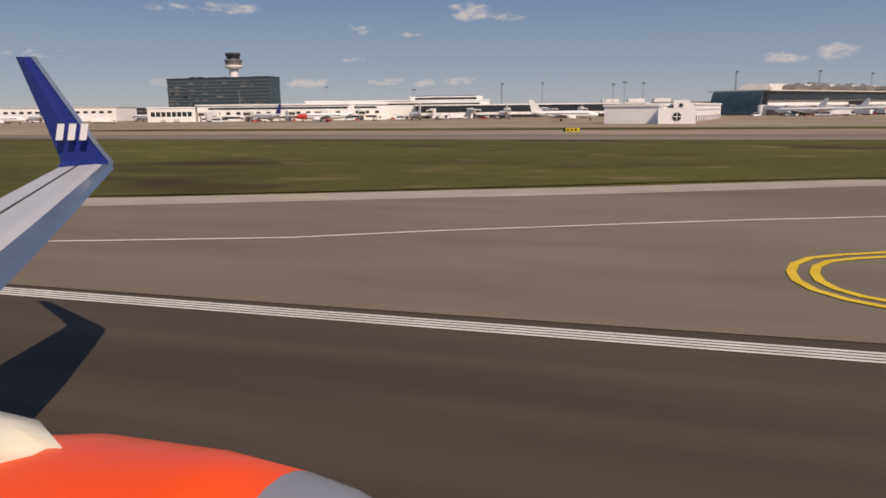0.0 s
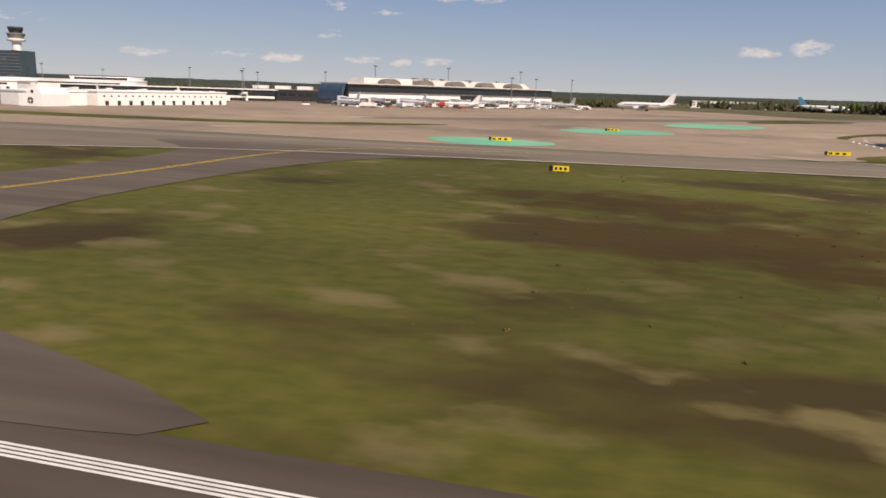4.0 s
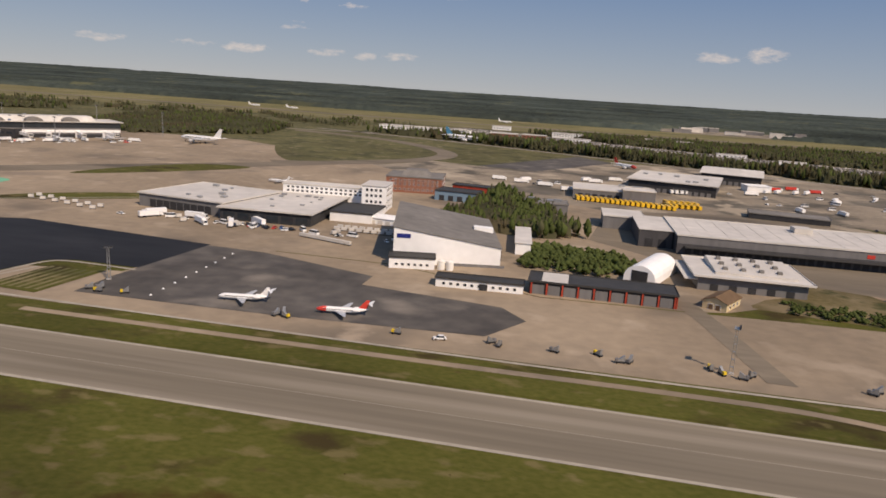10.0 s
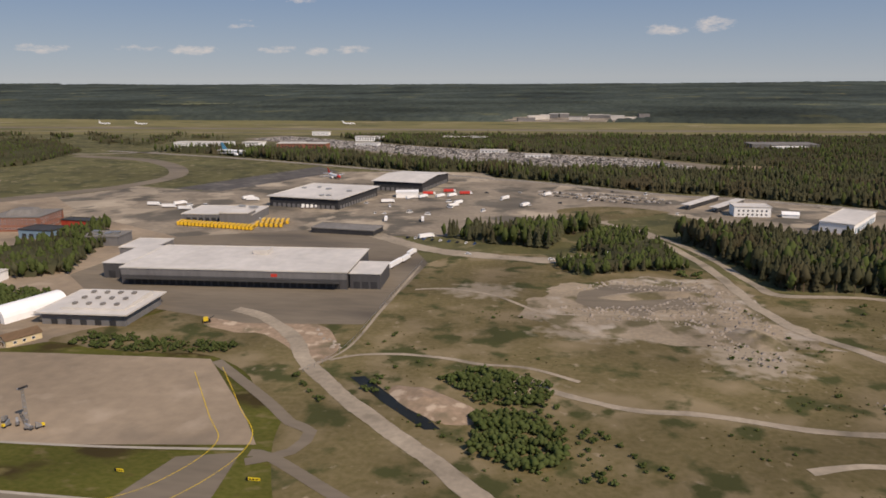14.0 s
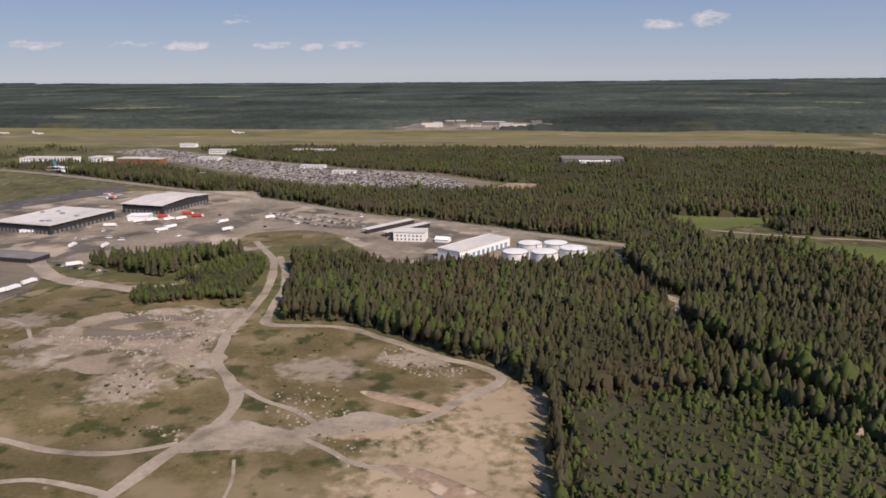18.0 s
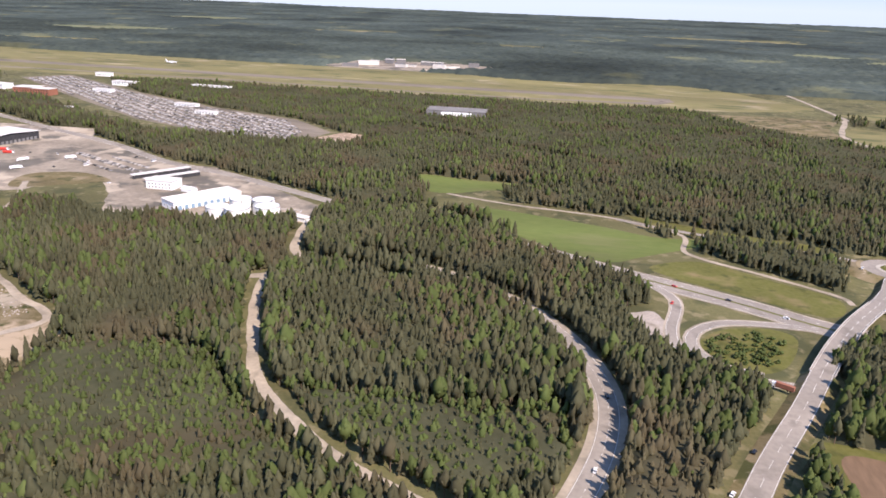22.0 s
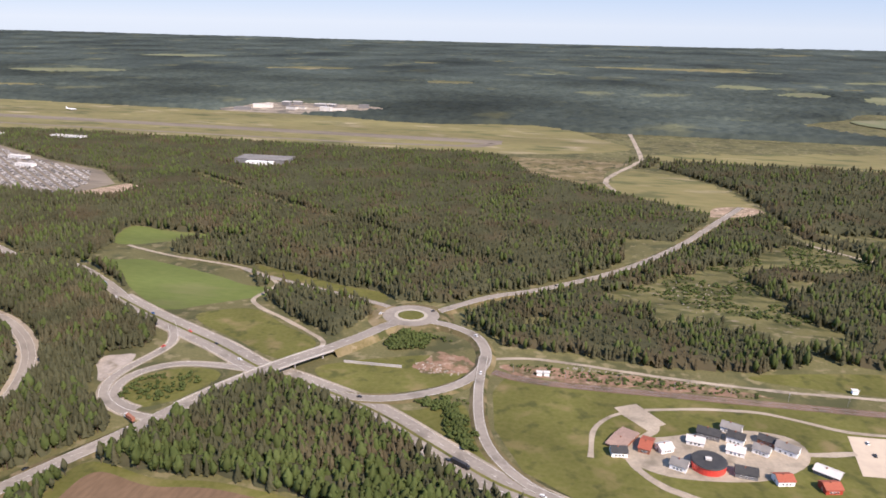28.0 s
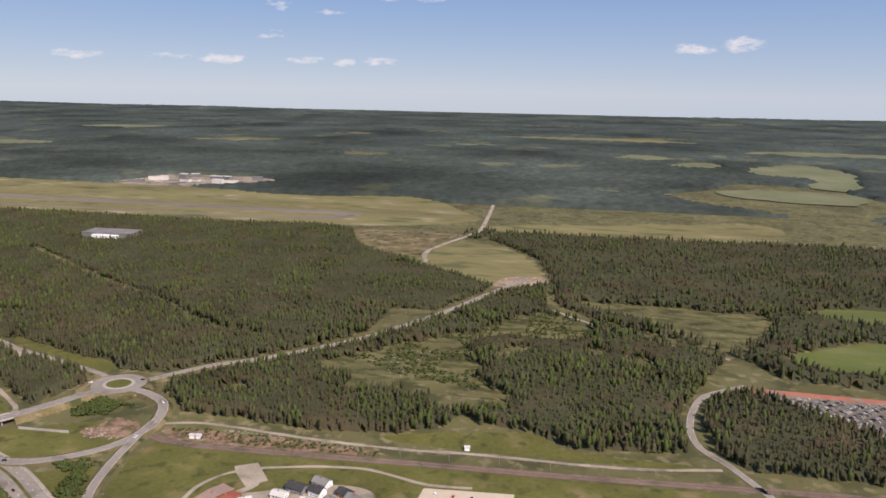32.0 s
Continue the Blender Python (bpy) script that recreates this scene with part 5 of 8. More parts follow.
wood("copse of spruce and birch beside the warehouse road", [(976, 612), (1010, 590), (1052, 566), (1103, 553), (1115, 600), (1150, 622), (1132, 648), (1039, 692), (950, 690)], 4.6, 15, (.46, .2, .34))
wood("low broadleaved copse beside the gravel road", [(1103, 506), (1121, 476), (1162, 494), (1196, 498), (1192, 537), (1184, 590), (1160, 616), (1138, 608), (1124, 548)], 4.4, 9, (.2, .12, .68), clear="roads")
wood("row of dark trees behind the hangar", [(690, 440), (704, 525), (715, 600), (763, 518), (772, 480), (790, 440), (762, 425)], 5, 9.5, (.3, .15, .55), clear=False)
wood("dark wood behind the terminal", [(183, 870), (311, 1010), (265, 1215), (60, 1420), (-85, 1290), (20, 985)], 7, 8, (.5, .3, .2), clear=False, mid=True)
wood("trees among far car parks", [(380, 1230), (520, 1290), (700, 1250), (900, 1120), (1050, 1020), (1020, 985), (780, 1090), (500, 1200)], 9, 13, (.4, .3, .3), clear=False, mid=True)
wood("woods left of the far airfield", [(-1500, 1350), (-300, 1300), (300, 1350), (420, 1500), (330, 1610), (-1500, 1600)], 11, 10, (.5, .3, .2), gaps=-.12, mid=True)
wood("trees behind the terminal buildings", [(-1900, 1000), (-700, 1050), (-300, 1150), (-200, 1250), (-1900, 1300)], 10, 11, (.5, .3, .2), clear=False, mid=True)
bushes("low bushes on the scrubland", [(1010, 235), (1000, 320), (1060, 400), (1140, 420), (1290, 440), (1400, 385), (1424, 300), (1420, 200), (1150, 130), (1060, 190)], 6, 1.2, .4, -.12, clear="roads")
bushes("dark bushes beside the woods edge", [(1200, 500), (1235, 470), (1290, 470), (1240, 450), (1180, 490)], 5, 3, .7, .2, clear="roads")
bushes("dark thicket behind the sand heap", [(1058, 304), (1075, 316), (1108, 300), (1103, 283), (1079, 280)], 3.2, 3, .95, .6, clear=False)
bushes("dark thicket in the scrub hollow", [(1076, 272), (1096, 276), (1113, 258), (1107, 233), (1090, 233), (1077, 246)], 3.2, 3.2, .95, .6, clear=False)
bushes("bushes beside the gravel road", [(994, 300), (1005, 304), (1022, 284), (1034, 302), (1040, 290), (1026, 280), (1018, 270), (1004, 282)], 3.4, 2, .8, .5, clear="roads")
bushes("bushes between sheds and warehouse", [(756, 352), (800, 350), (815, 363), (806, 400), (760, 405)], 3.6, 3.4, .9, .5, clear=False)
bushes("dark bushes along the gravel road", [(1062, 298), (1087, 308), (1103, 288), (1150, 235), (1120, 225), (1087, 270)], 4.5, 1.7, .5, .0, clear="roads")
bushes("bushes along the apron edge", [(871, 321), (905, 316), (953, 318), (955, 329), (921, 334), (871, 337)], 3.2, 2.2, .9, .4, clear="roads")
bushes("bushes inside the ramp loop", [(1832, 434), (1830, 458), (1847, 480), (1876, 488), (1886, 478), (1872, 440), (1851, 428)], 4.5, 2.6, .8, .2, clear=False)
bushes("bushes on the junction mound", [(2030, 585), (2050, 606), (2078, 600), (2080, 580), (2050, 572)], 4, 3.4, .9, .3, clear=False)
bushes("bushes along the motorway ramp", [(2070, 495), (2100, 500), (2112, 460), (2135, 410), (2120, 405), (2098, 450)], 4.5, 3, .8, .1, clear=False)
bushes("young trees on the felled patch", [(2230, 785), (2264, 870), (2334, 950), (2470, 1030), (2545, 965), (2535, 925), (2460, 925), (2390, 890), (2380, 826), (2420, 775), (2415, 716), (2370, 730), (2309, 745)], 4.6, 2.4, .6, .12, clear="roads")
bushes("bushes on the bank above the railway", [(2118, 566), (2160, 574), (2234, 572), (2330, 566), (2330, 556), (2234, 552), (2150, 552)], 3.6, 1.8, .6, .0, clear=False)
bushes("thicket on the green inside the junction", [(2004, 579), (2018, 614), (2048, 604), (2046, 580), (2016, 571)], 3.4, 4, .95, .6, clear=False)
bushes("hedge beside the curving road", [(2058, 484), (2084, 494), (2101, 468), (2108, 450), (2122, 428), (2117, 424), (2096, 444), (2084, 474)], 3.4, 3.6, .95, .6, clear=False)


def tussocks():
    """Low tufts over the rough grass beside the runway."""
    xy = scatter([(300, 38), (820, 38), (820, 163), (420, 163), (300, 142)], 5, clear=False, keep=.8, gaps=.15)
    plant("grass_tufts", "low tufts of rough grass beside the runway", xy, RNG.uniform(.1, .32, len(xy)), np.full(len(xy), "bush"), M_TUFT)
    xy = scatter([(1010, 235), (1000, 320), (1060, 400), (1140, 420), (1290, 440), (1400, 385), (1424, 300), (1420, 200), (1150, 130), (1060, 190)], 5, clear="roads", keep=.6, gaps=.05)
    plant("grass_tufts", "low tufts of heath on the scrubland", xy, RNG.uniform(.2, .6, len(xy)), np.full(len(xy), "bush"), M_TUFT)


tussocks()


def canopy(label, x0, x1, y0, y1, cell, high, holes=()):
    """The closed roof of far woods: a sheet of crowns with an uneven top."""
    nx, ny = int((x1 - x0) / cell), int((y1 - y0) / cell)
    gx, gy = np.meshgrid(np.linspace(x0, x1, nx + 1), np.linspace(y0, y1, ny + 1))
    x, y = gx.ravel() + RNG.uniform(-.35, .35, gx.size) * cell, gy.ravel() + RNG.uniform(-.35, .35, gx.size) * cell
    r = np.hypot(x - 1250, y)
    lift = np.maximum(0, (r - 6500) / 3850) ** 1.5 * 36
    far = np.clip((r - 4000) / 3000, 0, 1)
    sw = np.array([noise.noise((a * .0006, b * .0006, 0)) for a, b in zip(x, y)]) * 10 * far
    z = lift + sw + high * RNG.uniform(.55, 1.15, gx.size)
    z[RNG.random(gx.size) < .08] -= high * .5
    edge = np.zeros(gx.shape, bool)
    edge[0, :] = edge[-1, :] = edge[:, 0] = edge[:, -1] = True
    out = edge.ravel()
    for h in holes:
        out |= inside(h, x, y)
    open_ = np.array([noise.noise((a * .0011, b * .0019, 7)) for a, b in zip(x, y)]) > .42
    z = np.where(out | open_, lift + sw - 1.5, z)
    i = np.arange(nx)[None] + np.arange(ny)[:, None] * (nx + 1)
    f = np.stack([i, i + 1, i + nx + 2, i + nx + 1], -1).reshape(-1, 4)
    me = bpy.data.meshes.new("far_woods")
    v = np.stack([x, y, z], 1) * S
    keep = ~np.all((out | open_)[f], axis=1)
    f = f[keep]
    me.vertices.add(len(v))
    me.vertices.foreach_set("co", v.astype(np.float32).ravel())
    me.loops.add(len(f) * 4)
    me.loops.foreach_set("vertex_index", f.astype(np.int32).ravel())
    me.polygons.add(len(f))
    me.polygons.foreach_set("loop_start", np.arange(0, len(f) * 4, 4, dtype=np.int32))
    me.materials.append(M_FARHAZE)
    me.update(calc_edges=True)
    return tagged(new("far_woods", me), label, "woods", kind="stuff")


BIG = [q for q in KEEPOUT if np.ptp(q[:, 0]) > 150 and q[:, 1].max() > 1600]
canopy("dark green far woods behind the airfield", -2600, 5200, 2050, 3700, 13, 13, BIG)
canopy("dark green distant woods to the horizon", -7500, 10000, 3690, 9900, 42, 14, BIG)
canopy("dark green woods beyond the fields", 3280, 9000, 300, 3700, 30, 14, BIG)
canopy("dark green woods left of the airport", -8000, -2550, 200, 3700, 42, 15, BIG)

bushes("thin young trees on the brown felled patch", [(2150, 628), (2182, 680), (2221, 700), (2275, 658), (2288, 612), (2221, 604)], 8, 5, .5, .1, clear="roads")

for young in YOUNG:
    wood("young bright green broadleaved wood with some spruce", young, 4.4, 8.5, (.15, .2, .65), clear="roads")
wood("tall bright green birches along the ploughed field", [(1868, 354), (1925, 351), (1972, 357), (2055, 344), (2066, 304), (2140, 304), (2120, 356), (2060, 384), (1975, 378), (1925, 370), (1872, 374)], 4.8, 15.5, (.08, .04, .88), clear="roads")
wood("bright green birch copse beside the bridge road", [(1838, 318), (1852, 345), (1864, 352), (1868, 330), (1874, 300), (1868, 240), (1830, 240), (1826, 290)], 4.6, 12, (.1, .05, .85), clear="roads")


# ---- buildings ----
def win_mesh(w, h, name="window"):
    """A pane in a frame, standing on the plane y = 0 and facing -y."""
    return mesh(name, Geo().box(-w / 2, -.12, 0, w / 2, .05, h), M_GLASS), mesh("window_frame", Geo().box(-w / 2 - .12, -.07, -.12, w / 2 + .12, .03, h + .12), M_WHITE)


def facade(parent, side, w, d, count, ww, hh, z0, name="window", glass=None, margin=2.0, framed=True, label=""):
    """A row of openings along one side of a block of w by d metres that starts at its near left corner."""
    length = w if side in "ns" else d
    pane = mesh(name, Geo().box(-ww / 2, -.12, 0, ww / 2, .05, hh), glass or M_GLASS)
    frm = mesh("frame", Geo().box(-ww / 2 - .15, -.08, -.15, ww / 2 + .15, .03, hh + .15), M_WHITE) if framed else None
    for k in range(count):
        u = margin + (length - 2 * margin) * (k + .5) / count
        x, y, rz = {"s": (u, 0, 0), "n": (u, d, 180), "w": (0, u, -90), "e": (w, u, 90)}[side]
        ob = part(name, pane, None, parent, label)
        at(ob, x, y, z0, rz)
        if framed:
            at(part("frame", frm, None, ob), 0, 0, 0)


def block(name, label, cat, x, y, w, d, h, rz=0, wall=None, roof=None, style="flat", low=None, group="", over=.5, parapet=True):
    """A building with its near left corner at x, y: walls and a roof of the given style."""
    wall, roof = wall or M_WHITE, roof or M_LIGHTROOF
    t = thing(name, x, y, 0, rz, label, cat, group)
    low = h if low is None else low
    if style == "mono":
        part("wall", Geo().prism([(0, 0, 0), (w, 0, 0), (w, d, 0), (0, d, 0)], [(0, 0, h), (w, 0, low), (w, d, low), (0, d, h)]), wall, t)
        part("roof", Geo().prism([(-over, -over, h + .02), (w + over, -over, low + .02), (w + over, d + over, low + .02), (-over, d + over, h + .02)], [(-over, -over, h + .5), (w + over, -over, low + .5), (w + over, d + over, low + .5), (-over, d + over, h + .5)]), roof, t)
    elif style == "gable":
        part("wall", Geo().add([(0, 0, 0), (w, 0, 0), (w, d, 0), (0, d, 0), (0, 0, low), (w, 0, low), (w, d, low), (0, d, low), (0, d / 2, h), (w, d / 2, h)],
                               [(0, 1, 5, 4), (2, 3, 7, 6), (1, 2, 6, 9, 5), (3, 0, 4, 8, 7), (3, 2, 1, 0)]), wall, t)
        e, k = over, (h - low) / (d / 2) * over
        for s in (0, 1):
            y0, y1 = (-e, d / 2) if not s else (d + e, d / 2)
            ring0 = [(-e, y0, low - k), (w + e, y0, low - k), (w + e, y1, h), (-e, y1, h)]
            part("roof", Geo().prism(ring0, [(a, b, c + .3) for a, b, c in ring0]), roof, t)
    elif style == "arch":
        n = 12
        arc = [(w / 2 - w / 2 * math.cos(math.pi * k / n), h * math.sin(math.pi * k / n) ** .7) for k in range(n + 1)]
        part("roof", Geo().add([(a, 0, c) for a, c in arc] + [(a, d, c) for a, c in arc], [(k, k + 1, n + 2 + k, n + 1 + k) for k in range(n)] + [tuple(range(n, -1, -1)), tuple(range(n + 1, 2 * n + 2))]), roof, t, smooth=False)
        part("door", Geo().box(w * .25, -.15, 0, w * .75, .1, h * .7), M_DARKWALL, t)
    else:
        part("wall", Geo().box(0, 0, 0, w, d, h), wall, t)
        part("roof", Geo().box(-over, -over, h, w + over, d + over, h + .45), roof, t)
        if parapet and w > 20:
            for k, (a, b, c, e) in enumerate(((-over, -over, w + over, .2 - over), (-over, d + over - .2, w + over, d + over), (-over, .2 - over, .2 - over, d + over - .2), (w + over - .2, .2 - over, w + over, d + over - .2))):
                part("parapet", Geo().box(a, b, h + .45, c, e, h + .85), roof, t)
    return t


def roof_boxes(t, w, d, z, n, size=2.2, material=None, name="roof_vent"):
    for k in range(n):
        x, y, s = random.uniform(.08, .92) * w, random.uniform(.12, .88) * d, random.uniform(.6, 1.4) * size
        part(name, Geo().box(x - s, y - s * .7, z, x + s, y + s * .7, z + s * .7), material or M_STEEL, t)


# hangar
h = block("hangar", "white steel hangar with a sloping dark grey roof", "hangar", 698, 334, 51, 76, 17.5, 13, M_WHITE, M_GREYROOF, "mono", 9.5)
part("sign_board", Geo().box(1.5, -.2, 12.4, 8, .05, 14.4), M_BLUE, h, "blue name board")
part("side_door", Geo().box(-.2, 8, 0, .05, 66, 13.5), M_GREYWALL, h, "tall grey hangar doors")
part("plinth", Geo().box(21, -.15, 0, 53, .05, 1.4), M_GREYWALL, h)
part("roof_hatch", Geo().prism([(40, 34, 11.6), (50, 34, 10.1), (50, 39, 10.1), (40, 39, 11.6)], [(40, 34, 13.2), (50, 34, 12.6), (50, 39, 12.6), (40, 39, 13.2)]), M_WHITE, h)
facade(h, "e", 53, 76, 3, 4, 4.5, 0, "gate", M_DARKWALL, 8, False)
a = block("hangar_annex", "low white annex with a dark roof beside the hangar", "building", 699, 324, 21, 9.5, 5, 13, M_WHITE, M_DARKROOF)
facade(a, "s", 21, 9.5, 6, 1.3, 1, 1.6)
for k in range(2):
    tk = thing("storage_tank", 722 + k * 4, 332, 0, 0, "small white upright storage tank", "tank", "tanks beside the hangar")
    part("shell", Geo().cyl(0, 0, 0, 4, 1.8, n=16), M_TANK, tk)
    part("top", Geo().cyl(0, 0, 4, 4.6, 1.8, .4, n=16), M_TANK, tk)
a = block("garage_row", "white extension at the back of the hangar", "building", 751, 380, 8, 46, 6, 6, M_WHITE, M_LIGHTROOF)
# sheds along the apron
a = block("office_shed", "long low white shed with a dark roof", "building", 726, 302, 37, 8.5, 3.6, 4, M_WHITE, M_DARKROOF)
facade(a, "s", 37, 8.5, 11, 1.2, 1.1, 1.2)
part("passage", Geo().box(18.5, -.2, 0, 22, .05, 2.8), M_DARKWALL, a)
g = block("fire_garage", "long dark-roofed garage with a row of gates", "garage", 765, 308, 60, 16, 5.2, 1, M_DARKWALL, M_DARKROOF, over=.8)
facade(g, "s", 60, 16, 9, 5, 4, .1, "gate", M_GREYWALL, .6, False)
part("end_wall", Geo().box(60.05, -.3, 0, 60.5, 16.3, 5.4), M_REDWALL, g, "red end wall")
for k in range(10):
    part("pillar", Geo().box(.6 + k * 6.5, -.6, 0, 1.3 + k * 6.5, -.05, 5), M_REDWALL, g, "red pillar")
part("pale_roof_panel", Geo().box(5, -.5, 5.68, 16, 16.5, 5.8), M_LIGHTROOF, g)
a = block("brick_hut", "small cream hut with a brown pitched roof", "hut", 845, 312, 17, 10, 5.4, 62, M_CREAM, M_SOIL, "gable", 3.4)
facade(a, "s", 17, 10, 3, 1.4, 1.2, 1)
facade(a, "w", 17, 10, 2, 2, 2.2, .1, "door", M_SOIL)
block("fabric_shelter", "white arched fabric shelter", "tent", 805, 348, 15, 37, 8.5, -20, M_WHITE, M_WHITE, "arch")
w2 = block("cargo_shed", "pale flat-roofed shed with skylights", "warehouse", 838, 347, 47, 38, 6.5, 2, M_GREYWALL, M_LIGHTROOF, over=2.5)
for k in range(4):
    for j in range(3):
        part("skylight", Geo().box(12 + k * 8, 9 + j * 9, 8.1 + .47 * j, 14 + k * 8, 11.5 + j * 9, 9.4 + .47 * j), M_GREYROOF, w2)
part("upper_roof", Geo().prism([(8, 5, 6.96), (44, 5, 6.96), (44, 37, 6.96), (8, 37, 6.96)], [(8, 5, 8), (44, 5, 8), (44, 34, 9.5), (8, 34, 9.5)]), M_LIGHTROOF, w2)
facade(w2, "s", 47, 38, 5, 3.5, 3, .1, "gate", M_DARKWALL, 3, False)
part("canopy", Geo().box(-6, 0, 4.5, -.1, 38, 4.9), M_LIGHTROOF, w2)
# big warehouse
bw = block("freight_terminal", "very long dark grey freight warehouse with a pale roof", "warehouse", 836, 424, 146, 62, 10.5, 2.2, M_SLATE, M_LIGHTROOF, over=.6)
facade(bw, "s", 146, 62, 30, 3.2, 3.4, .2, "dock_door", M_DARKWALL, 4, False)
part("canopy", Geo().box(4, -4.5, 4.6, 142, -.1, 5.1), M_DARKROOF, bw, "dark loading canopy")
part("emblem", Geo().box(98, -.25, 7, 102, .05, 9), M_RED, bw, "red square sign")
# Lower wall stays dark slate: shade at the docks put into its colour.
part("upper_band", Geo().box(0, -.1, 6.2, 146, .03, 10.4), M_GREYWALL, bw)
part("roof_box", Geo().box(72, 40, 11, 82, 50, 14), M_LIGHTROOF, bw)
for k in range(14):
    part("roof_seam", Geo().box(8 + k * 10, .5, 10.97, 8.3 + k * 10, 61, 11.06), M_LIGHTROOF, bw)
a = block("freight_wing", "grey wing of the freight warehouse", "warehouse", 816, 436, 19, 50, 10, 2.2, M_SLATE, M_LIGHTROOF)
facade(a, "s", 19, 50, 2, 4.5, 5, .1, "gate", M_DARKWALL, 2, False)
a = block("freight_corner", "pale grey corner of the freight warehouse", "warehouse", 983, 432, 19, 30, 9.5, 2.2, M_SLATE, M_LIGHTROOF)
facade(a, "s", 19, 30, 3, 4, 4.5, .1, "gate", M_DARKWALL, 1.5, False)
a = block("freight_annex", "grey flat-roofed annex behind the warehouse", "warehouse", 796, 486, 26, 30, 8, 2.2, M_GREYWALL, M_LIGHTROOF)
# old cargo hall
c = block("cargo_hall", "wide low cargo hall with a dark open front", "warehouse", 577, 392, 55, 74, 7, 3, M_DARKWALL, M_LIGHTROOF, over=1.5)
facade(c, "s", 55, 74, 6, 7, 4.6, .1, "gate", M_GLASS, 1, False)
roof_boxes(c, 55, 74, 7.45, 12, 1.2)
c = block("cargo_hall", "dark low cargo hall with concrete pillars", "warehouse", 514, 408, 62, 60, 8, -9, M_GREYWALL, M_LIGHTROOF, over=1)
facade(c, "s", 62, 60, 9, 4.6, 5, .1, "gate", M_DARKWALL, 8, False)
facade(c, "w", 62, 60, 6, 4.6, 4, .1, "gate", M_DARKWALL, 3, False)
roof_boxes(c, 62, 60, 8.45, 8, 1.5)
a = block("dark_roof_shed", "shed with a black roof beside the cargo hall", "shed", 634, 420, 26, 34, 5.5, 3, M_WHITE, M_DARKROOF)
a = block("fabric_hall", "long low white hall", "hall", 652, 424, 36, 14, 5, -8, M_WHITE, M_WHITE, "gable", 3.8)
facade(a, "s", 36, 14, 7, 3, 2.4, .1, "gate", M_LIGHTROOF, 1, False)
o = block("office_block", "white office block of four storeys", "office", 640, 462, 16, 26, 17, 6, M_WHITE, M_LIGHTROOF)
for z in (2, 6, 10, 13.6):
    facade(o, "s", 16, 26, 4, 1.6, 1.7, z)
    facade(o, "e", 16, 26, 5, 1.6, 1.7, z)
a = block("office_wing", "long white office wing on the cargo hall", "office", 583, 466, 57, 14, 13, 5, M_WHITE, M_LIGHTROOF)
for z in (8.4, 10.8):
    facade(a, "s", 57, 14, 16, 1.7, 1.2, z)
a = block("brick_terminal", "red brick building with a dark roof", "building", 628, 560, 44, 40, 12, 8, M_BRICK, M_GREYROOF)
for z in (2, 6, 9):
    facade(a, "s", 44, 40, 11, 1.6, 1.5, z)
    facade(a, "e", 44, 40, 9, 1.6, 1.5, z)
part("roof_house", Geo().prism([(10, 8, 12.4), (34, 8, 12.4), (34, 30, 12.4), (10, 30, 12.4)], [(14, 12, 17), (30, 12, 17), (30, 26, 17), (14, 26, 17)]), M_GREYROOF, a)
a = block("red_shed", "long dark red shed with a black roof", "shed", 676, 588, 40, 12, 6, -8, M_REDWALL, M_DARKROOF)
a = block("blue_shed", "blue-grey shed with a dark roof", "shed", 672, 540, 32, 20, 7, -5, M_BLUEWALL, M_DARKROOF)
facade(a, "s", 32, 20, 4, 4, 4, .1, "gate", M_DARKWALL, 2, False)
a = block("service_shed", "grey service shed with roof plant", "shed", 742, 520, 30, 22, 7, 5, M_GREYWALL, M_GREYROOF)
roof_boxes(a, 30, 22, 7.4, 6, 2)
# freight sheds beyond
a = block("bus_depot", "grey flat-roofed depot behind yellow buses", "depot", 772, 622, 66, 44, 7, 2, M_GREYWALL, M_LIGHTROOF)
facade(a, "s", 66, 44, 10, 4, 4, .1, "gate", M_DARKWALL, 3, False)
roof_boxes(a, 66, 44, 7.4, 6, 2)
a = block("depot_tower", "tall grey corner block of the depot", "depot", 812, 614, 26, 20, 10, 2, M_GREYWALL, M_LIGHTROOF)
a = block("freight_shed", "wide pale-roofed freight shed with dark walls", "warehouse", 820, 712, 78, 92, 10, -11, M_DARKWALL, M_LIGHTROOF, over=2)
facade(a, "s", 78, 92, 13, 3.6, 3.6, .1, "dock_door", M_GREYWALL, 3, False)
facade(a, "e", 78, 92, 14, 3.6, 3.6, .1, "dock_door", M_GREYWALL, 3, False)
roof_boxes(a, 78, 92, 10.4, 8, 2)
a = block("freight_shed", "large freight shed with a pale pitched roof", "warehouse", 900, 828, 60, 90, 14, -11, M_DARKWALL, M_LIGHTROOF, "gable", 11, over=2)
facade(a, "s", 60, 90, 9, 4, 4, .1, "dock_door", M_GREYWALL, 3, False)
facade(a, "e", 60, 90, 13, 4, 4, .1, "dock_door", M_GREYWALL, 3, False)
a = block("loading_shed", "white loading shed beside the freight shed", "shed", 938, 775, 24, 16, 5.5, 12, M_WHITE, M_WHITE)
a = block("open_shed", "dark open storage shed", "shed", 905, 590, 56, 22, 4, -8, M_DARKWALL, M_GREYROOF)
# depot by the woods
d = block("tank_depot", "long white depot with an arched pale roof", "depot", 1324, 646, 26, 76, 8, -33, M_WHITE, M_LIGHTROOF)
facade(d, "e", 26, 76, 10, 4, 4.5, .1, "gate", M_BLUEWALL, 3, False)
facade(d, "s", 26, 76, 3, 1.5, 1.3, 2)
a = block("depot_office", "white two-storey depot office", "office", 1270, 704, 32, 20, 9, 0, M_WHITE, M_LIGHTROOF)
for z in (1.5, 5):
    facade(a, "s", 32, 20, 7, 1.6, 1.6, z)
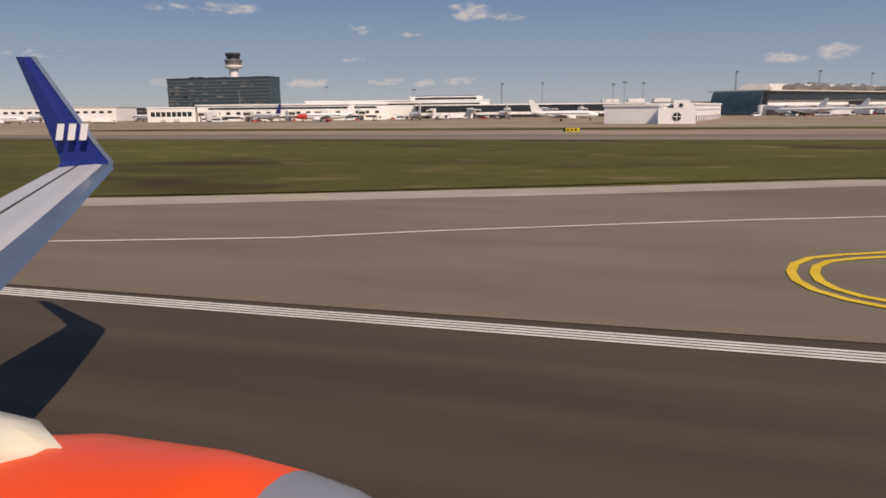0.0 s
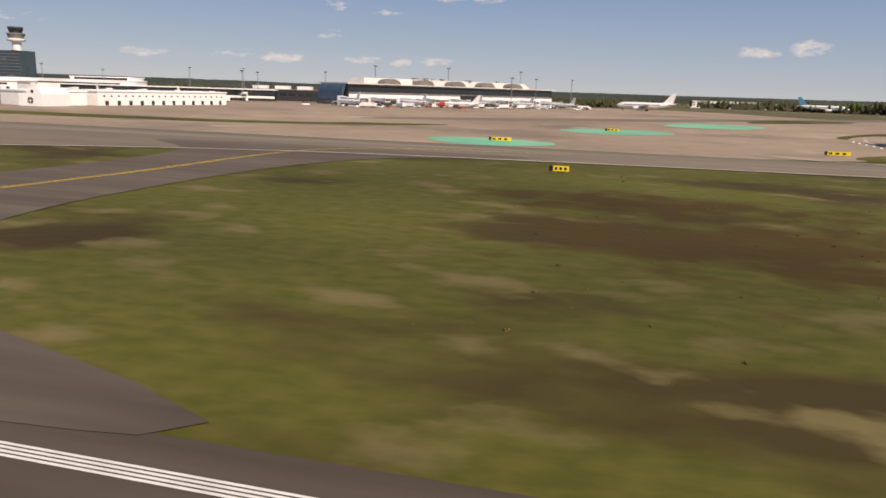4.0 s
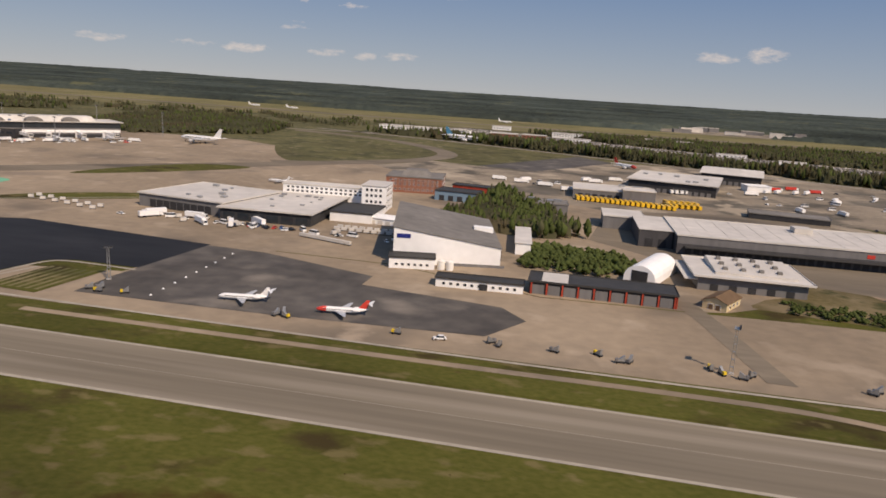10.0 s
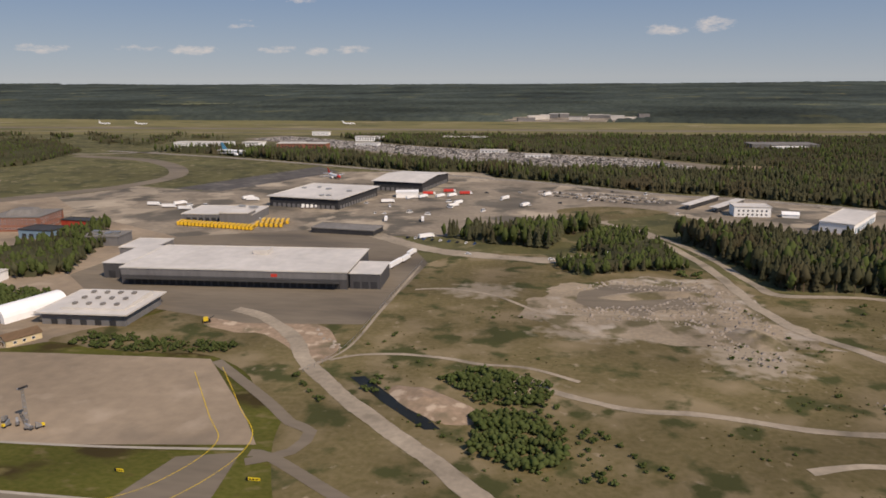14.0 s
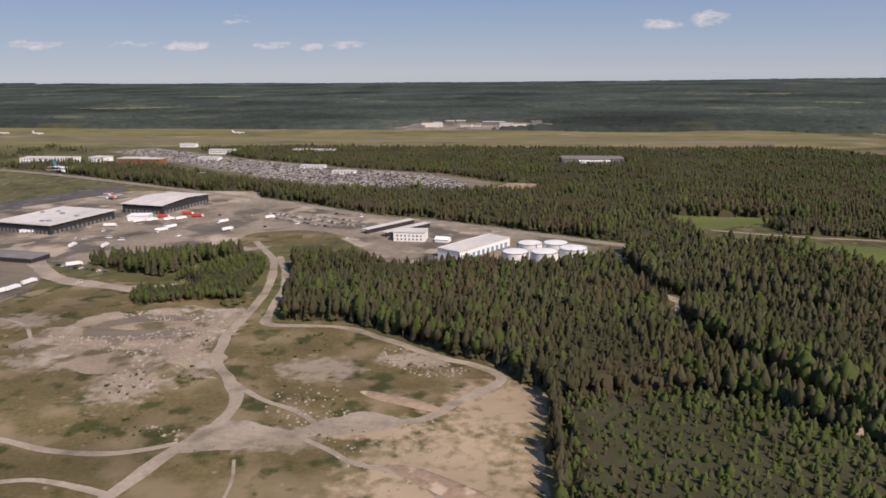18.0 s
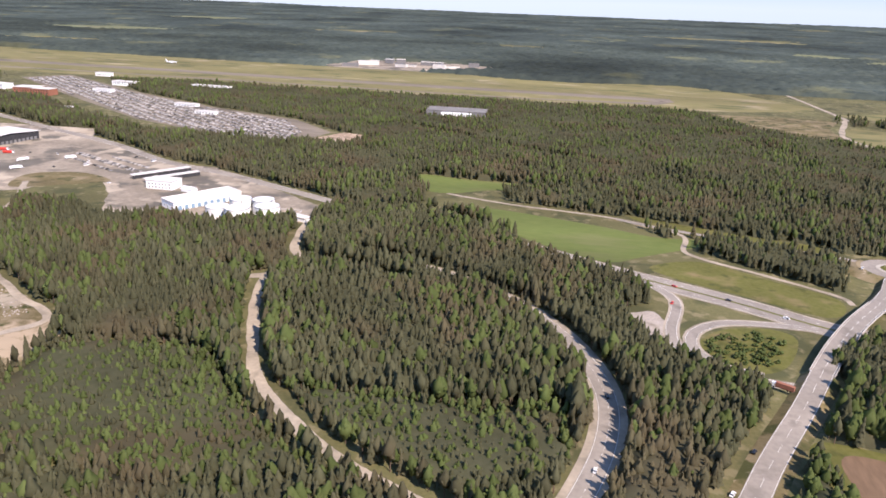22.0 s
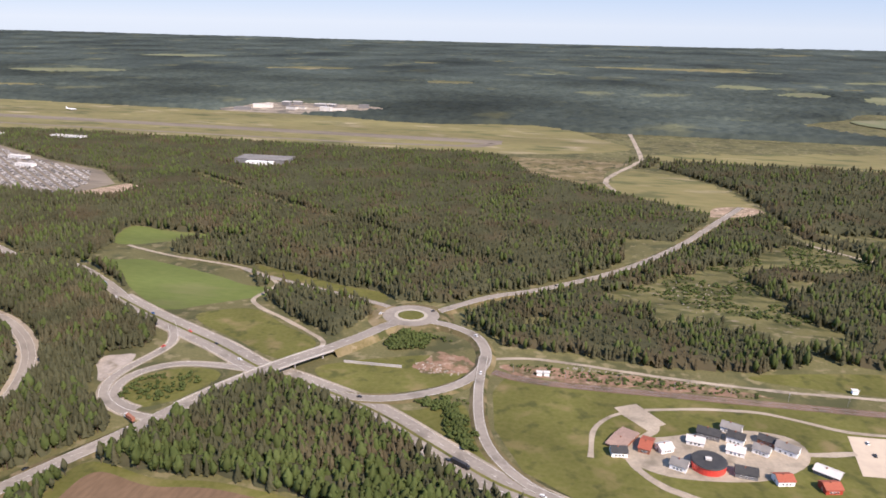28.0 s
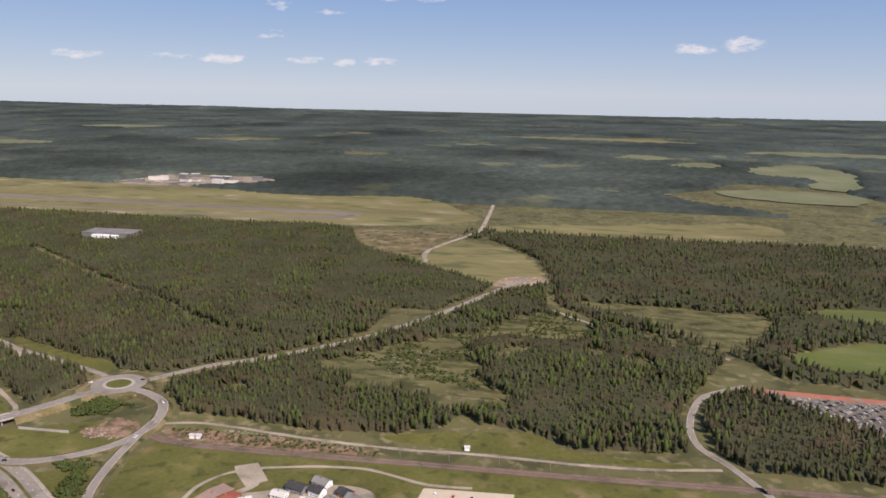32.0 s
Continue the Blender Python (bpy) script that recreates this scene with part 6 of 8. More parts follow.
a = block("site_hut", "small white hut beside the depot", "hut", 1312, 704, 14, 10, 5, -10, M_WHITE, M_WHITE, "gable", 3)
for x, y, n in ((1228, 738, 72), (1252, 726, 66)):
    sh = thing("bus_shelter", x, y, 0, -34, "long open shelter with a pale roof", "shelter", "open shelters")
    part("roof", Geo().box(0, 0, 4.6, 9, n, 5.1), M_LIGHTROOF, sh)
    for k in range(7):
        part("post", Geo().box(4.2, 2 + k * (n - 4) / 6, 0, 4.8, 2.6 + k * (n - 4) / 6, 4.6), M_STEEL, sh)
    part("back_wall", Geo().box(7.5, 0, 0, 7.9, n, 4.6), M_DARKWALL, sh)
for k, (x, y, r, hh) in enumerate(((1396, 626, 11.5, 12), (1421, 617, 12, 15), (1446, 630, 12, 15.5), (1408, 652, 11, 14), (1431, 655, 11, 14))):
    tk = thing("fuel_tank", x, y, 0, k * 40, "large white cylindrical fuel tank", "tank", "fuel tanks")
    part("shell", Geo().cyl(0, 0, 0, hh, r, n=40), M_TANK, tk, smooth=False)
    part("roof", Geo().cyl(0, 0, hh, hh + 1.1, r, .6, n=40), M_TANK, tk)
    part("rim", Geo().cyl(0, 0, hh - .4, hh + .05, r + .2, n=40), M_STEEL, tk)
    part("stair", Geo().loft([[((r + .2 + s) * math.cos(a * .12), (r + .2 + s) * math.sin(a * .12), hh * a / 12 + q) for s, q in ((0, 0), (.9, 0), (.9, .3), (0, .3))] for a in range(13)]), M_STEEL, tk)
    part("ladder_cage", Geo().box(-r - .7, -.4, 0, -r - .05, .4, hh + 1), M_STEEL, tk)
wl = thing("retaining_wall", 1388, 606, 0, 0, "low concrete wall round the fuel tanks", "wall")
for a0, b0, a1, b1 in ((0, 0, 78, .6), (0, 0, .6, 64), (77.4, 0, 78, 64), (0, 63.4, 78, 64)):
    part("wall_section", Geo().box(a0, b0, 0, a1, b1, 1.4), M_BRIDGE, wl)
a = block("pump_house", "low white pump house by the tanks", "hut", 1466, 640, 18, 9, 4, -20, M_WHITE, M_LIGHTROOF)
# far buildings
a = block("data_hall", "white and pale blue hall in the woods", "hall", 1447, 1352, 112, 50, 9, 2, M_GREYWALL, M_GREYROOF)
b = block("hall_porch", "low white front of a hall in the woods", "hall", 1478, 1340, 56, 12, 6, 2, M_WHITE, M_WHITE)
for k in range(12):
    x, y = 1000 + (k * 61) % 400, 2190 + (k * 97) % 200
    block("quarry_shed", "white shed in the pale quarry", "shed", x, y, random.uniform(25, 70), random.uniform(12, 24), random.uniform(6, 14), random.uniform(-15, 15), M_LIGHTROOF if k % 2 else M_GREYWALL, M_LIGHTROOF if k % 3 else M_GREYROOF, group="quarry sheds")
for x, y, w, d2, hh, wa in ((400, 1290, 110, 30, 11, M_WHITE), (520, 1330, 36, 26, 9, M_WHITE), (600, 1300, 50, 30, 10, M_BRICK), (660, 1280, 40, 24, 12, M_BRICK), (730, 1370, 46, 14, 6, M_WHITE), (880, 1500, 90, 22, 8, M_WHITE), (700, 1480, 60, 18, 9, M_WHITE), (820, 1130, 34, 12, 6, M_WHITE), (560, 1620, 40, 14, 8, M_WHITE), (980, 1260, 46, 12, 5, M_WHITE), (1060, 1190, 40, 12, 5, M_WHITE)):
    b = block("far_office", "distant pale flat-roofed office building", "office", x, y, w, d2, hh, random.uniform(-8, 8), wa, M_LIGHTROOF)
    facade(b, "s", w, d2, max(4, int(w / 6)), 3, 1.5, hh * .35, framed=False)
    if hh > 8:
        facade(b, "s", w, d2, max(4, int(w / 6)), 3, 1.5, hh * .7, framed=False)

# ---- terminals ----
pr = block("pier_terminal", "long curved-roof glass terminal pier with pale roof", "terminal", 74, 596, 250, 46, 18, 52.8, M_GREYWALL, M_LIGHTROOF, over=3)
for z, hh, ma in ((.5, 4, M_DARKWALL), (6.2, 3.2, M_WHITE), (11.5, 5, M_GLASS)):
    part("facade_band", Geo().box(0, -.3, z, 250, .02, z + hh), ma, pr)
facade(pr, "s", 250, 46, 32, 4, 2.2, 6.6, "window", M_GLASS, 2, False)
part("upper_hall", Geo().prism([(20, 8, 18.4), (226, 8, 18.4), (226, 40, 18.4), (20, 40, 18.4)], [(24, 14, 24), (222, 14, 24), (222, 34, 24), (24, 34, 24)]), M_LIGHTROOF, pr)
for k in range(5):
    part("roof_vault", Geo().loft([[(44 + k * 38 + 9 * math.cos(a * math.pi / 8), y, 18.5 + 5 * math.sin(a * math.pi / 8)) for a in range(9)] for y in (-2, 10)]), M_GREYROOF, pr)
part("end_vault", Geo().loft([[(-1 - 6 * math.cos(a * math.pi / 24), y, 19 * math.sin(a * math.pi / 24)) for a in range(13)] for y in (2, 44)]), M_HOTEL, pr, "dark glass end")
roof_boxes(pr, 215, 30, 24, 10, 2)
cr = block("fire_station", "white station building with round window", "building", 0, 326, 34, 26, 7.5, 74, M_WHITE, M_WHITE)
sq = thing("chapel_front", -2, 322, 0, 0, "white stepped front with a round dark window", "building")
part("wall", Geo().prism([(0, 0, 0), (15, 0, 0), (15, 20, 0), (0, 20, 0)], [(0, 0, 6.6), (15, 0, 6.6), (15, 20, 6.6), (0, 20, 6.6)]), M_WHITE, sq)
part("gable", Geo().prism([(6, 0, 6.6), (15, 0, 6.6), (15, 20, 6.6), (6, 20, 6.6)], [(6, 0, 9.8), (12, 0, 9.8), (12, 20, 9.8), (6, 20, 9.8)]), M_WHITE, sq)
wn = part("round_window", Geo().prism([(7.5 + 1.8 * math.cos(k * .3927), -.2, 3 + 1.8 * math.sin(k * .3927)) for k in range(16)], [(7.5 + 1.8 * math.cos(k * .3927), .1, 3 + 1.8 * math.sin(k * .3927)) for k in range(16)]), M_GLASS, sq)
part("mullion", Geo().box(7.35, -.3, 1.2, 7.65, -.21, 4.8).box(5.7, -.3, 2.85, 9.3, -.21, 3.15), M_WHITE, wn)
part("small_window", Geo().prism([(9 + .8 * math.cos(k * .3927), -.2, 7.7 + .8 * math.sin(k * .3927)) for k in range(16)], [(9 + .8 * math.cos(k * .3927), .1, 7.7 + .8 * math.sin(k * .3927)) for k in range(16)]), M_GLASS, sq)
st = block("station_wing", "long low white building with arched openings", "building", 14, 362, 108, 22, 8, 80, M_WHITE, M_WHITE)
facade(st, "s", 108, 22, 12, 2.4, 2.6, .2, "gate", M_DARKWALL, 2, False)
facade(st, "s", 108, 22, 20, 1.1, 1, 5, "window", M_GLASS, 2, False)
tm = block("main_terminal", "white stepped airport terminal with long window bands", "terminal", -330, 470, 140, 50, 11.5, 22, M_WHITE, M_WHITE, over=1)
for z in (2, 8.6):
    part("window_band", Geo().box(8, -.25, z, 132, .05, z + 1.4), M_GLASS, tm)
facade(tm, "s", 140, 50, 18, 3, 2.0, 4.8, "window", M_GLASS, 4, False)
up = block("terminal_upper_hall", "white upper hall of the terminal", "terminal", -280, 545, 150, 40, 14, 14, M_WHITE, M_WHITE)
part("window_band", Geo().box(8, -.25, 11, 142, .05, 12.2), M_GLASS, up)
nose = block("gate_hall", "rounded glass head of the terminal", "terminal", -362, 455, 34, 40, 10, 22, M_WHITE, M_WHITE)
facade(nose, "s", 34, 40, 8, 3, 3.4, 4, "window", M_GLASS, 2, False)
bx = block("terminal_tower_box", "white plant house on the terminal roof", "terminal", -205, 590, 60, 24, 17, 10, M_WHITE, M_WHITE)
part("window_band", Geo().box(4, -.25, 14.4, 56, .05, 18.4), M_GLASS, bx)
cn = block("link_pier", "long low pier with dark glass and a pale roof", "terminal", -190, 560, 190, 16, 10, 20, M_GLASS, M_WHITE, over=1)
facade(cn, "s", 190, 16, 22, 4, 2, 6, "window", M_GLASS, 2, False)
part("base_band", Geo().box(0, -.3, 2.5, 190, .03, 4.5), M_WHITE, cn)
lk = block("dark_pier", "long dark terminal pier", "terminal", -60, 650, 230, 20, 10.5, 12, M_DARKWALL, M_GREYROOF)
facade(lk, "s", 230, 20, 26, 6, 2.4, 5, "window", M_GLASS, 2, False)
for k in range(3):
    part("plant_house", Geo().box(10 + k * 22, 4, 10.95, 24 + k * 22, 12, 14.5), M_WHITE, lk)
dk = block("dark_garage", "long dark parking house behind the terminal", "garage", -800, 700, 340, 60, 12, 10, M_DARKWALL, M_DARKROOF)
facade(dk, "s", 340, 60, 40, 6, 1.6, 8, "window", M_GREYWALL, 2, False)
wt = block("west_terminal", "pale low terminal building", "terminal", -640, 500, 180, 40, 12, 14, M_WHITE, M_LIGHTROOF)
facade(wt, "s", 180, 40, 24, 4, 2, 7, "window", M_GLASS, 2, False)
ht = block("hotel", "broad dark glass hotel of ten storeys", "hotel", -588, 780, 141, 26, 47, 0, M_HOTEL, M_DARKROOF)
for k in range(11):
    part("floor_band", Geo().box(-.2, -.35, 3.6 + k * 4, 141.2, .02, 4.3 + k * 4), M_GREYWALL, ht)
for k in range(44):
    u = random.choice(range(33))
    part("lit_blind", Geo().box(2 + u * 4, -.2, 4.5 + (k % 10) * 4, 5 + u * 4 + 3 * (k % 3), .03, 6 + (k % 10) * 4), M_GREYROOF, ht, "pale drawn blind")
roof_boxes(ht, 141, 26, 47.4, 9, 2.5, M_DARKROOF)
ct = thing("control_tower", -572, 905, 0, 0, "white control tower with a dark ringed cab", "tower")
ring_t = lambda r, z: [(.84 * r * math.cos(k * .2618), .84 * r * math.sin(k * .2618), z) for k in range(24)]
part("shaft", Geo().loft([ring_t(8, 0), ring_t(7, 55), ring_t(7.6, 66)]), M_WHITE, ct)
part("gallery", Geo().loft([ring_t(13, 66), ring_t(14.5, 68), ring_t(14.5, 70)]), M_WHITE, ct)
part("lower_cab", Geo().loft([ring_t(12, 70), ring_t(14, 76)]), M_GREYROOF, ct)
part("ring", Geo().loft([ring_t(14.8, 76), ring_t(14.8, 77.5)]), M_STEEL, ct)
part("upper_cab", Geo().loft([ring_t(9.5, 77.5), ring_t(12, 84)]), M_GLASS, ct)
part("cab_roof", Geo().loft([ring_t(12.6, 84), ring_t(11.5, 86.5)]), M_DARKROOF, ct)


# ---- aircraft ----
def airliner(label, length=37.0, fin=None, belly=None, group="", t_tail=False):
    """A parked airliner with its nose to +x and its wheels on the ground, round its middle."""
    fin, belly = fin or M_PLANE, belly or M_PLANE
    k = length / 37.0
    t = thing("airliner", 0, 0, 0, 0, label, "aircraft", group)
    zc, r = 3.6 * k, 1.95 * k

    def hoop(x, rad, dz=0.0, n=16):
        return [(x * k, rad * k * math.cos(6.28319 * i / n), zc + dz * k + rad * k * math.sin(6.28319 * i / n)) for i in range(n)]

    prof = [(18.5, .05, -.5), (17.9, .75, -.4), (16.5, 1.35, -.25), (14, 1.85, -.05), (11, 1.95, 0), (-7, 1.95, 0), (-12, 1.5, .4), (-16, .8, .95), (-18.5, .15, 1.3)]
    f = Geo().loft([hoop(*q) for q in prof])
    part("fuselage", f, M_PLANE, t, smooth=True)
    if belly is not M_PLANE:
        part("painted_nose", Geo().loft([hoop(x, q + .03, dz) for x, q, dz in prof[:5]]), belly, t, "red painted nose", smooth=True)
    for s in (-1, 1):
        part("wing", Geo().prism([(x * k, s * y * k, (z - .16) * k) for x, y, z in ((5, 1.5, 2.7), (-3.5, 16.6, 3.9), (-5.2, 16.6, 3.9), (-3.2, 5, 3), (-2.8, 1.5, 2.7))], [(x * k, s * y * k, (z + .16) * k) for x, y, z in ((5, 1.5, 2.7), (-3.5, 16.6, 3.9), (-5.2, 16.6, 3.9), (-3.2, 5, 3), (-2.8, 1.5, 2.7))]), M_WING, t)
        if not t_tail:
            part("engine", Geo().loft([[(x * k, (s * 5 + q * math.cos(.5236 * i)) * k, (1.9 + q * math.sin(.5236 * i)) * k) for i in range(12)] for x, q in ((6.6, .95), (6.2, 1.1), (3.4, 1.1), (1.6, .7))]), M_PLANE, t, smooth=True)
        else:
            part("engine", Geo().loft([[(x * k, (s * 2.9 + q * math.cos(.5236 * i)) * k, (4.4 + q * math.sin(.5236 * i)) * k) for i in range(12)] for x, q in ((-8, .8), (-8.6, .95), (-11.5, .95), (-13, .6))]), M_PLANE, t, smooth=True)
        zt = 9.4 if t_tail else 4.8
        xt = -3.4 if t_tail else 0
        part("tailplane", Geo().prism([((x + xt) * k, s * y * k, (zt - .1) * k) for x, y in ((-14.6, .1), (-17.6, 6.4), (-18.8, 6.4), (-17.8, .1))], [((x + xt) * k, s * y * k, (zt + .1) * k) for x, y in ((-14.6, .1), (-17.6, 6.4), (-18.8, 6.4), (-17.8, .1))]), M_PLANE, t)
        part("main_gear", Geo().cyl(-1.5 * k, s * 2.8 * k, 0, 1.1 * k, .5 * k, n=8), M_TYRE, t)
    for s in (-1, 1):
        g = Geo()
        for i in range(1):
            g.box(-10 * k, s * 1.97 * k - .02, (3.9) * k, 13.4 * k, s * 1.97 * k + .02, 4.25 * k)
        part("window_band", g, M_GLASS, t)
    part("cockpit_window", Geo().prism([(17.1 * k, -.75 * k, 3.75 * k), (17.1 * k, .75 * k, 3.75 * k), (16.2 * k, .95 * k, 4.5 * k), (16.2 * k, -.95 * k, 4.5 * k)], [(17.3 * k, -.7 * k, 3.85 * k), (17.3 * k, .7 * k, 3.85 * k), (16.4 * k, .9 * k, 4.62 * k), (16.4 * k, -.9 * k, 4.62 * k)]), M_GLASS, t)
    part("fin", Geo().prism([(x * k, -.16 * k, z * k) for x, z in ((-11.2, 5.2), (-17, 11.6), (-19.4, 11.6), (-17.6, 4.8))], [(x * k, .16 * k, z * k) for x, z in ((-11.2, 5.2), (-17, 11.6), (-19.4, 11.6), (-17.6, 4.8))]), fin, t)
    part("nose_gear", Geo().cyl(14.2 * k, 0, 0, 2 * k, .3 * k, n=8), M_TYRE, t)
    return t


def put_thing(t, x, y, rz, z=0.1):
    return at(t, x, y, z, rz)


wb = airliner("long white wide-body airliner parked on the apron", 60)
put_thing(wb, 322, 812, 170)
put_thing(airliner("large white freighter with a pale blue tail", 68, M_TEAL), 576, 1178, -22)
put_thing(airliner("white airliner with a red nose on the far apron", 38, M_RED, M_RED), 824, 922, -48)
plain = put_thing(airliner("white airliner at a terminal gate", 37, group="airliners at the gates"), -160, 470, 120)
dark = put_thing(airliner("white airliner with a dark blue tail at a gate", 37, M_BLUE, group="airliners at the gates"), -262, 452, 150)
redn = put_thing(airliner("white airliner with a bright red nose", 37, M_PLANE, M_RED, group="airliners at the gates"), -205, 425, 200)
for x, y, rz in ((-110, 520, 110), (-60, 560, 100), (-400, 500, 160), (-420, 380, 20), (90, 556, 140), (128, 612, 140), (166, 660, 140), (205, 712, 140), (240, 755, 140)):
    copy_thing(plain, placed(x, y, .1, rz))
copy_thing(dark, placed(-480, 470, .1, 150))
copy_thing(redn, placed(170, 600, .1, 175))
put_thing(airliner("grey-white airliner taxiing past the station", 37, M_PLANE), -52, 405, 5)
b1 = put_thing(airliner("small white business jet with a high tail", 19, t_tail=True), 664, 251, 190)
put_thing(airliner("small white and red business jet", 19, M_RED, M_RED, t_tail=True), 703, 250, 190)
copy_thing(b1, placed(541, 552, .1, 175))
for x, y in ((540, 2000), (-60, 1960), (-180, 1970)):
    copy_thing(plain, placed(x, y, .3, 0))


# ---- vehicles ----
def vehicle(name, label, l, w, h, paint, cab=(.15, .75), group="", wheels=True):
    t = thing(name, 0, 0, 0, 0, label, name.split("_")[-1], group)
    hood = h * .55
    part("body", Geo().prism([(-l / 2, -w / 2, .3), (l / 2, -w / 2, .3), (l / 2, w / 2, .3), (-l / 2, w / 2, .3)], [(-l / 2 + .1, -w / 2 + .05, hood), (l / 2 - .15, -w / 2 + .05, hood), (l / 2 - .15, w / 2 - .05, hood), (-l / 2 + .1, w / 2 - .05, hood)]), paint, t)
    a, b = -l / 2 + l * cab[0], -l / 2 + l * cab[1]
    part("cabin_glass", Geo().prism([(a, -w / 2 + .08, hood + .01), (b, -w / 2 + .08, hood + .01), (b, w / 2 - .08, hood + .01), (a, w / 2 - .08, hood + .01)], [(a + .35, -w / 2 + .2, h - .08), (b - .6, -w / 2 + .2, h - .08), (b - .6, w / 2 - .2, h - .08), (a + .35, w / 2 - .2, h - .08)]), M_GLASS, t)
    part("roof", Geo().box(a + .35, -w / 2 + .2, h - .07, b - .6, w / 2 - .2, h), paint, t)
    for x in (-l * .32, l * .32):
        for s in (-1, 1):
            part("wheel", Geo().prism([(x + .33 * math.cos(k * .785), s * w / 2 - .1, .33 + .33 * math.sin(k * .785)) for k in range(8)], [(x + .33 * math.cos(k * .785), s * w / 2 + .1, .33 + .33 * math.sin(k * .785)) for k in range(8)]), M_TYRE, t)
    return t


def lorry(name, label, l, paint, cabpaint, group=""):
    t = thing(name, 0, 0, 0, 0, label, "truck", group)
    part("cargo_box", Geo().box(-l / 2, -1.25, 1, l / 2 - 2.6, 1.25, 3.7), paint, t)
    part("cab", Geo().prism([(l / 2 - 2.4, -1.2, .5), (l / 2, -1.2, .5), (l / 2, 1.2, .5), (l / 2 - 2.4, 1.2, .5)], [(l / 2 - 2.4, -1.15, 3), (l / 2 - .5, -1.15, 3), (l / 2 - .5, 1.15, 3), (l / 2 - 2.4, 1.15, 3)]), cabpaint, t)
    part("windscreen", Geo().prism([(l / 2 - .12, -1, 1.6), (l / 2 - .12, 1, 1.6), (l / 2 - .4, 1, 2.7), (l / 2 - .4, -1, 2.7)], [(l / 2 - .02, -1, 1.65), (l / 2 - .02, 1, 1.65), (l / 2 - .32, 1, 2.75), (l / 2 - .32, -1, 2.75)]), M_GLASS, t)
    part("chassis", Geo().box(-l / 2, -1, .6, l / 2 - 2.4, 1, 1), M_DARKWALL, t)
    for x in (-l * .36, -l * .24, l * .36):
        for s in (-1, 1):
            part("wheel", Geo().prism([(x + .5 * math.cos(k * .785), s * 1.1 - .15, .5 + .5 * math.sin(k * .785)) for k in range(8)], [(x + .5 * math.cos(k * .785), s * 1.1 + .15, .5 + .5 * math.sin(k * .785)) for k in range(8)]), M_TYRE, t)
    return t


def coach(label, paint, group, l=12.0):
    t = thing("bus", 0, 0, 0, 0, label, "bus", group)
    part("body", Geo().box(-l / 2, -1.25, .4, l / 2, 1.25, 3.1), paint, t)
    part("roof", Geo().box(-l / 2 + .2, -1.15, 3.1, l / 2 - .2, 1.15, 3.3), paint, t)
    for s in (-1, 1):
        part("window_band", Geo().box(-l / 2 + .5, s * 1.26 - .03, 1.5, l / 2 - .5, s * 1.26 + .03, 2.6), M_GLASS, t)
    part("windscreen", Geo().box(l / 2 - .02, -1.1, 1.2, l / 2 + .05, 1.1, 2.8), M_GLASS, t)
    for x in (-l * .3, l * .3):
        for s in (-1, 1):
            part("wheel", Geo().prism([(x + .5 * math.cos(k * .785), s * 1.1 - .17, .5 + .5 * math.sin(k * .785)) for k in range(8)], [(x + .5 * math.cos(k * .785), s * 1.1 + .17, .5 + .5 * math.sin(k * .785)) for k in range(8)]), M_TYRE, t)
    return t


M_CARBLACK = mat("black_car_paint", (.02, .02, .022), rough=.25, spec=.5)
M_CARBLUE = mat("blue_car_paint", (.05, .12, .3), rough=.25, spec=.5)
white_car = put_thing(vehicle("car", "white estate car on the tarmac", 4.6, 1.8, 1.5, M_PLANE), 742, 237, 200, .2)
dark_car = put_thing(vehicle("car", "black car on the road", 4.5, 1.8, 1.45, M_CARBLACK, group="cars on the roads"), 1837, 335, 62, .3)
red_car = put_thing(vehicle("car", "red car on the road", 4.4, 1.8, 1.45, M_RED, group="cars on the roads"), 1816, 524, 250, .4)
blue_car = put_thing(vehicle("car", "blue car on the road", 4.5, 1.8, 1.45, M_CARBLUE, group="cars on the roads"), 1953, 487, -25, .4)
truck = put_thing(lorry("lorry", "white box lorry on the road", 11, M_WHITE, M_PLANE), 1150, 533, 10, .35)
put_thing(lorry("lorry", "dark red lorry at the ramp", 13, M_BRICK, M_PLANE), 1866, 404, 150, 2)
put_thing(lorry("lorry", "dark lorry on the motorway", 15, M_DARKWALL, M_CARBLACK), 2113, 408, -28, .35)
put_thing(coach("pale blue and white coach on the motorway", M_BLUEWALL, ""), 1660, 652, -35, .3)
for x, y, rz, src, z in ((1820, 297, 62, white_car, .3), (1859, 541, -25, dark_car, .4), (1821, 560, -28, red_car, .4), (2017, 480, 5, dark_car, .3), (2103, 412, -32, dark_car, .4), (1762, 590, -28, blue_car, .4), (1700, 619, -30, white_car, .4),
                         (1780, 567, 150, dark_car, .4), (1895, 517, 152, white_car, .4), (2060, 440, 148, dark_car, .4), (2170, 388, 150, white_car, .4), (2197, 365, -28, dark_car, .4), (2104, 540, 270, white_car, 2.5), (2087, 612, 140, white_car, 3.5), (1985, 640, 60, white_car, 3.9),
                         (1765, 372, 95, dark_car, .3), (1758, 300, 80, white_car, .3), (1150, 540, 10, dark_car, .3), (2034, 660, 40, dark_car, 3.8), (2150, 778, 45, dark_car, .5), (1045, 528, 10, white_car, .3), (1105, 519, 5, white_car, .3), (758, 376, 80, white_car, .2), (763, 368, 80, dark_car, .2)):
    copy_thing(src, placed(x, y, z, rz))
for k in range(14):
    copy_thing((white_car, dark_car, red_car, blue_car)[k % 4], placed(582 + k * 3.4, 379 + (k % 3) * 2.2, .15, 90 + 5 * (k % 3)))
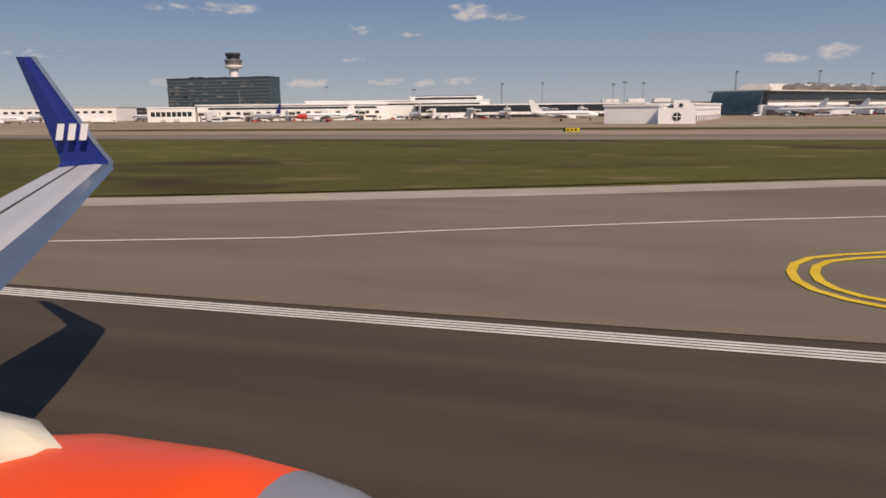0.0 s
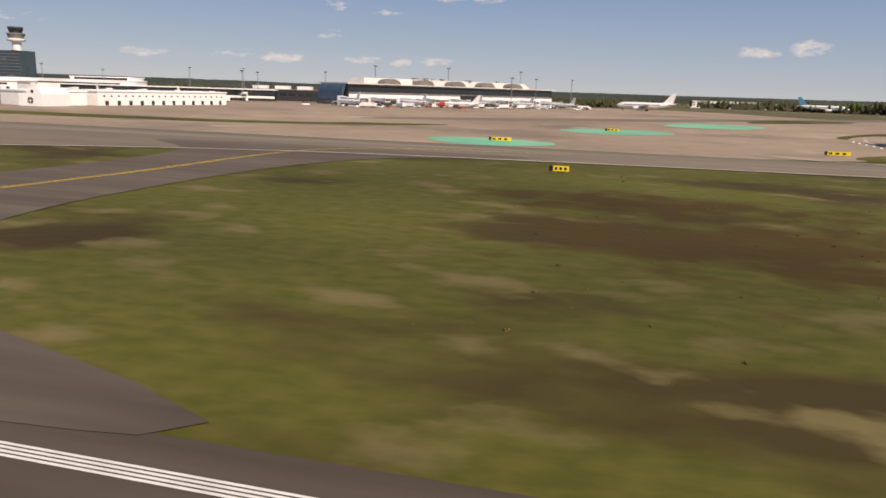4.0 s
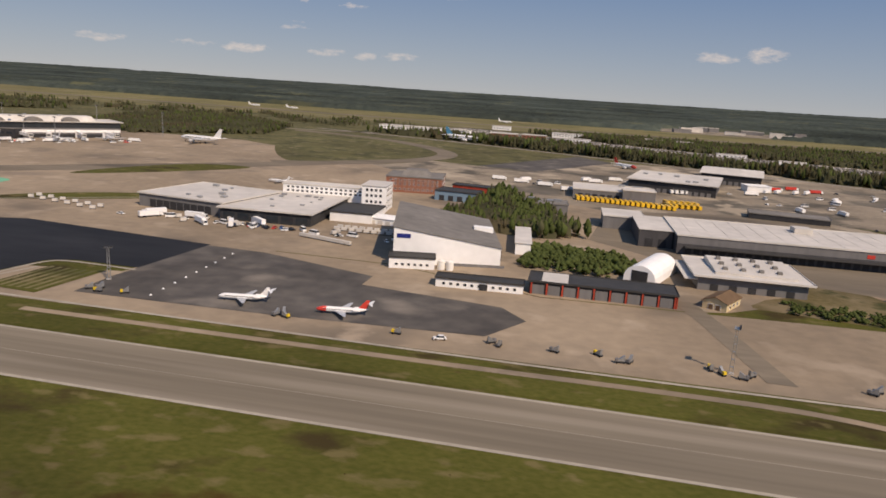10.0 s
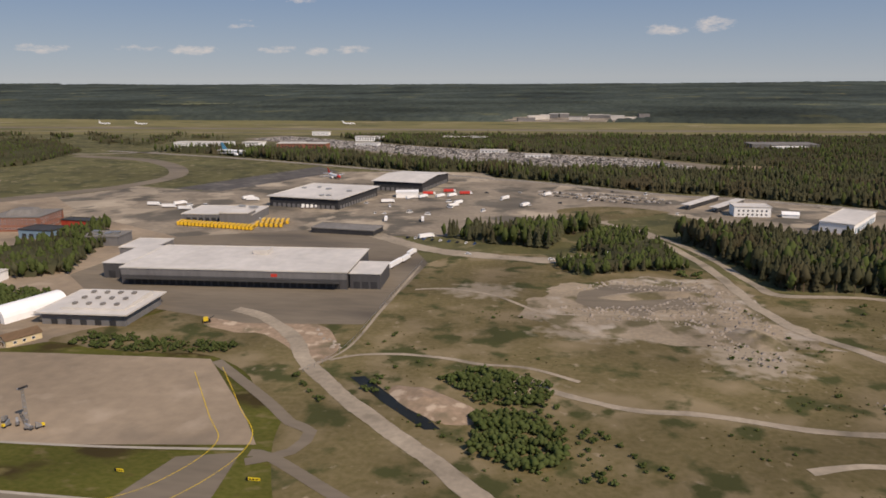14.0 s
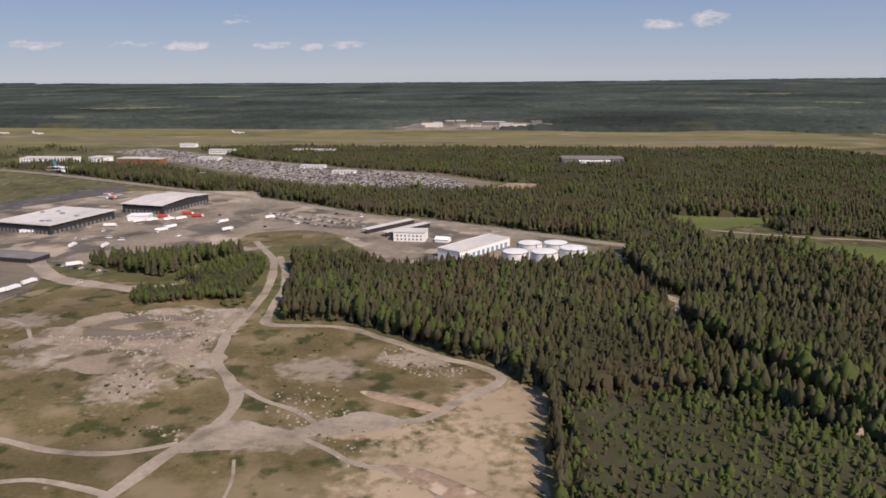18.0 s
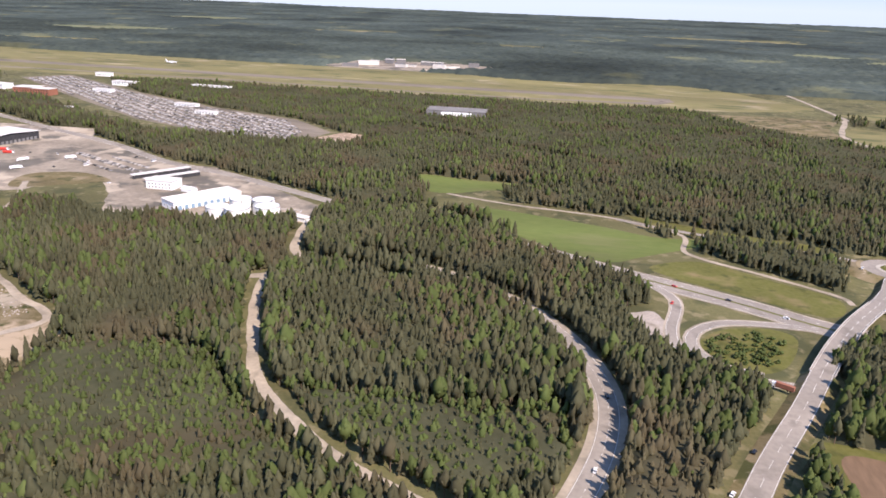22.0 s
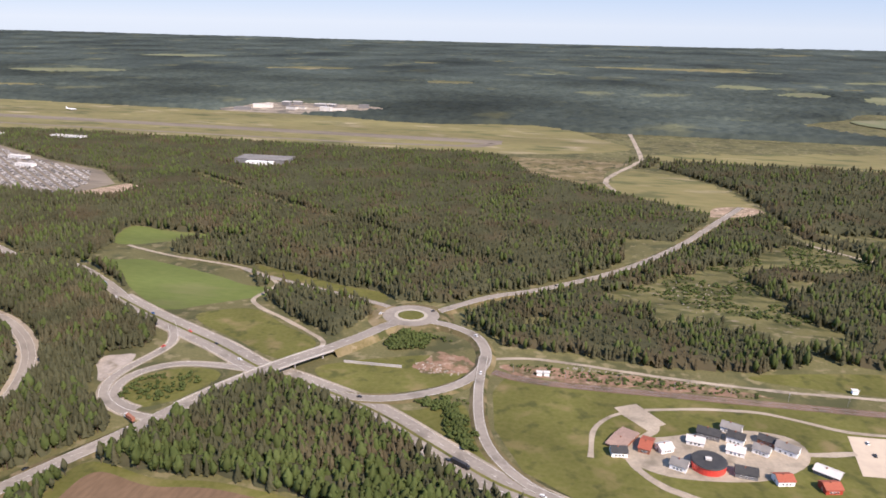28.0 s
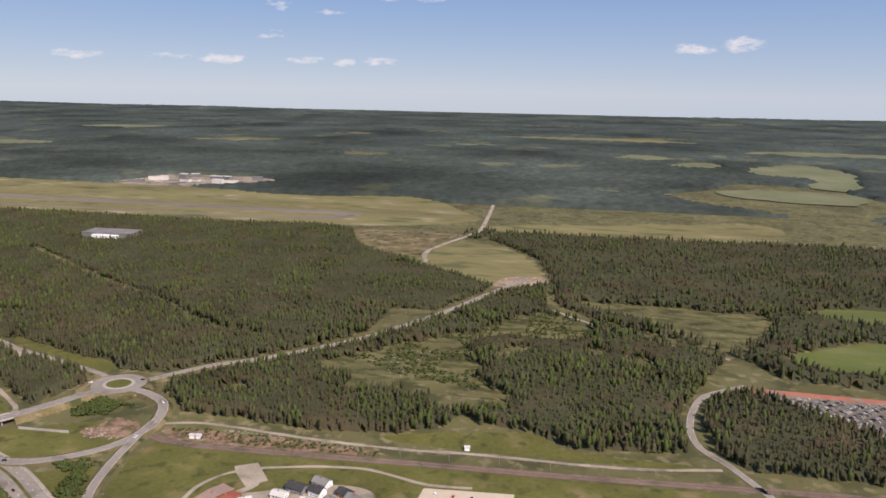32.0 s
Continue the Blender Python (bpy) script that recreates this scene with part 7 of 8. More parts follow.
for k in range(9):
    copy_thing((dark_car, white_car, blue_car)[k % 3], placed(990 + k * 7, 578 - k * 2, .2, 80))
for k in range(8):
    copy_thing((dark_car, white_car, red_car)[k % 3], placed(2392 + (k % 4) * 15, 490 + (k // 4) * 16, .2, 90))
ybus = put_thing(coach("bright yellow bus parked in a row", M_YBUS, "yellow buses in the depot yard"), 776, 611, 100, .15)
for k in range(1, 20):
    copy_thing(ybus, placed(776 + k * 3.9, 611 - k * .75, .15, 100))
for k in range(12):
    copy_thing(ybus, placed(848 + (k % 6) * 4.5, 612 + (k // 6) * 15, .15, 105))
trailer = put_thing(lorry("lorry", "white freight lorry at the freight shed", 14, M_WHITE, M_PLANE, "lorries at the freight sheds"), 858, 706, 100, .2)
for k in range(1, 9):
    copy_thing(trailer, placed(858 + k * 4.4, 706 + k * .8, .2, 100))
for x, y, rz in ((988, 475, 80), (993, 480, 80), (998, 486, 80), (1003, 505, 80), (1004, 523, 80), (1000, 495, 80), (955, 770, 60), (967, 778, 60), (985, 784, 60), (997, 790, 60), (936, 744, 20), (1005, 580, 40), (745, 680, 10), (767, 660, 20), (700, 700, 0), (722, 690, 10), (790, 740, 10), (810, 770, 10)):
    copy_thing(trailer, placed(x, y, .2, rz))
redtr = put_thing(lorry("lorry", "red freight lorry at the freight shed", 14, M_RED, M_PLANE, "lorries at the freight sheds"), 970, 800, 15, .2)
for x, y, rz in ((990, 820, 15), (1010, 806, 15)):
    copy_thing(redtr, placed(x, y, .2, rz))
for k in range(4):
    copy_thing(dark_car, placed(1288 + k * 6, 606 + k * 1.5, .15, 70))


def baggage_cart(x, y, rz):
    t = thing("cargo_cart", x, y, .15, rz, "small pale covered cargo cart", "cart", "cargo carts")
    part("box", Geo().box(-1.5, -.9, .6, 1.5, .9, 2.1), M_LIGHTROOF, t)
    part("bed", Geo().box(-1.7, -1, .35, 1.9, 1, .6), M_STEEL, t)
    for a in (-1.1, 1.1):
        part("wheel", Geo().box(a - .25, -.95, 0, a + .25, .95, .5), M_TYRE, t)
    return t


cart = baggage_cart(638, 369, -15)
for k in range(1, 10):
    copy_thing(cart, placed(638 + k * 3.2, 369 - k * 1.05, .15, -15))
for k in range(18):
    copy_thing(cart, placed(648 + (k % 9) * 4.4, 400 - (k // 9) * 6, .15, 10 * (k % 3)))
for k in range(12):
    copy_thing(cart, placed(445 + (k % 6) * 11, 398 + (k // 6) * 7 - (k % 6) * 3, .15, 30))


def light_mast(x, y, tall, label):
    t = thing("floodlight_mast", x, y, 0, random.uniform(0, 90), label, "mast", "floodlight masts on the apron")
    part("base", Geo().box(-.9, -.9, 0, .9, .9, .5), M_BRIDGE, t)
    for dx, dy in ((-.6, -.6), (.6, -.6), (.6, .6), (-.6, .6)):
        part("leg", Geo().prism([(dx + a, dy + b, .5) for a, b in ((-.08, -.08), (.08, -.08), (.08, .08), (-.08, .08))], [(dx * .5 + a, dy * .5 + b, tall) for a, b in ((-.07, -.07), (.07, -.07), (.07, .07), (-.07, .07))]), M_STEEL, t)
    for k in range(1, int(tall / 2.5)):
        q = .6 - .3 * k * 2.5 / tall
        part("brace", Geo().box(-q, -q, k * 2.5, q, q, k * 2.5 + .1), M_STEEL, t)
    hd = part("platform", Geo().box(-1.6, -.9, tall, 1.6, .9, tall + .3), M_STEEL, t)
    for k in range(4):
        part("lamp", Geo().box(-1.5 + k * .85, -1.1, tall + .3, -.9 + k * .85, -.5, tall + 1), M_DARKWALL, hd)
    return t


light_mast(603, 257, 13, "steel lattice floodlight mast at the apron edge")
for x, y in ((835, 240), (912, 240)):
    light_mast(x, y, 15, "steel lattice floodlight mast among equipment")
for x, y, tall in ((-330, 690, 30), (-150, 700, 30), (-120, 760, 32), (-30, 600, 26), (60, 700, 36), (130, 720, 36), (190, 800, 36), (-400, 640, 28), (240, 860, 30), (-20, 760, 30), (-42, 650, 26), (203, 668, 27), (222, 690, 27), (-226, 660, 25)):
    light_mast(x, y, tall, "tall floodlight mast behind the terminal")


def equipment(x, y, k):
    """Ground equipment standing together."""
    t = thing("ground_equipment", x, y, .15, k * 37, "dark passenger stair and tow gear parked together", "equipment", "ground equipment on the apron")
    part("chassis", Geo().box(-2.2, -.8, .4, 2.2, .8, .9), M_DARKWALL, t)
    part("stair", Geo().prism([(-2, -.6, .9), (1.8, -.6, .9), (1.8, .6, .9), (-2, .6, .9)], [(1.2, -.6, 3.2), (1.8, -.6, 3.4), (1.8, .6, 3.4), (1.2, .6, 3.2)]), M_STEEL, t)
    part("cab", Geo().box(-2.2, -.7, .9, -1, .7, 2.1), M_YELLOW if k % 3 == 0 else M_GREYWALL, t)
    for a in (-1.5, 1.5):
        part("wheel", Geo().box(a - .3, -.9, 0, a + .3, .9, .6), M_TYRE, t)
    t.scale = (.75, .75, .75)
    return t


eq = [equipment(727, 237, 0), equipment(605, 243, 1), equipment(682, 240, 2)]
for k, (x, y) in enumerate(((610, 241), (608, 245), (684, 242), (686, 239), (759, 240), (762, 238), (794, 241), (801, 237), (804, 238), (832, 238), (838, 236), (841, 239), (829, 241), (875, 237), (877, 239), (905, 238), (908, 240), (915, 237), (918, 239), (901, 242), (780, 239), (620, 243))):
    copy_thing(eq[k % 3], placed(x, y, .15, k * 53))


def taxi_sign(x, y, w, label="yellow taxiway guidance sign on the grass"):
    t = thing("taxiway_sign", x, y, 0, random.uniform(-8, 8), label, "sign", "taxiway signs")
    part("face", Geo().box(-w / 2, -.12, .35, w / 2, .12, 1.35), M_SIGN, t)
    if w > 2.3:
        part("black_panel", Geo().box(-w / 2 - .75, -.12, .35, -w / 2 - .01, .12, 1.35), M_TYRE, t, "black panel")
    for k in range(3):
        part("bar", Geo().box(-w / 2 + .3 + k * w / 3.4, -.15, .6, -w / 2 + .3 + k * w / 3.4 + w * .16, -.125, 1.1), M_TYRE, t)
    for a in (-w * .35, w * .35):
        part("post", Geo().box(a - .06, -.06, 0, a + .06, .06, .35), M_STEEL, t)
    return t


for x, y, w in ((370, 224, 6), (508, 215.5, 4.5), (965.8, 214.2, 2.5), (1012, 215, 4), (302, 139, 3), (52.3, 37.4, 2.0), (349, 31.5, 1.8), (276, 219, 6), (306, 312, 5), (535.5, 153.5, 2.4), (597, 151, 1.6), (-25, 215, 4)):
    taxi_sign(x, y, w)
lamp0 = thing("edge_light", 393, 243, .1, 0, "small white taxiway edge light", "light", "white stop bar lights")
part("housing", Geo().cyl(0, 0, 0, .5, .45, .3, n=8), M_WHITE, lamp0)
part("base_plate", Geo().cyl(0, 0, 0, .08, .7, n=8), M_STEEL, lamp0)
for k in range(1, 8):
    copy_thing(lamp0, placed(393 + k * .2, 243 + k * 9, .14, 0))
for k in range(9):
    copy_thing(lamp0, placed(630 - k * .6, 244 + k * 9, .2, 0))


# ---- parked cars, houses, rails ----
def car_lot(label, poly, rows, gap, step, seed):
    """Cars parked in rows over a lot, past counting."""
    rng = np.random.default_rng(seed)
    g = Geo()
    ang = radians(rows)
    p = np.array(poly, float)
    c = p.mean(0)
    rot = np.array([[math.cos(ang), -math.sin(ang)], [math.sin(ang), math.cos(ang)]])
    ext = np.abs((p - c) @ rot).max(0)
    ys = np.arange(-ext[1], ext[1], gap)
    pts = np.array([(x, y + d) for y in ys for d in (0, 5.4) for x in np.arange(-ext[0], ext[0], step)])
    w = pts @ rot.T + c
    ok = inside(p, w[:, 0], w[:, 1]) & (rng.random(len(w)) < .74)
    for x, y in w[ok]:
        h, l, q = rng.uniform(1.35, 1.9), rng.uniform(4.0, 4.7), .9
        u, v = rot[:, 1] * l / 2, rot[:, 0] * q
        ring0 = [(x + a * u[0] + b * v[0], y + a * u[1] + b * v[1]) for a, b in ((-1, -1), (1, -1), (1, 1), (-1, 1))]
        ring1 = [(x + a * u[0] + b * v[0], y + a * u[1] + b * v[1]) for a, b in ((-.55, -.8), (.4, -.8), (.4, .8), (-.55, .8))]
        n = len(g.v)
        g.v += [(*r, .3) for r in ring0] + [(*r, h * .58) for r in ring0] + [(*r, h) for r in ring1]
        for k in range(4):
            j = (k + 1) % 4
            g.f += [(n + k, n + j, n + 4 + j, n + 4 + k), (n + 4 + k, n + 4 + j, n + 8 + j, n + 8 + k)]
        g.f.append((n + 8, n + 9, n + 10, n + 11))
    return tagged(new("parked_cars", mesh("parked_cars", g, M_CARS)), label, "cars", kind="stuff")


car_lot("thousands of parked cars in long rows", [(470, 1505), (720, 1318), (1005, 1108), (1265, 1003), (1308, 1002), (1300, 1090), (1240, 1180), (1066, 1250), (833, 1372), (520, 1585)], -38, 16, 2.9, 3)
car_lot("white vehicles parked in rows on the lot", [(2706, 771), (2718, 780), (2892, 773), (2940, 706), (2800, 697), (2735, 752)], 43, 14, 3.0, 4)
car_lot("parked cars beside the warehouse road", [(1100, 850), (1215, 795), (1235, 770), (1180, 760), (1080, 820)], -28, 22, 3.2, 5)


def house(x, y, w, d, hgt, rz, wall, roof, label):
    t = block("house", label, "house", x, y, w, d, hgt, rz, wall, roof, "gable", hgt * .62, "village houses", .6)
    facade(t, "s", w, d, 3, 1.2, 1.2, 1)
    facade(t, "n", w, d, 3, 1.2, 1.2, 1)
    facade(t, "e", w, d, 2, 1.1, 1.2, 1)
    facade(t, "w", w, d, 1, 1.0, 2.1, .1, "door", M_SOIL)
    part("chimney", Geo().box(w * .4, d * .42, hgt * .8, w * .4 + .8, d * .42 + .8, hgt + 1), M_BRICK, t)
    return t


M_PINKROOF = mat("faded_rusty_roof", (.32, .22, .17), (.26, .18, .14), 2, rough=.8, bigamt=.3)
for x, y, w, d, hh, rz, wa, ro, lb in ((2208, 458, 13, 27, 3.4, -26, M_BRICK, M_PINKROOF, "low barn with a pale rusty roof"), (2212, 444, 11, 9, 6, 10, M_WHITE, M_DARKROOF, "small white house with a dark roof"), (2230, 455, 8, 17, 6, -14, M_BRICK, M_TILE, "dark red house with a red tiled roof"), (2246, 456, 10, 9, 5.5, 30, M_WHITE, M_LIGHTROOF, "white house with a pale grey roof"),
                                       (2250, 440, 11, 10, 6.5, -20, M_WHITE, M_GREYROOF, "white house with a grey roof"), (2272, 486, 16, 10, 7, -15, M_GREYWALL, M_DARKROOF, "grey house with a dark roof"), (2290, 498, 14, 10, 7, -20, M_WHITE, M_GREYROOF, "white house with a grey roof"), (2292, 484, 12, 9, 8, -20, M_WHITE, M_DARKROOF, "tall white house with a dark roof"),
                                       (2264, 474, 12, 9, 5, -10, M_WHITE, M_LIGHTROOF, "pale house with a light roof"), (2290, 468, 12, 9, 5.5, -15, M_WHITE, M_LIGHTROOF, "white house with a light grey roof"), (2308, 474, 11, 9, 6, -25, M_WHITE, M_GREYROOF, "white house with a grey roof"), (2314, 488, 12, 9, 6, -25, M_BRICK, M_DARKROOF, "brown house with a dark roof"),
                                       (2324, 480, 15, 9, 7, -28, M_WHITE, M_GREYROOF, "white house with a grey roof"), (2292, 440, 14, 10, 6, -5, M_GREYWALL, M_DARKROOF, "grey house with a dark roof"), (2318, 436, 11, 10, 6, 15, M_WHITE, M_TILE, "white house with an orange tiled roof"), (2346, 434, 11, 10, 6, 15, M_REDWALL, M_TILE, "house with an orange tiled roof"), (2344, 458, 16, 10, 4.5, -30, M_GREYWALL, M_LIGHTROOF, "low pale grey shed")):
    house(x, y, w, d, hh, rz, wa, ro, lb)
rd = thing("round_hall", 2276, 448, 0, 0, "round red hall with a dark flat roof", "building")
part("wall", Geo().cyl(0, 0, 0, 5.2, 11.5, n=32), M_RED, rd)
part("roof", Geo().cyl(0, 0, 5.2, 5.9, 12, 11.4, n=32), M_DARKROOF, rd)
part("plant_box", Geo().box(-2.5, -1.5, 5.9, 1.5, 1.5, 7.2), M_LIGHTROOF, rd)
for x, y in ((2150, 552), (2156, 553), (2404, 584)):
    block("rail_hut", "small white hut by the railway", "hut", x, y, 4.5, 3.4, 3.2, 5, M_WHITE, M_LIGHTROOF, parapet=False)
rails = tagged(new("rails"), "steel rails on the brown ballast", "railway", kind="structure")
for off in (-3.0, -1.5, 1.5, 3.0):
    part("rail", ribbon_geo(curve([(2113, 550), (2155, 541), (2271, 546), (2382, 552), (2505, 558), (2626, 567), (2900, 586)], step=20), .18, .36, off), M_STEEL, rails)


def pole(x, y, hgt):
    t = thing("catenary_mast", x, y, 0, 0, "slim steel mast beside the railway", "mast", "railway masts")
    part("post", Geo().cyl(0, 0, 0, hgt, .16, .1, n=6), M_STEEL, t)
    part("arm", Geo().box(-.08, -3.4, hgt - 1.2, .08, .2, hgt - 1.05), M_STEEL, t)
    return t


mast0 = pole(2130, 553, 8)
for k in range(1, 12):
    x = 2130 + k * 44
    copy_thing(mast0, placed(x, 552 + max(0, (x - 2200) * .045), 0, 0))
dg = thing("excavator", 924, 361, 0, 30, "small dark excavator on the dirt lot", "excavator")
part("tracks", Geo().box(-2, -1.4, 0, 2, -.7, .9).box(-2, .7, 0, 2, 1.4, .9), M_TYRE, dg)
part("cab", Geo().box(-1.6, -1.1, .9, .8, 1.1, 2.8), M_YELLOW, dg)
part("arm", Geo().prism([(.8, -.2, 1.2), (.8, .2, 1.2), (.8, .2, 1.7), (.8, -.2, 1.7)], [(4, -.2, 3), (4, .2, 3), (4, .2, 3.4), (4, -.2, 3.4)]), M_DARKWALL, dg)
fence = tagged(new("wire_fence"), "wire fence beside the warehouse yard", "fence", kind="structure")
fl = curve([(1016, 498), (1012, 420), (1009, 335), (998, 302)], step=5)
for x, y in fl:
    part("post", Geo().box(x - .06, y - .06, 0, x + .06, y + .06, 2.2), M_STEEL, fence)
part("rail", Geo().loft([[(x - .03, y, z) for z in (2.1, 2.2)] + [(x + .03, y, z) for z in (2.2, 2.1)] for x, y in fl]), M_STEEL, fence)


def rubble(label, poly, spacing, size, keep, seed):
    """Loose stones strewn over bare ground."""
    rng = np.random.default_rng(seed)
    g = Geo()
    for x, y in scatter(poly, spacing, clear=False, keep=keep, gaps=-.04):
        s = size * rng.uniform(.3, 1.3)
        q = [(x + s * a * rng.uniform(.6, 1.2), y + s * b * rng.uniform(.6, 1.2), z * s * rng.uniform(.5, 1) + .05) for a, b, z in ((-1, -.8, 0), (1, -.9, 0), (.9, 1, 0), (-.9, .8, 0), (-.4, -.4, .9), (.5, -.4, .8), (.4, .5, 1), (-.5, .4, .8))]
        g.add(q, [(0, 1, 5, 4), (1, 2, 6, 5), (2, 3, 7, 6), (3, 0, 4, 7), (4, 5, 6, 7)])
    return tagged(new("rubble", mesh("rubble", g, M_ROCK)), label, "stones", kind="stuff")


rubble("pale stones strewn over bare ground", [(1120, 425), (1149, 460), (1207, 470), (1225, 372), (1173, 350), (1139, 380)], 2.4, .62, .34, 1)
rubble("pale boulders along the sandy track", [(1270, 330), (1330, 400), (1395, 375), (1370, 325), (1320, 300)], 2.6, .7, .3, 2)
rubble("boulders on the sandy slope", [(1325, 300), (1424, 360), (1424, 240), (1350, 200)], 3, .6, .3, 3)
rubble("rubble beside the gravel road", [(960, 350), (1000, 318), (1010, 330), (985, 362)], 3.5, 1.1, .6, 4)
rubble("broken rocks inside the junction", [(2042, 548), (2060, 566), (2076, 574), (2096, 560), (2090, 536), (2056, 532)], 2.6, 1.0, .5, 11)
rubble("rubble on the crushed stone ground", [(1100, 405), (1115, 446), (1140, 470), (1200, 474), (1220, 395), (1206, 322), (1185, 355)], 3, 1.1, .5, 12)
rubble("pale boulders on the green scrub", [(1290, 400), (1330, 425), (1385, 385), (1372, 352), (1330, 372)], 3, .9, .45, 13)
rubble("stones beside the gravel fork", [(1235, 330), (1262, 318), (1256, 290), (1232, 300)], 2.6, .9, .5, 14)
rubble("rocks in the ramp cutting", [(1778, 492), (1800, 505), (1810, 480), (1806, 455), (1790, 465)], 2.4, 1.0, .5, 5)
rubble("rock face above the railway", [(2120, 580), (2200, 577), (2300, 572), (2300, 568), (2200, 570), (2120, 570)], 2.2, .8, .5, 6)
rubble("rocks and stumps on the felled patch", [(2240, 775), (2308, 855), (2384, 964), (2465, 1040), (2440, 960), (2400, 850), (2365, 755), (2305, 715)], 9, 1.0, .4, 8)


# ---- gates of the terminals ----
def jet_bridge(x, y, rz, reach=22.0):
    t = thing("jet_bridge", x, y, 0, rz, "white boarding bridge reaching out from a terminal gate", "jet bridge", "boarding bridges")
    part("tunnel", Geo().prism([(-1.6, 0, 4.6), (1.6, 0, 4.6), (1.6, -reach, 3.6), (-1.6, -reach, 3.6)], [(-1.6, 0, 7.6), (1.6, 0, 7.6), (1.6, -reach, 6.6), (-1.6, -reach, 6.6)]), M_WHITE, t)
    part("cab", Geo().box(-2.6, -reach - 3.6, 3.4, 2.6, -reach + .4, 7), M_LIGHTROOF, t)
    part("cab_window", Geo().box(-2.2, -reach - 3.7, 4.6, 2.2, -reach - 3.58, 6.2), M_GLASS, t)
    part("rotunda", Geo().cyl(0, 1.2, 0, 7.8, 2.6, n=14), M_WHITE, t)
    part("lift_leg", Geo().box(-1.4, -reach * .75 - .5, 0, 1.4, -reach * .75 + .5, 4), M_STEEL, t)
    return t


br = jet_bridge(70, 588, 52.8)
ca, sa = math.cos(radians(52.8)), math.sin(radians(52.8))
for k in range(9):
    u = 30 + k * 30
    copy_thing(br, placed(51 + ca * u + sa * 1.5, 566 + sa * u - ca * 1.5, 0, 52.8 + (k % 3) * 14 - 14))
for k in range(5):
    u = 14 + k * 27
    copy_thing(br, placed(-330 + math.cos(radians(22)) * u, 468 + math.sin(radians(22)) * u, 0, 22 + (k % 3) * 10 - 10))
for k in range(6):
    u = 14 + k * 30
    copy_thing(br, placed(-190 + math.cos(radians(20)) * u, 558 + math.sin(radians(20)) * u, 0, 20 + (k % 2) * 16 - 8))
van = put_thing(vehicle("van", "white service van on the apron", 6.2, 2.2, 2.6, M_PLANE, (.05, .95), "service vehicles at the gates"), 60, 540, 40, .1)
tug = put_thing(vehicle("tug", "red tow tractor on the apron", 5.0, 2.4, 1.8, M_RED, (.5, .95), "service vehicles at the gates"), 92, 560, 10, .1)
rv = random.Random(12)
for k in range(60):
    u, o = rv.uniform(0, 290), rv.uniform(24, 66)
    copy_thing((van, cart, tug, trailer, van)[k % 5], placed(51 + ca * u + sa * o, 566 + sa * u - ca * o, .12, rv.uniform(0, 360)))
for k in range(46):
    u, o = rv.uniform(-60, 330), rv.uniform(22, 60)
    copy_thing((van, cart, trailer, tug)[k % 4], placed(-330 + .93 * u + .36 * o, 470 + .36 * u - .93 * o, .12, rv.uniform(0, 360)))
for k in range(40):
    copy_thing((van, white_car, cart, dark_car, trailer)[k % 5], placed(rv.uniform(520, 700), rv.uniform(374, 390), .12, rv.uniform(0, 360)))
for k in range(26):
    copy_thing((van, white_car, trailer, dark_car, van)[k % 5], placed(rv.uniform(700, 1010), rv.uniform(640, 715) + (70 if k % 2 else 0), .12, rv.choice((10, 100, 190, 55))))
for k in range(16):
    copy_thing((van, white_car, dark_car, trailer)[k % 4], placed(rv.uniform(1000, 1230), rv.uniform(700, 840), .14, rv.choice((60, 150, 240))))
rw = thing("retaining_wall", 1984, 535, 0, 3, "pale concrete retaining wall inside the junction", "wall")
for k in range(6):
    part("wall_section", Geo().box(k * 8.6, 0, 0, k * 8.6 + 8.45, .5, 2.2), M_BRIDGE, rw)
part("coping", Geo().box(-.1, -.1, 2.2, 51.7, .6, 2.4), M_BRIDGE, rw)


# ---- the airliner on the runway, beside whose window the flight begins ----
M_PYLON = mat("cream_white_paint", (.66, .62, .5), (.62, .58, .47), 1, rough=.4, bigamt=.1)


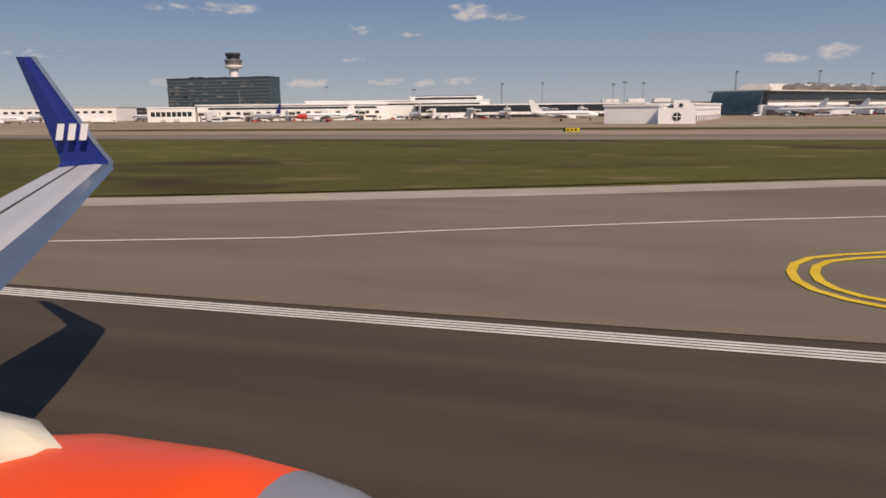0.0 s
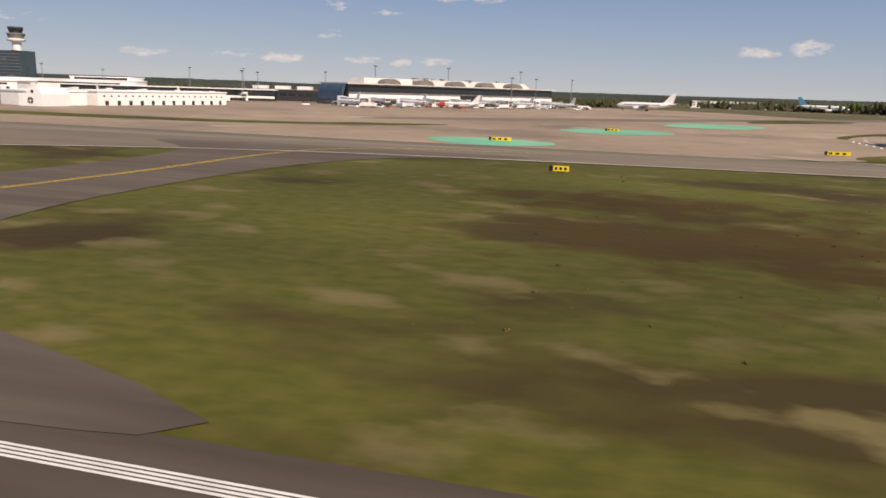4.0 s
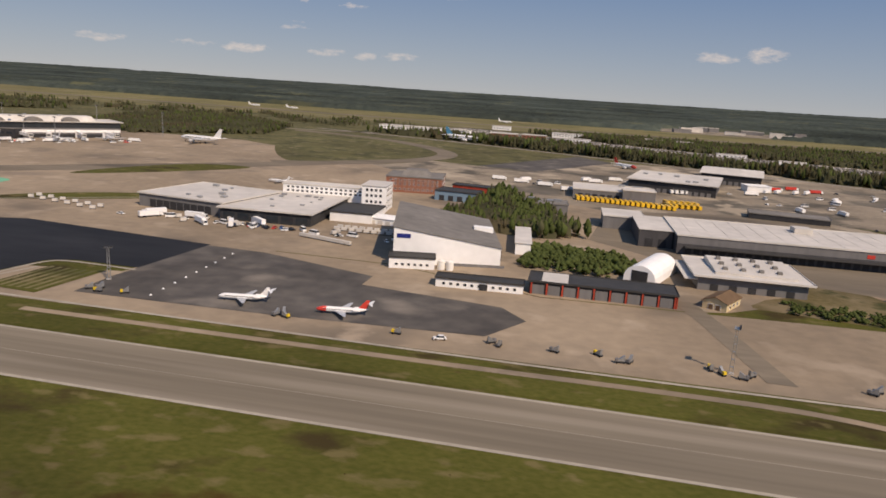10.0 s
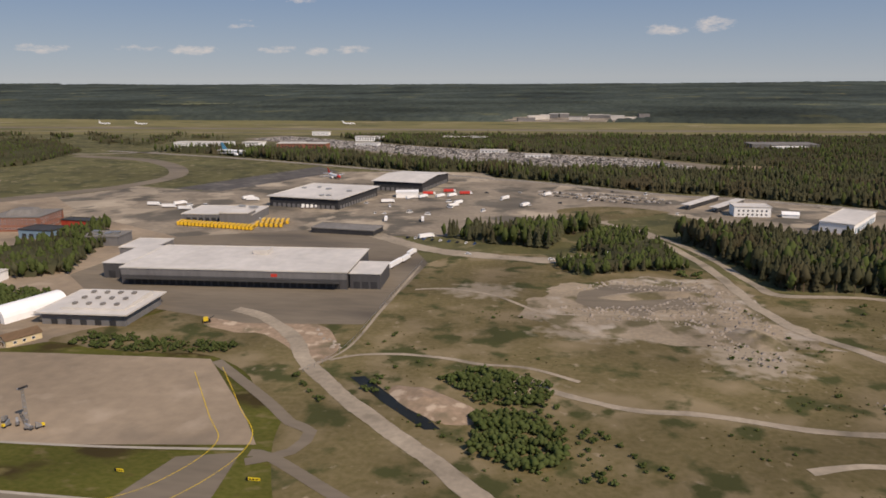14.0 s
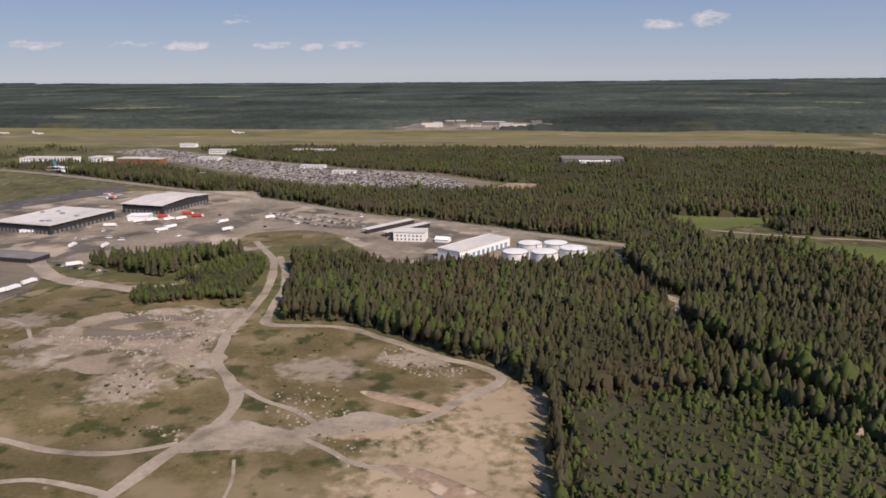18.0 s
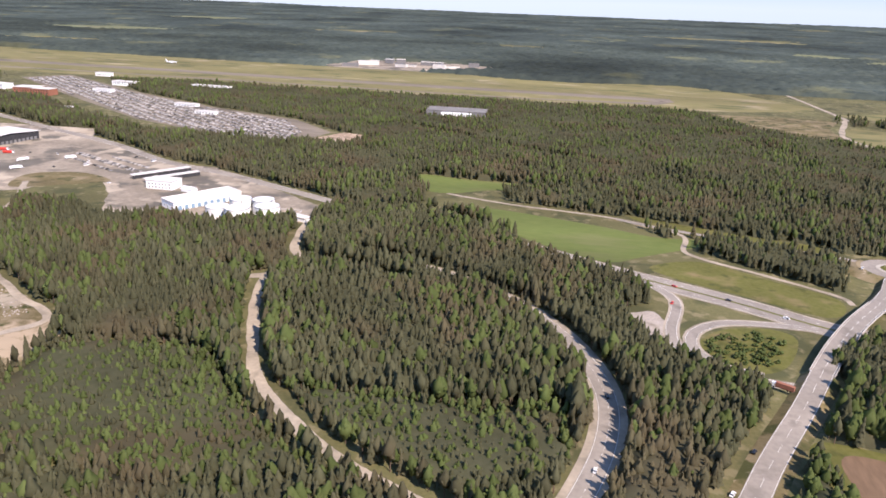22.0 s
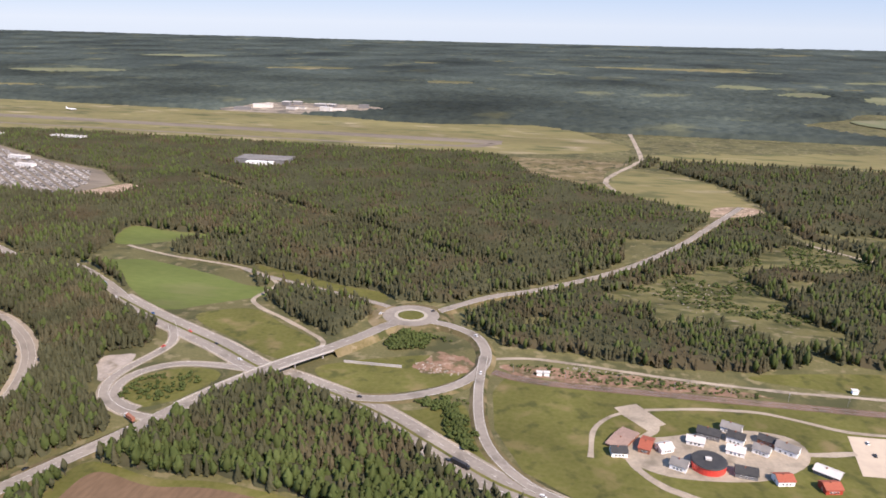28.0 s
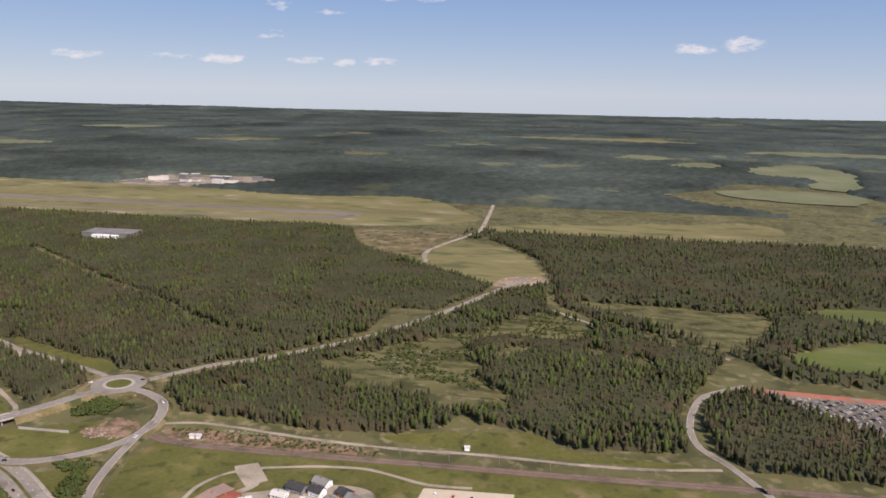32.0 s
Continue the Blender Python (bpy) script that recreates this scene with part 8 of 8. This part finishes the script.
def own_aircraft():
    t = thing("jet_airliner", 0, 0, 0, 0, "airliner with red engine and blue winglet on the runway", "aircraft")
    cy, cz = -2.6, 6.9

    def hoop(x, r, dz=0.0, n=28):
        return [(x, cy + r * math.cos(6.28319 * i / n), cz + dz + r * math.sin(6.28319 * i / n)) for i in range(n)]

    part("fuselage", Geo().loft([hoop(x, r, dz) for x, r, dz in ((13.5, .1, -.5), (13, .8, -.4), (11.5, 1.4, -.2), (9, 1.85, 0), (-16, 1.95, 0), (-22, 1.3, .5), (-27, .3, 1.2))]), M_PLANE, t, smooth=True)
    part("fin", Geo().prism([(x, cy - .18, z) for x, z in ((-19.5, 8.4), (-25.5, 15), (-27.8, 15), (-26, 8.2))], [(x, cy + .18, z) for x, z in ((-19.5, 8.4), (-25.5, 15), (-27.8, 15), (-26, 8.2))]), M_BLUE, t)
    for s in (-1, 1):
        f = lambda y: cy + s * (y - cy)
        # sections of the wing: place of the leading edge, chord and thickness
        sec = [(-5.6, .2, 4.5, 7.2, .8), (-8.6, 6, 3.95, 4.6, .5), (-10.3, 9, 4.25, 3.4, .36), (-11.05, 11, 4.85, 2.75, .28), (-12.75, 14.6, 5.74, 1.65, .16)]

        def ring(x, y, z, c, h):
            top = [(.02, .25), (.1, .5), (.3, .62), (.6, .4), (1, .02)]
            return [(x - c * u, f(y), z + h * v) for u, v in top] + [(x - c * u, f(y), z - h * v * .7) for u, v in reversed(top)]

        part("wing", Geo().loft([ring(*q) for q in sec]), M_WING, t, "pale grey wing", smooth=False)
        part("leading_edge", Geo().loft([[(x + .02, f(y), z), (x - c * .03, f(y), z + h * .42), (x - c * .16, f(y), z + h * .63 + .012), (x - c * .16, f(y), z + h * .2), (x - c * .05, f(y), z - h * .3)] for x, y, z, c, h in sec]), M_CHROME, t, "bare metal slat")
        part("flap_gap", Geo().loft([[(x - c * .62, f(y), z + h * .4), (x - c * .62, f(y), z + h * .4 + .02), (x - c * .645, f(y), z + h * .38 + .02), (x - c * .645, f(y), z + h * .38)] for x, y, z, c, h in sec[1:]]), M_DARKWALL, t)
        wl = [((-12.85, 14.62, 5.72), (-14.45, 14.62, 5.75)), ((-12.95, 14.8, 5.9), (-14.5, 14.8, 5.88)), ((-13.45, 14.95, 6.3), (-14.8, 14.95, 6.3)), ((-15.42, 15.25, 8.5), (-16.02, 15.25, 8.52))]
        part("winglet", Geo().loft([[(a[0], f(a[1]), a[2]), ((a[0] + b[0]) / 2, f(a[1]) + .07 * s, a[2]), (b[0], f(b[1]), b[2]), ((a[0] + b[0]) / 2, f(a[1]) - .07 * s, a[2])] for a, b in wl]), M_BLUE, t, "deep blue winglet")
        part("winglet_edge", Geo().loft([[(a[0] + .05, f(a[1]), a[2]), (a[0] - .06, f(a[1]) + .05, a[2]), (a[0] - .06, f(a[1]) - .05, a[2])] for a, b in wl]), M_CHROME, t)
        if s > 0:
            mark = Geo()
            for k in range(3):
                x0 = -14.42 + k * .36
                mark.add([(x0, 14.62, 6.42), (x0 + .22, 14.62, 6.42), (x0 + .3, 14.66, 6.82), (x0 + .08, 14.66, 6.82)], [(0, 1, 2, 3)])
            part("emblem", mark, M_WHITE, t, "white airline emblem as plain bars")
        ey, ez = f(4.5), 2.92
        cir = lambda x, r, n=32: [(x, ey + r * math.cos(6.28319 * i / n), ez + r * math.sin(6.28319 * i / n)) for i in range(n)]
        eng = part("engine", Geo().loft([cir(-2.8, 1.26), cir(-3.6, 1.34), cir(-4.8, 1.34), cir(-6.4, 1.12), cir(-7.8, .75)]), M_ORANGE, t, "orange-red engine cowling", smooth=True)
        part("inlet_lip", Geo().loft([cir(-2.8, 1.262), cir(-2.3, 1.17), cir(-2.0, 1.06), cir(-1.92, .98), cir(-2.05, .9), cir(-2.5, .84)], caps=False), M_INLET, eng, "grey metal inlet lip", smooth=True)
        part("duct", Geo().loft([cir(-2.5, .84), cir(-3.4, .86)], caps=False), M_GREYWALL, eng, smooth=True)
        part("fan", Geo().loft([cir(-3.3, .85), cir(-3.35, .85)]), M_DARKWALL, eng, "dark fan")
        part("spinner", Geo().loft([cir(-3.3, .3), cir(-2.9, .05)]), M_STEEL, eng)
        part("pylon", Geo().loft([[(x, ey - w, z0), (x, ey - w * .9, z1), (x, ey, z1 + .1), (x, ey + w * .9, z1), (x, ey + w, z0)] for x, w, z0, z1 in ((-4.75, .02, 4.05, 4.18), (-5.3, .34, 3.75, 4.32), (-6.4, .5, 3.5, 4.32), (-8.4, .5, 3.5, 4.2))]), M_PYLON, t, "cream white pylon fairing", smooth=True)
        part("gear_leg", Geo().cyl(-10.5, f(.4), .5, 4.3, .14, n=8), M_STEEL, t)
        for o in (-.4, .4):
            part("main_wheel", Geo().prism([(-10.5 + .55 * math.cos(k * .524), f(.4) + o - .17, .6 + .55 * math.sin(k * .524)) for k in range(12)], [(-10.5 + .55 * math.cos(k * .524), f(.4) + o + .17, .6 + .55 * math.sin(k * .524)) for k in range(12)]), M_TYRE, t)
        part("tailplane", Geo().prism([(x, f(y), 8.3) for x, y in ((-21.8, -2.3), (-25, 4), (-26.2, 4), (-25.4, -2.3))], [(x, f(y), 8.5) for x, y in ((-21.8, -2.3), (-25, 4), (-26.2, 4), (-25.4, -2.3))]), M_PLANE, t)
    part("nose_leg", Geo().cyl(8, cy, .4, 5.2, .12, n=8), M_STEEL, t)
    part("nose_wheel", Geo().prism([(8 + .45 * math.cos(k * .524), cy - .25, .5 + .45 * math.sin(k * .524)) for k in range(12)], [(8 + .45 * math.cos(k * .524), cy + .25, .5 + .45 * math.sin(k * .524)) for k in range(12)]), M_TYRE, t)


own_aircraft()
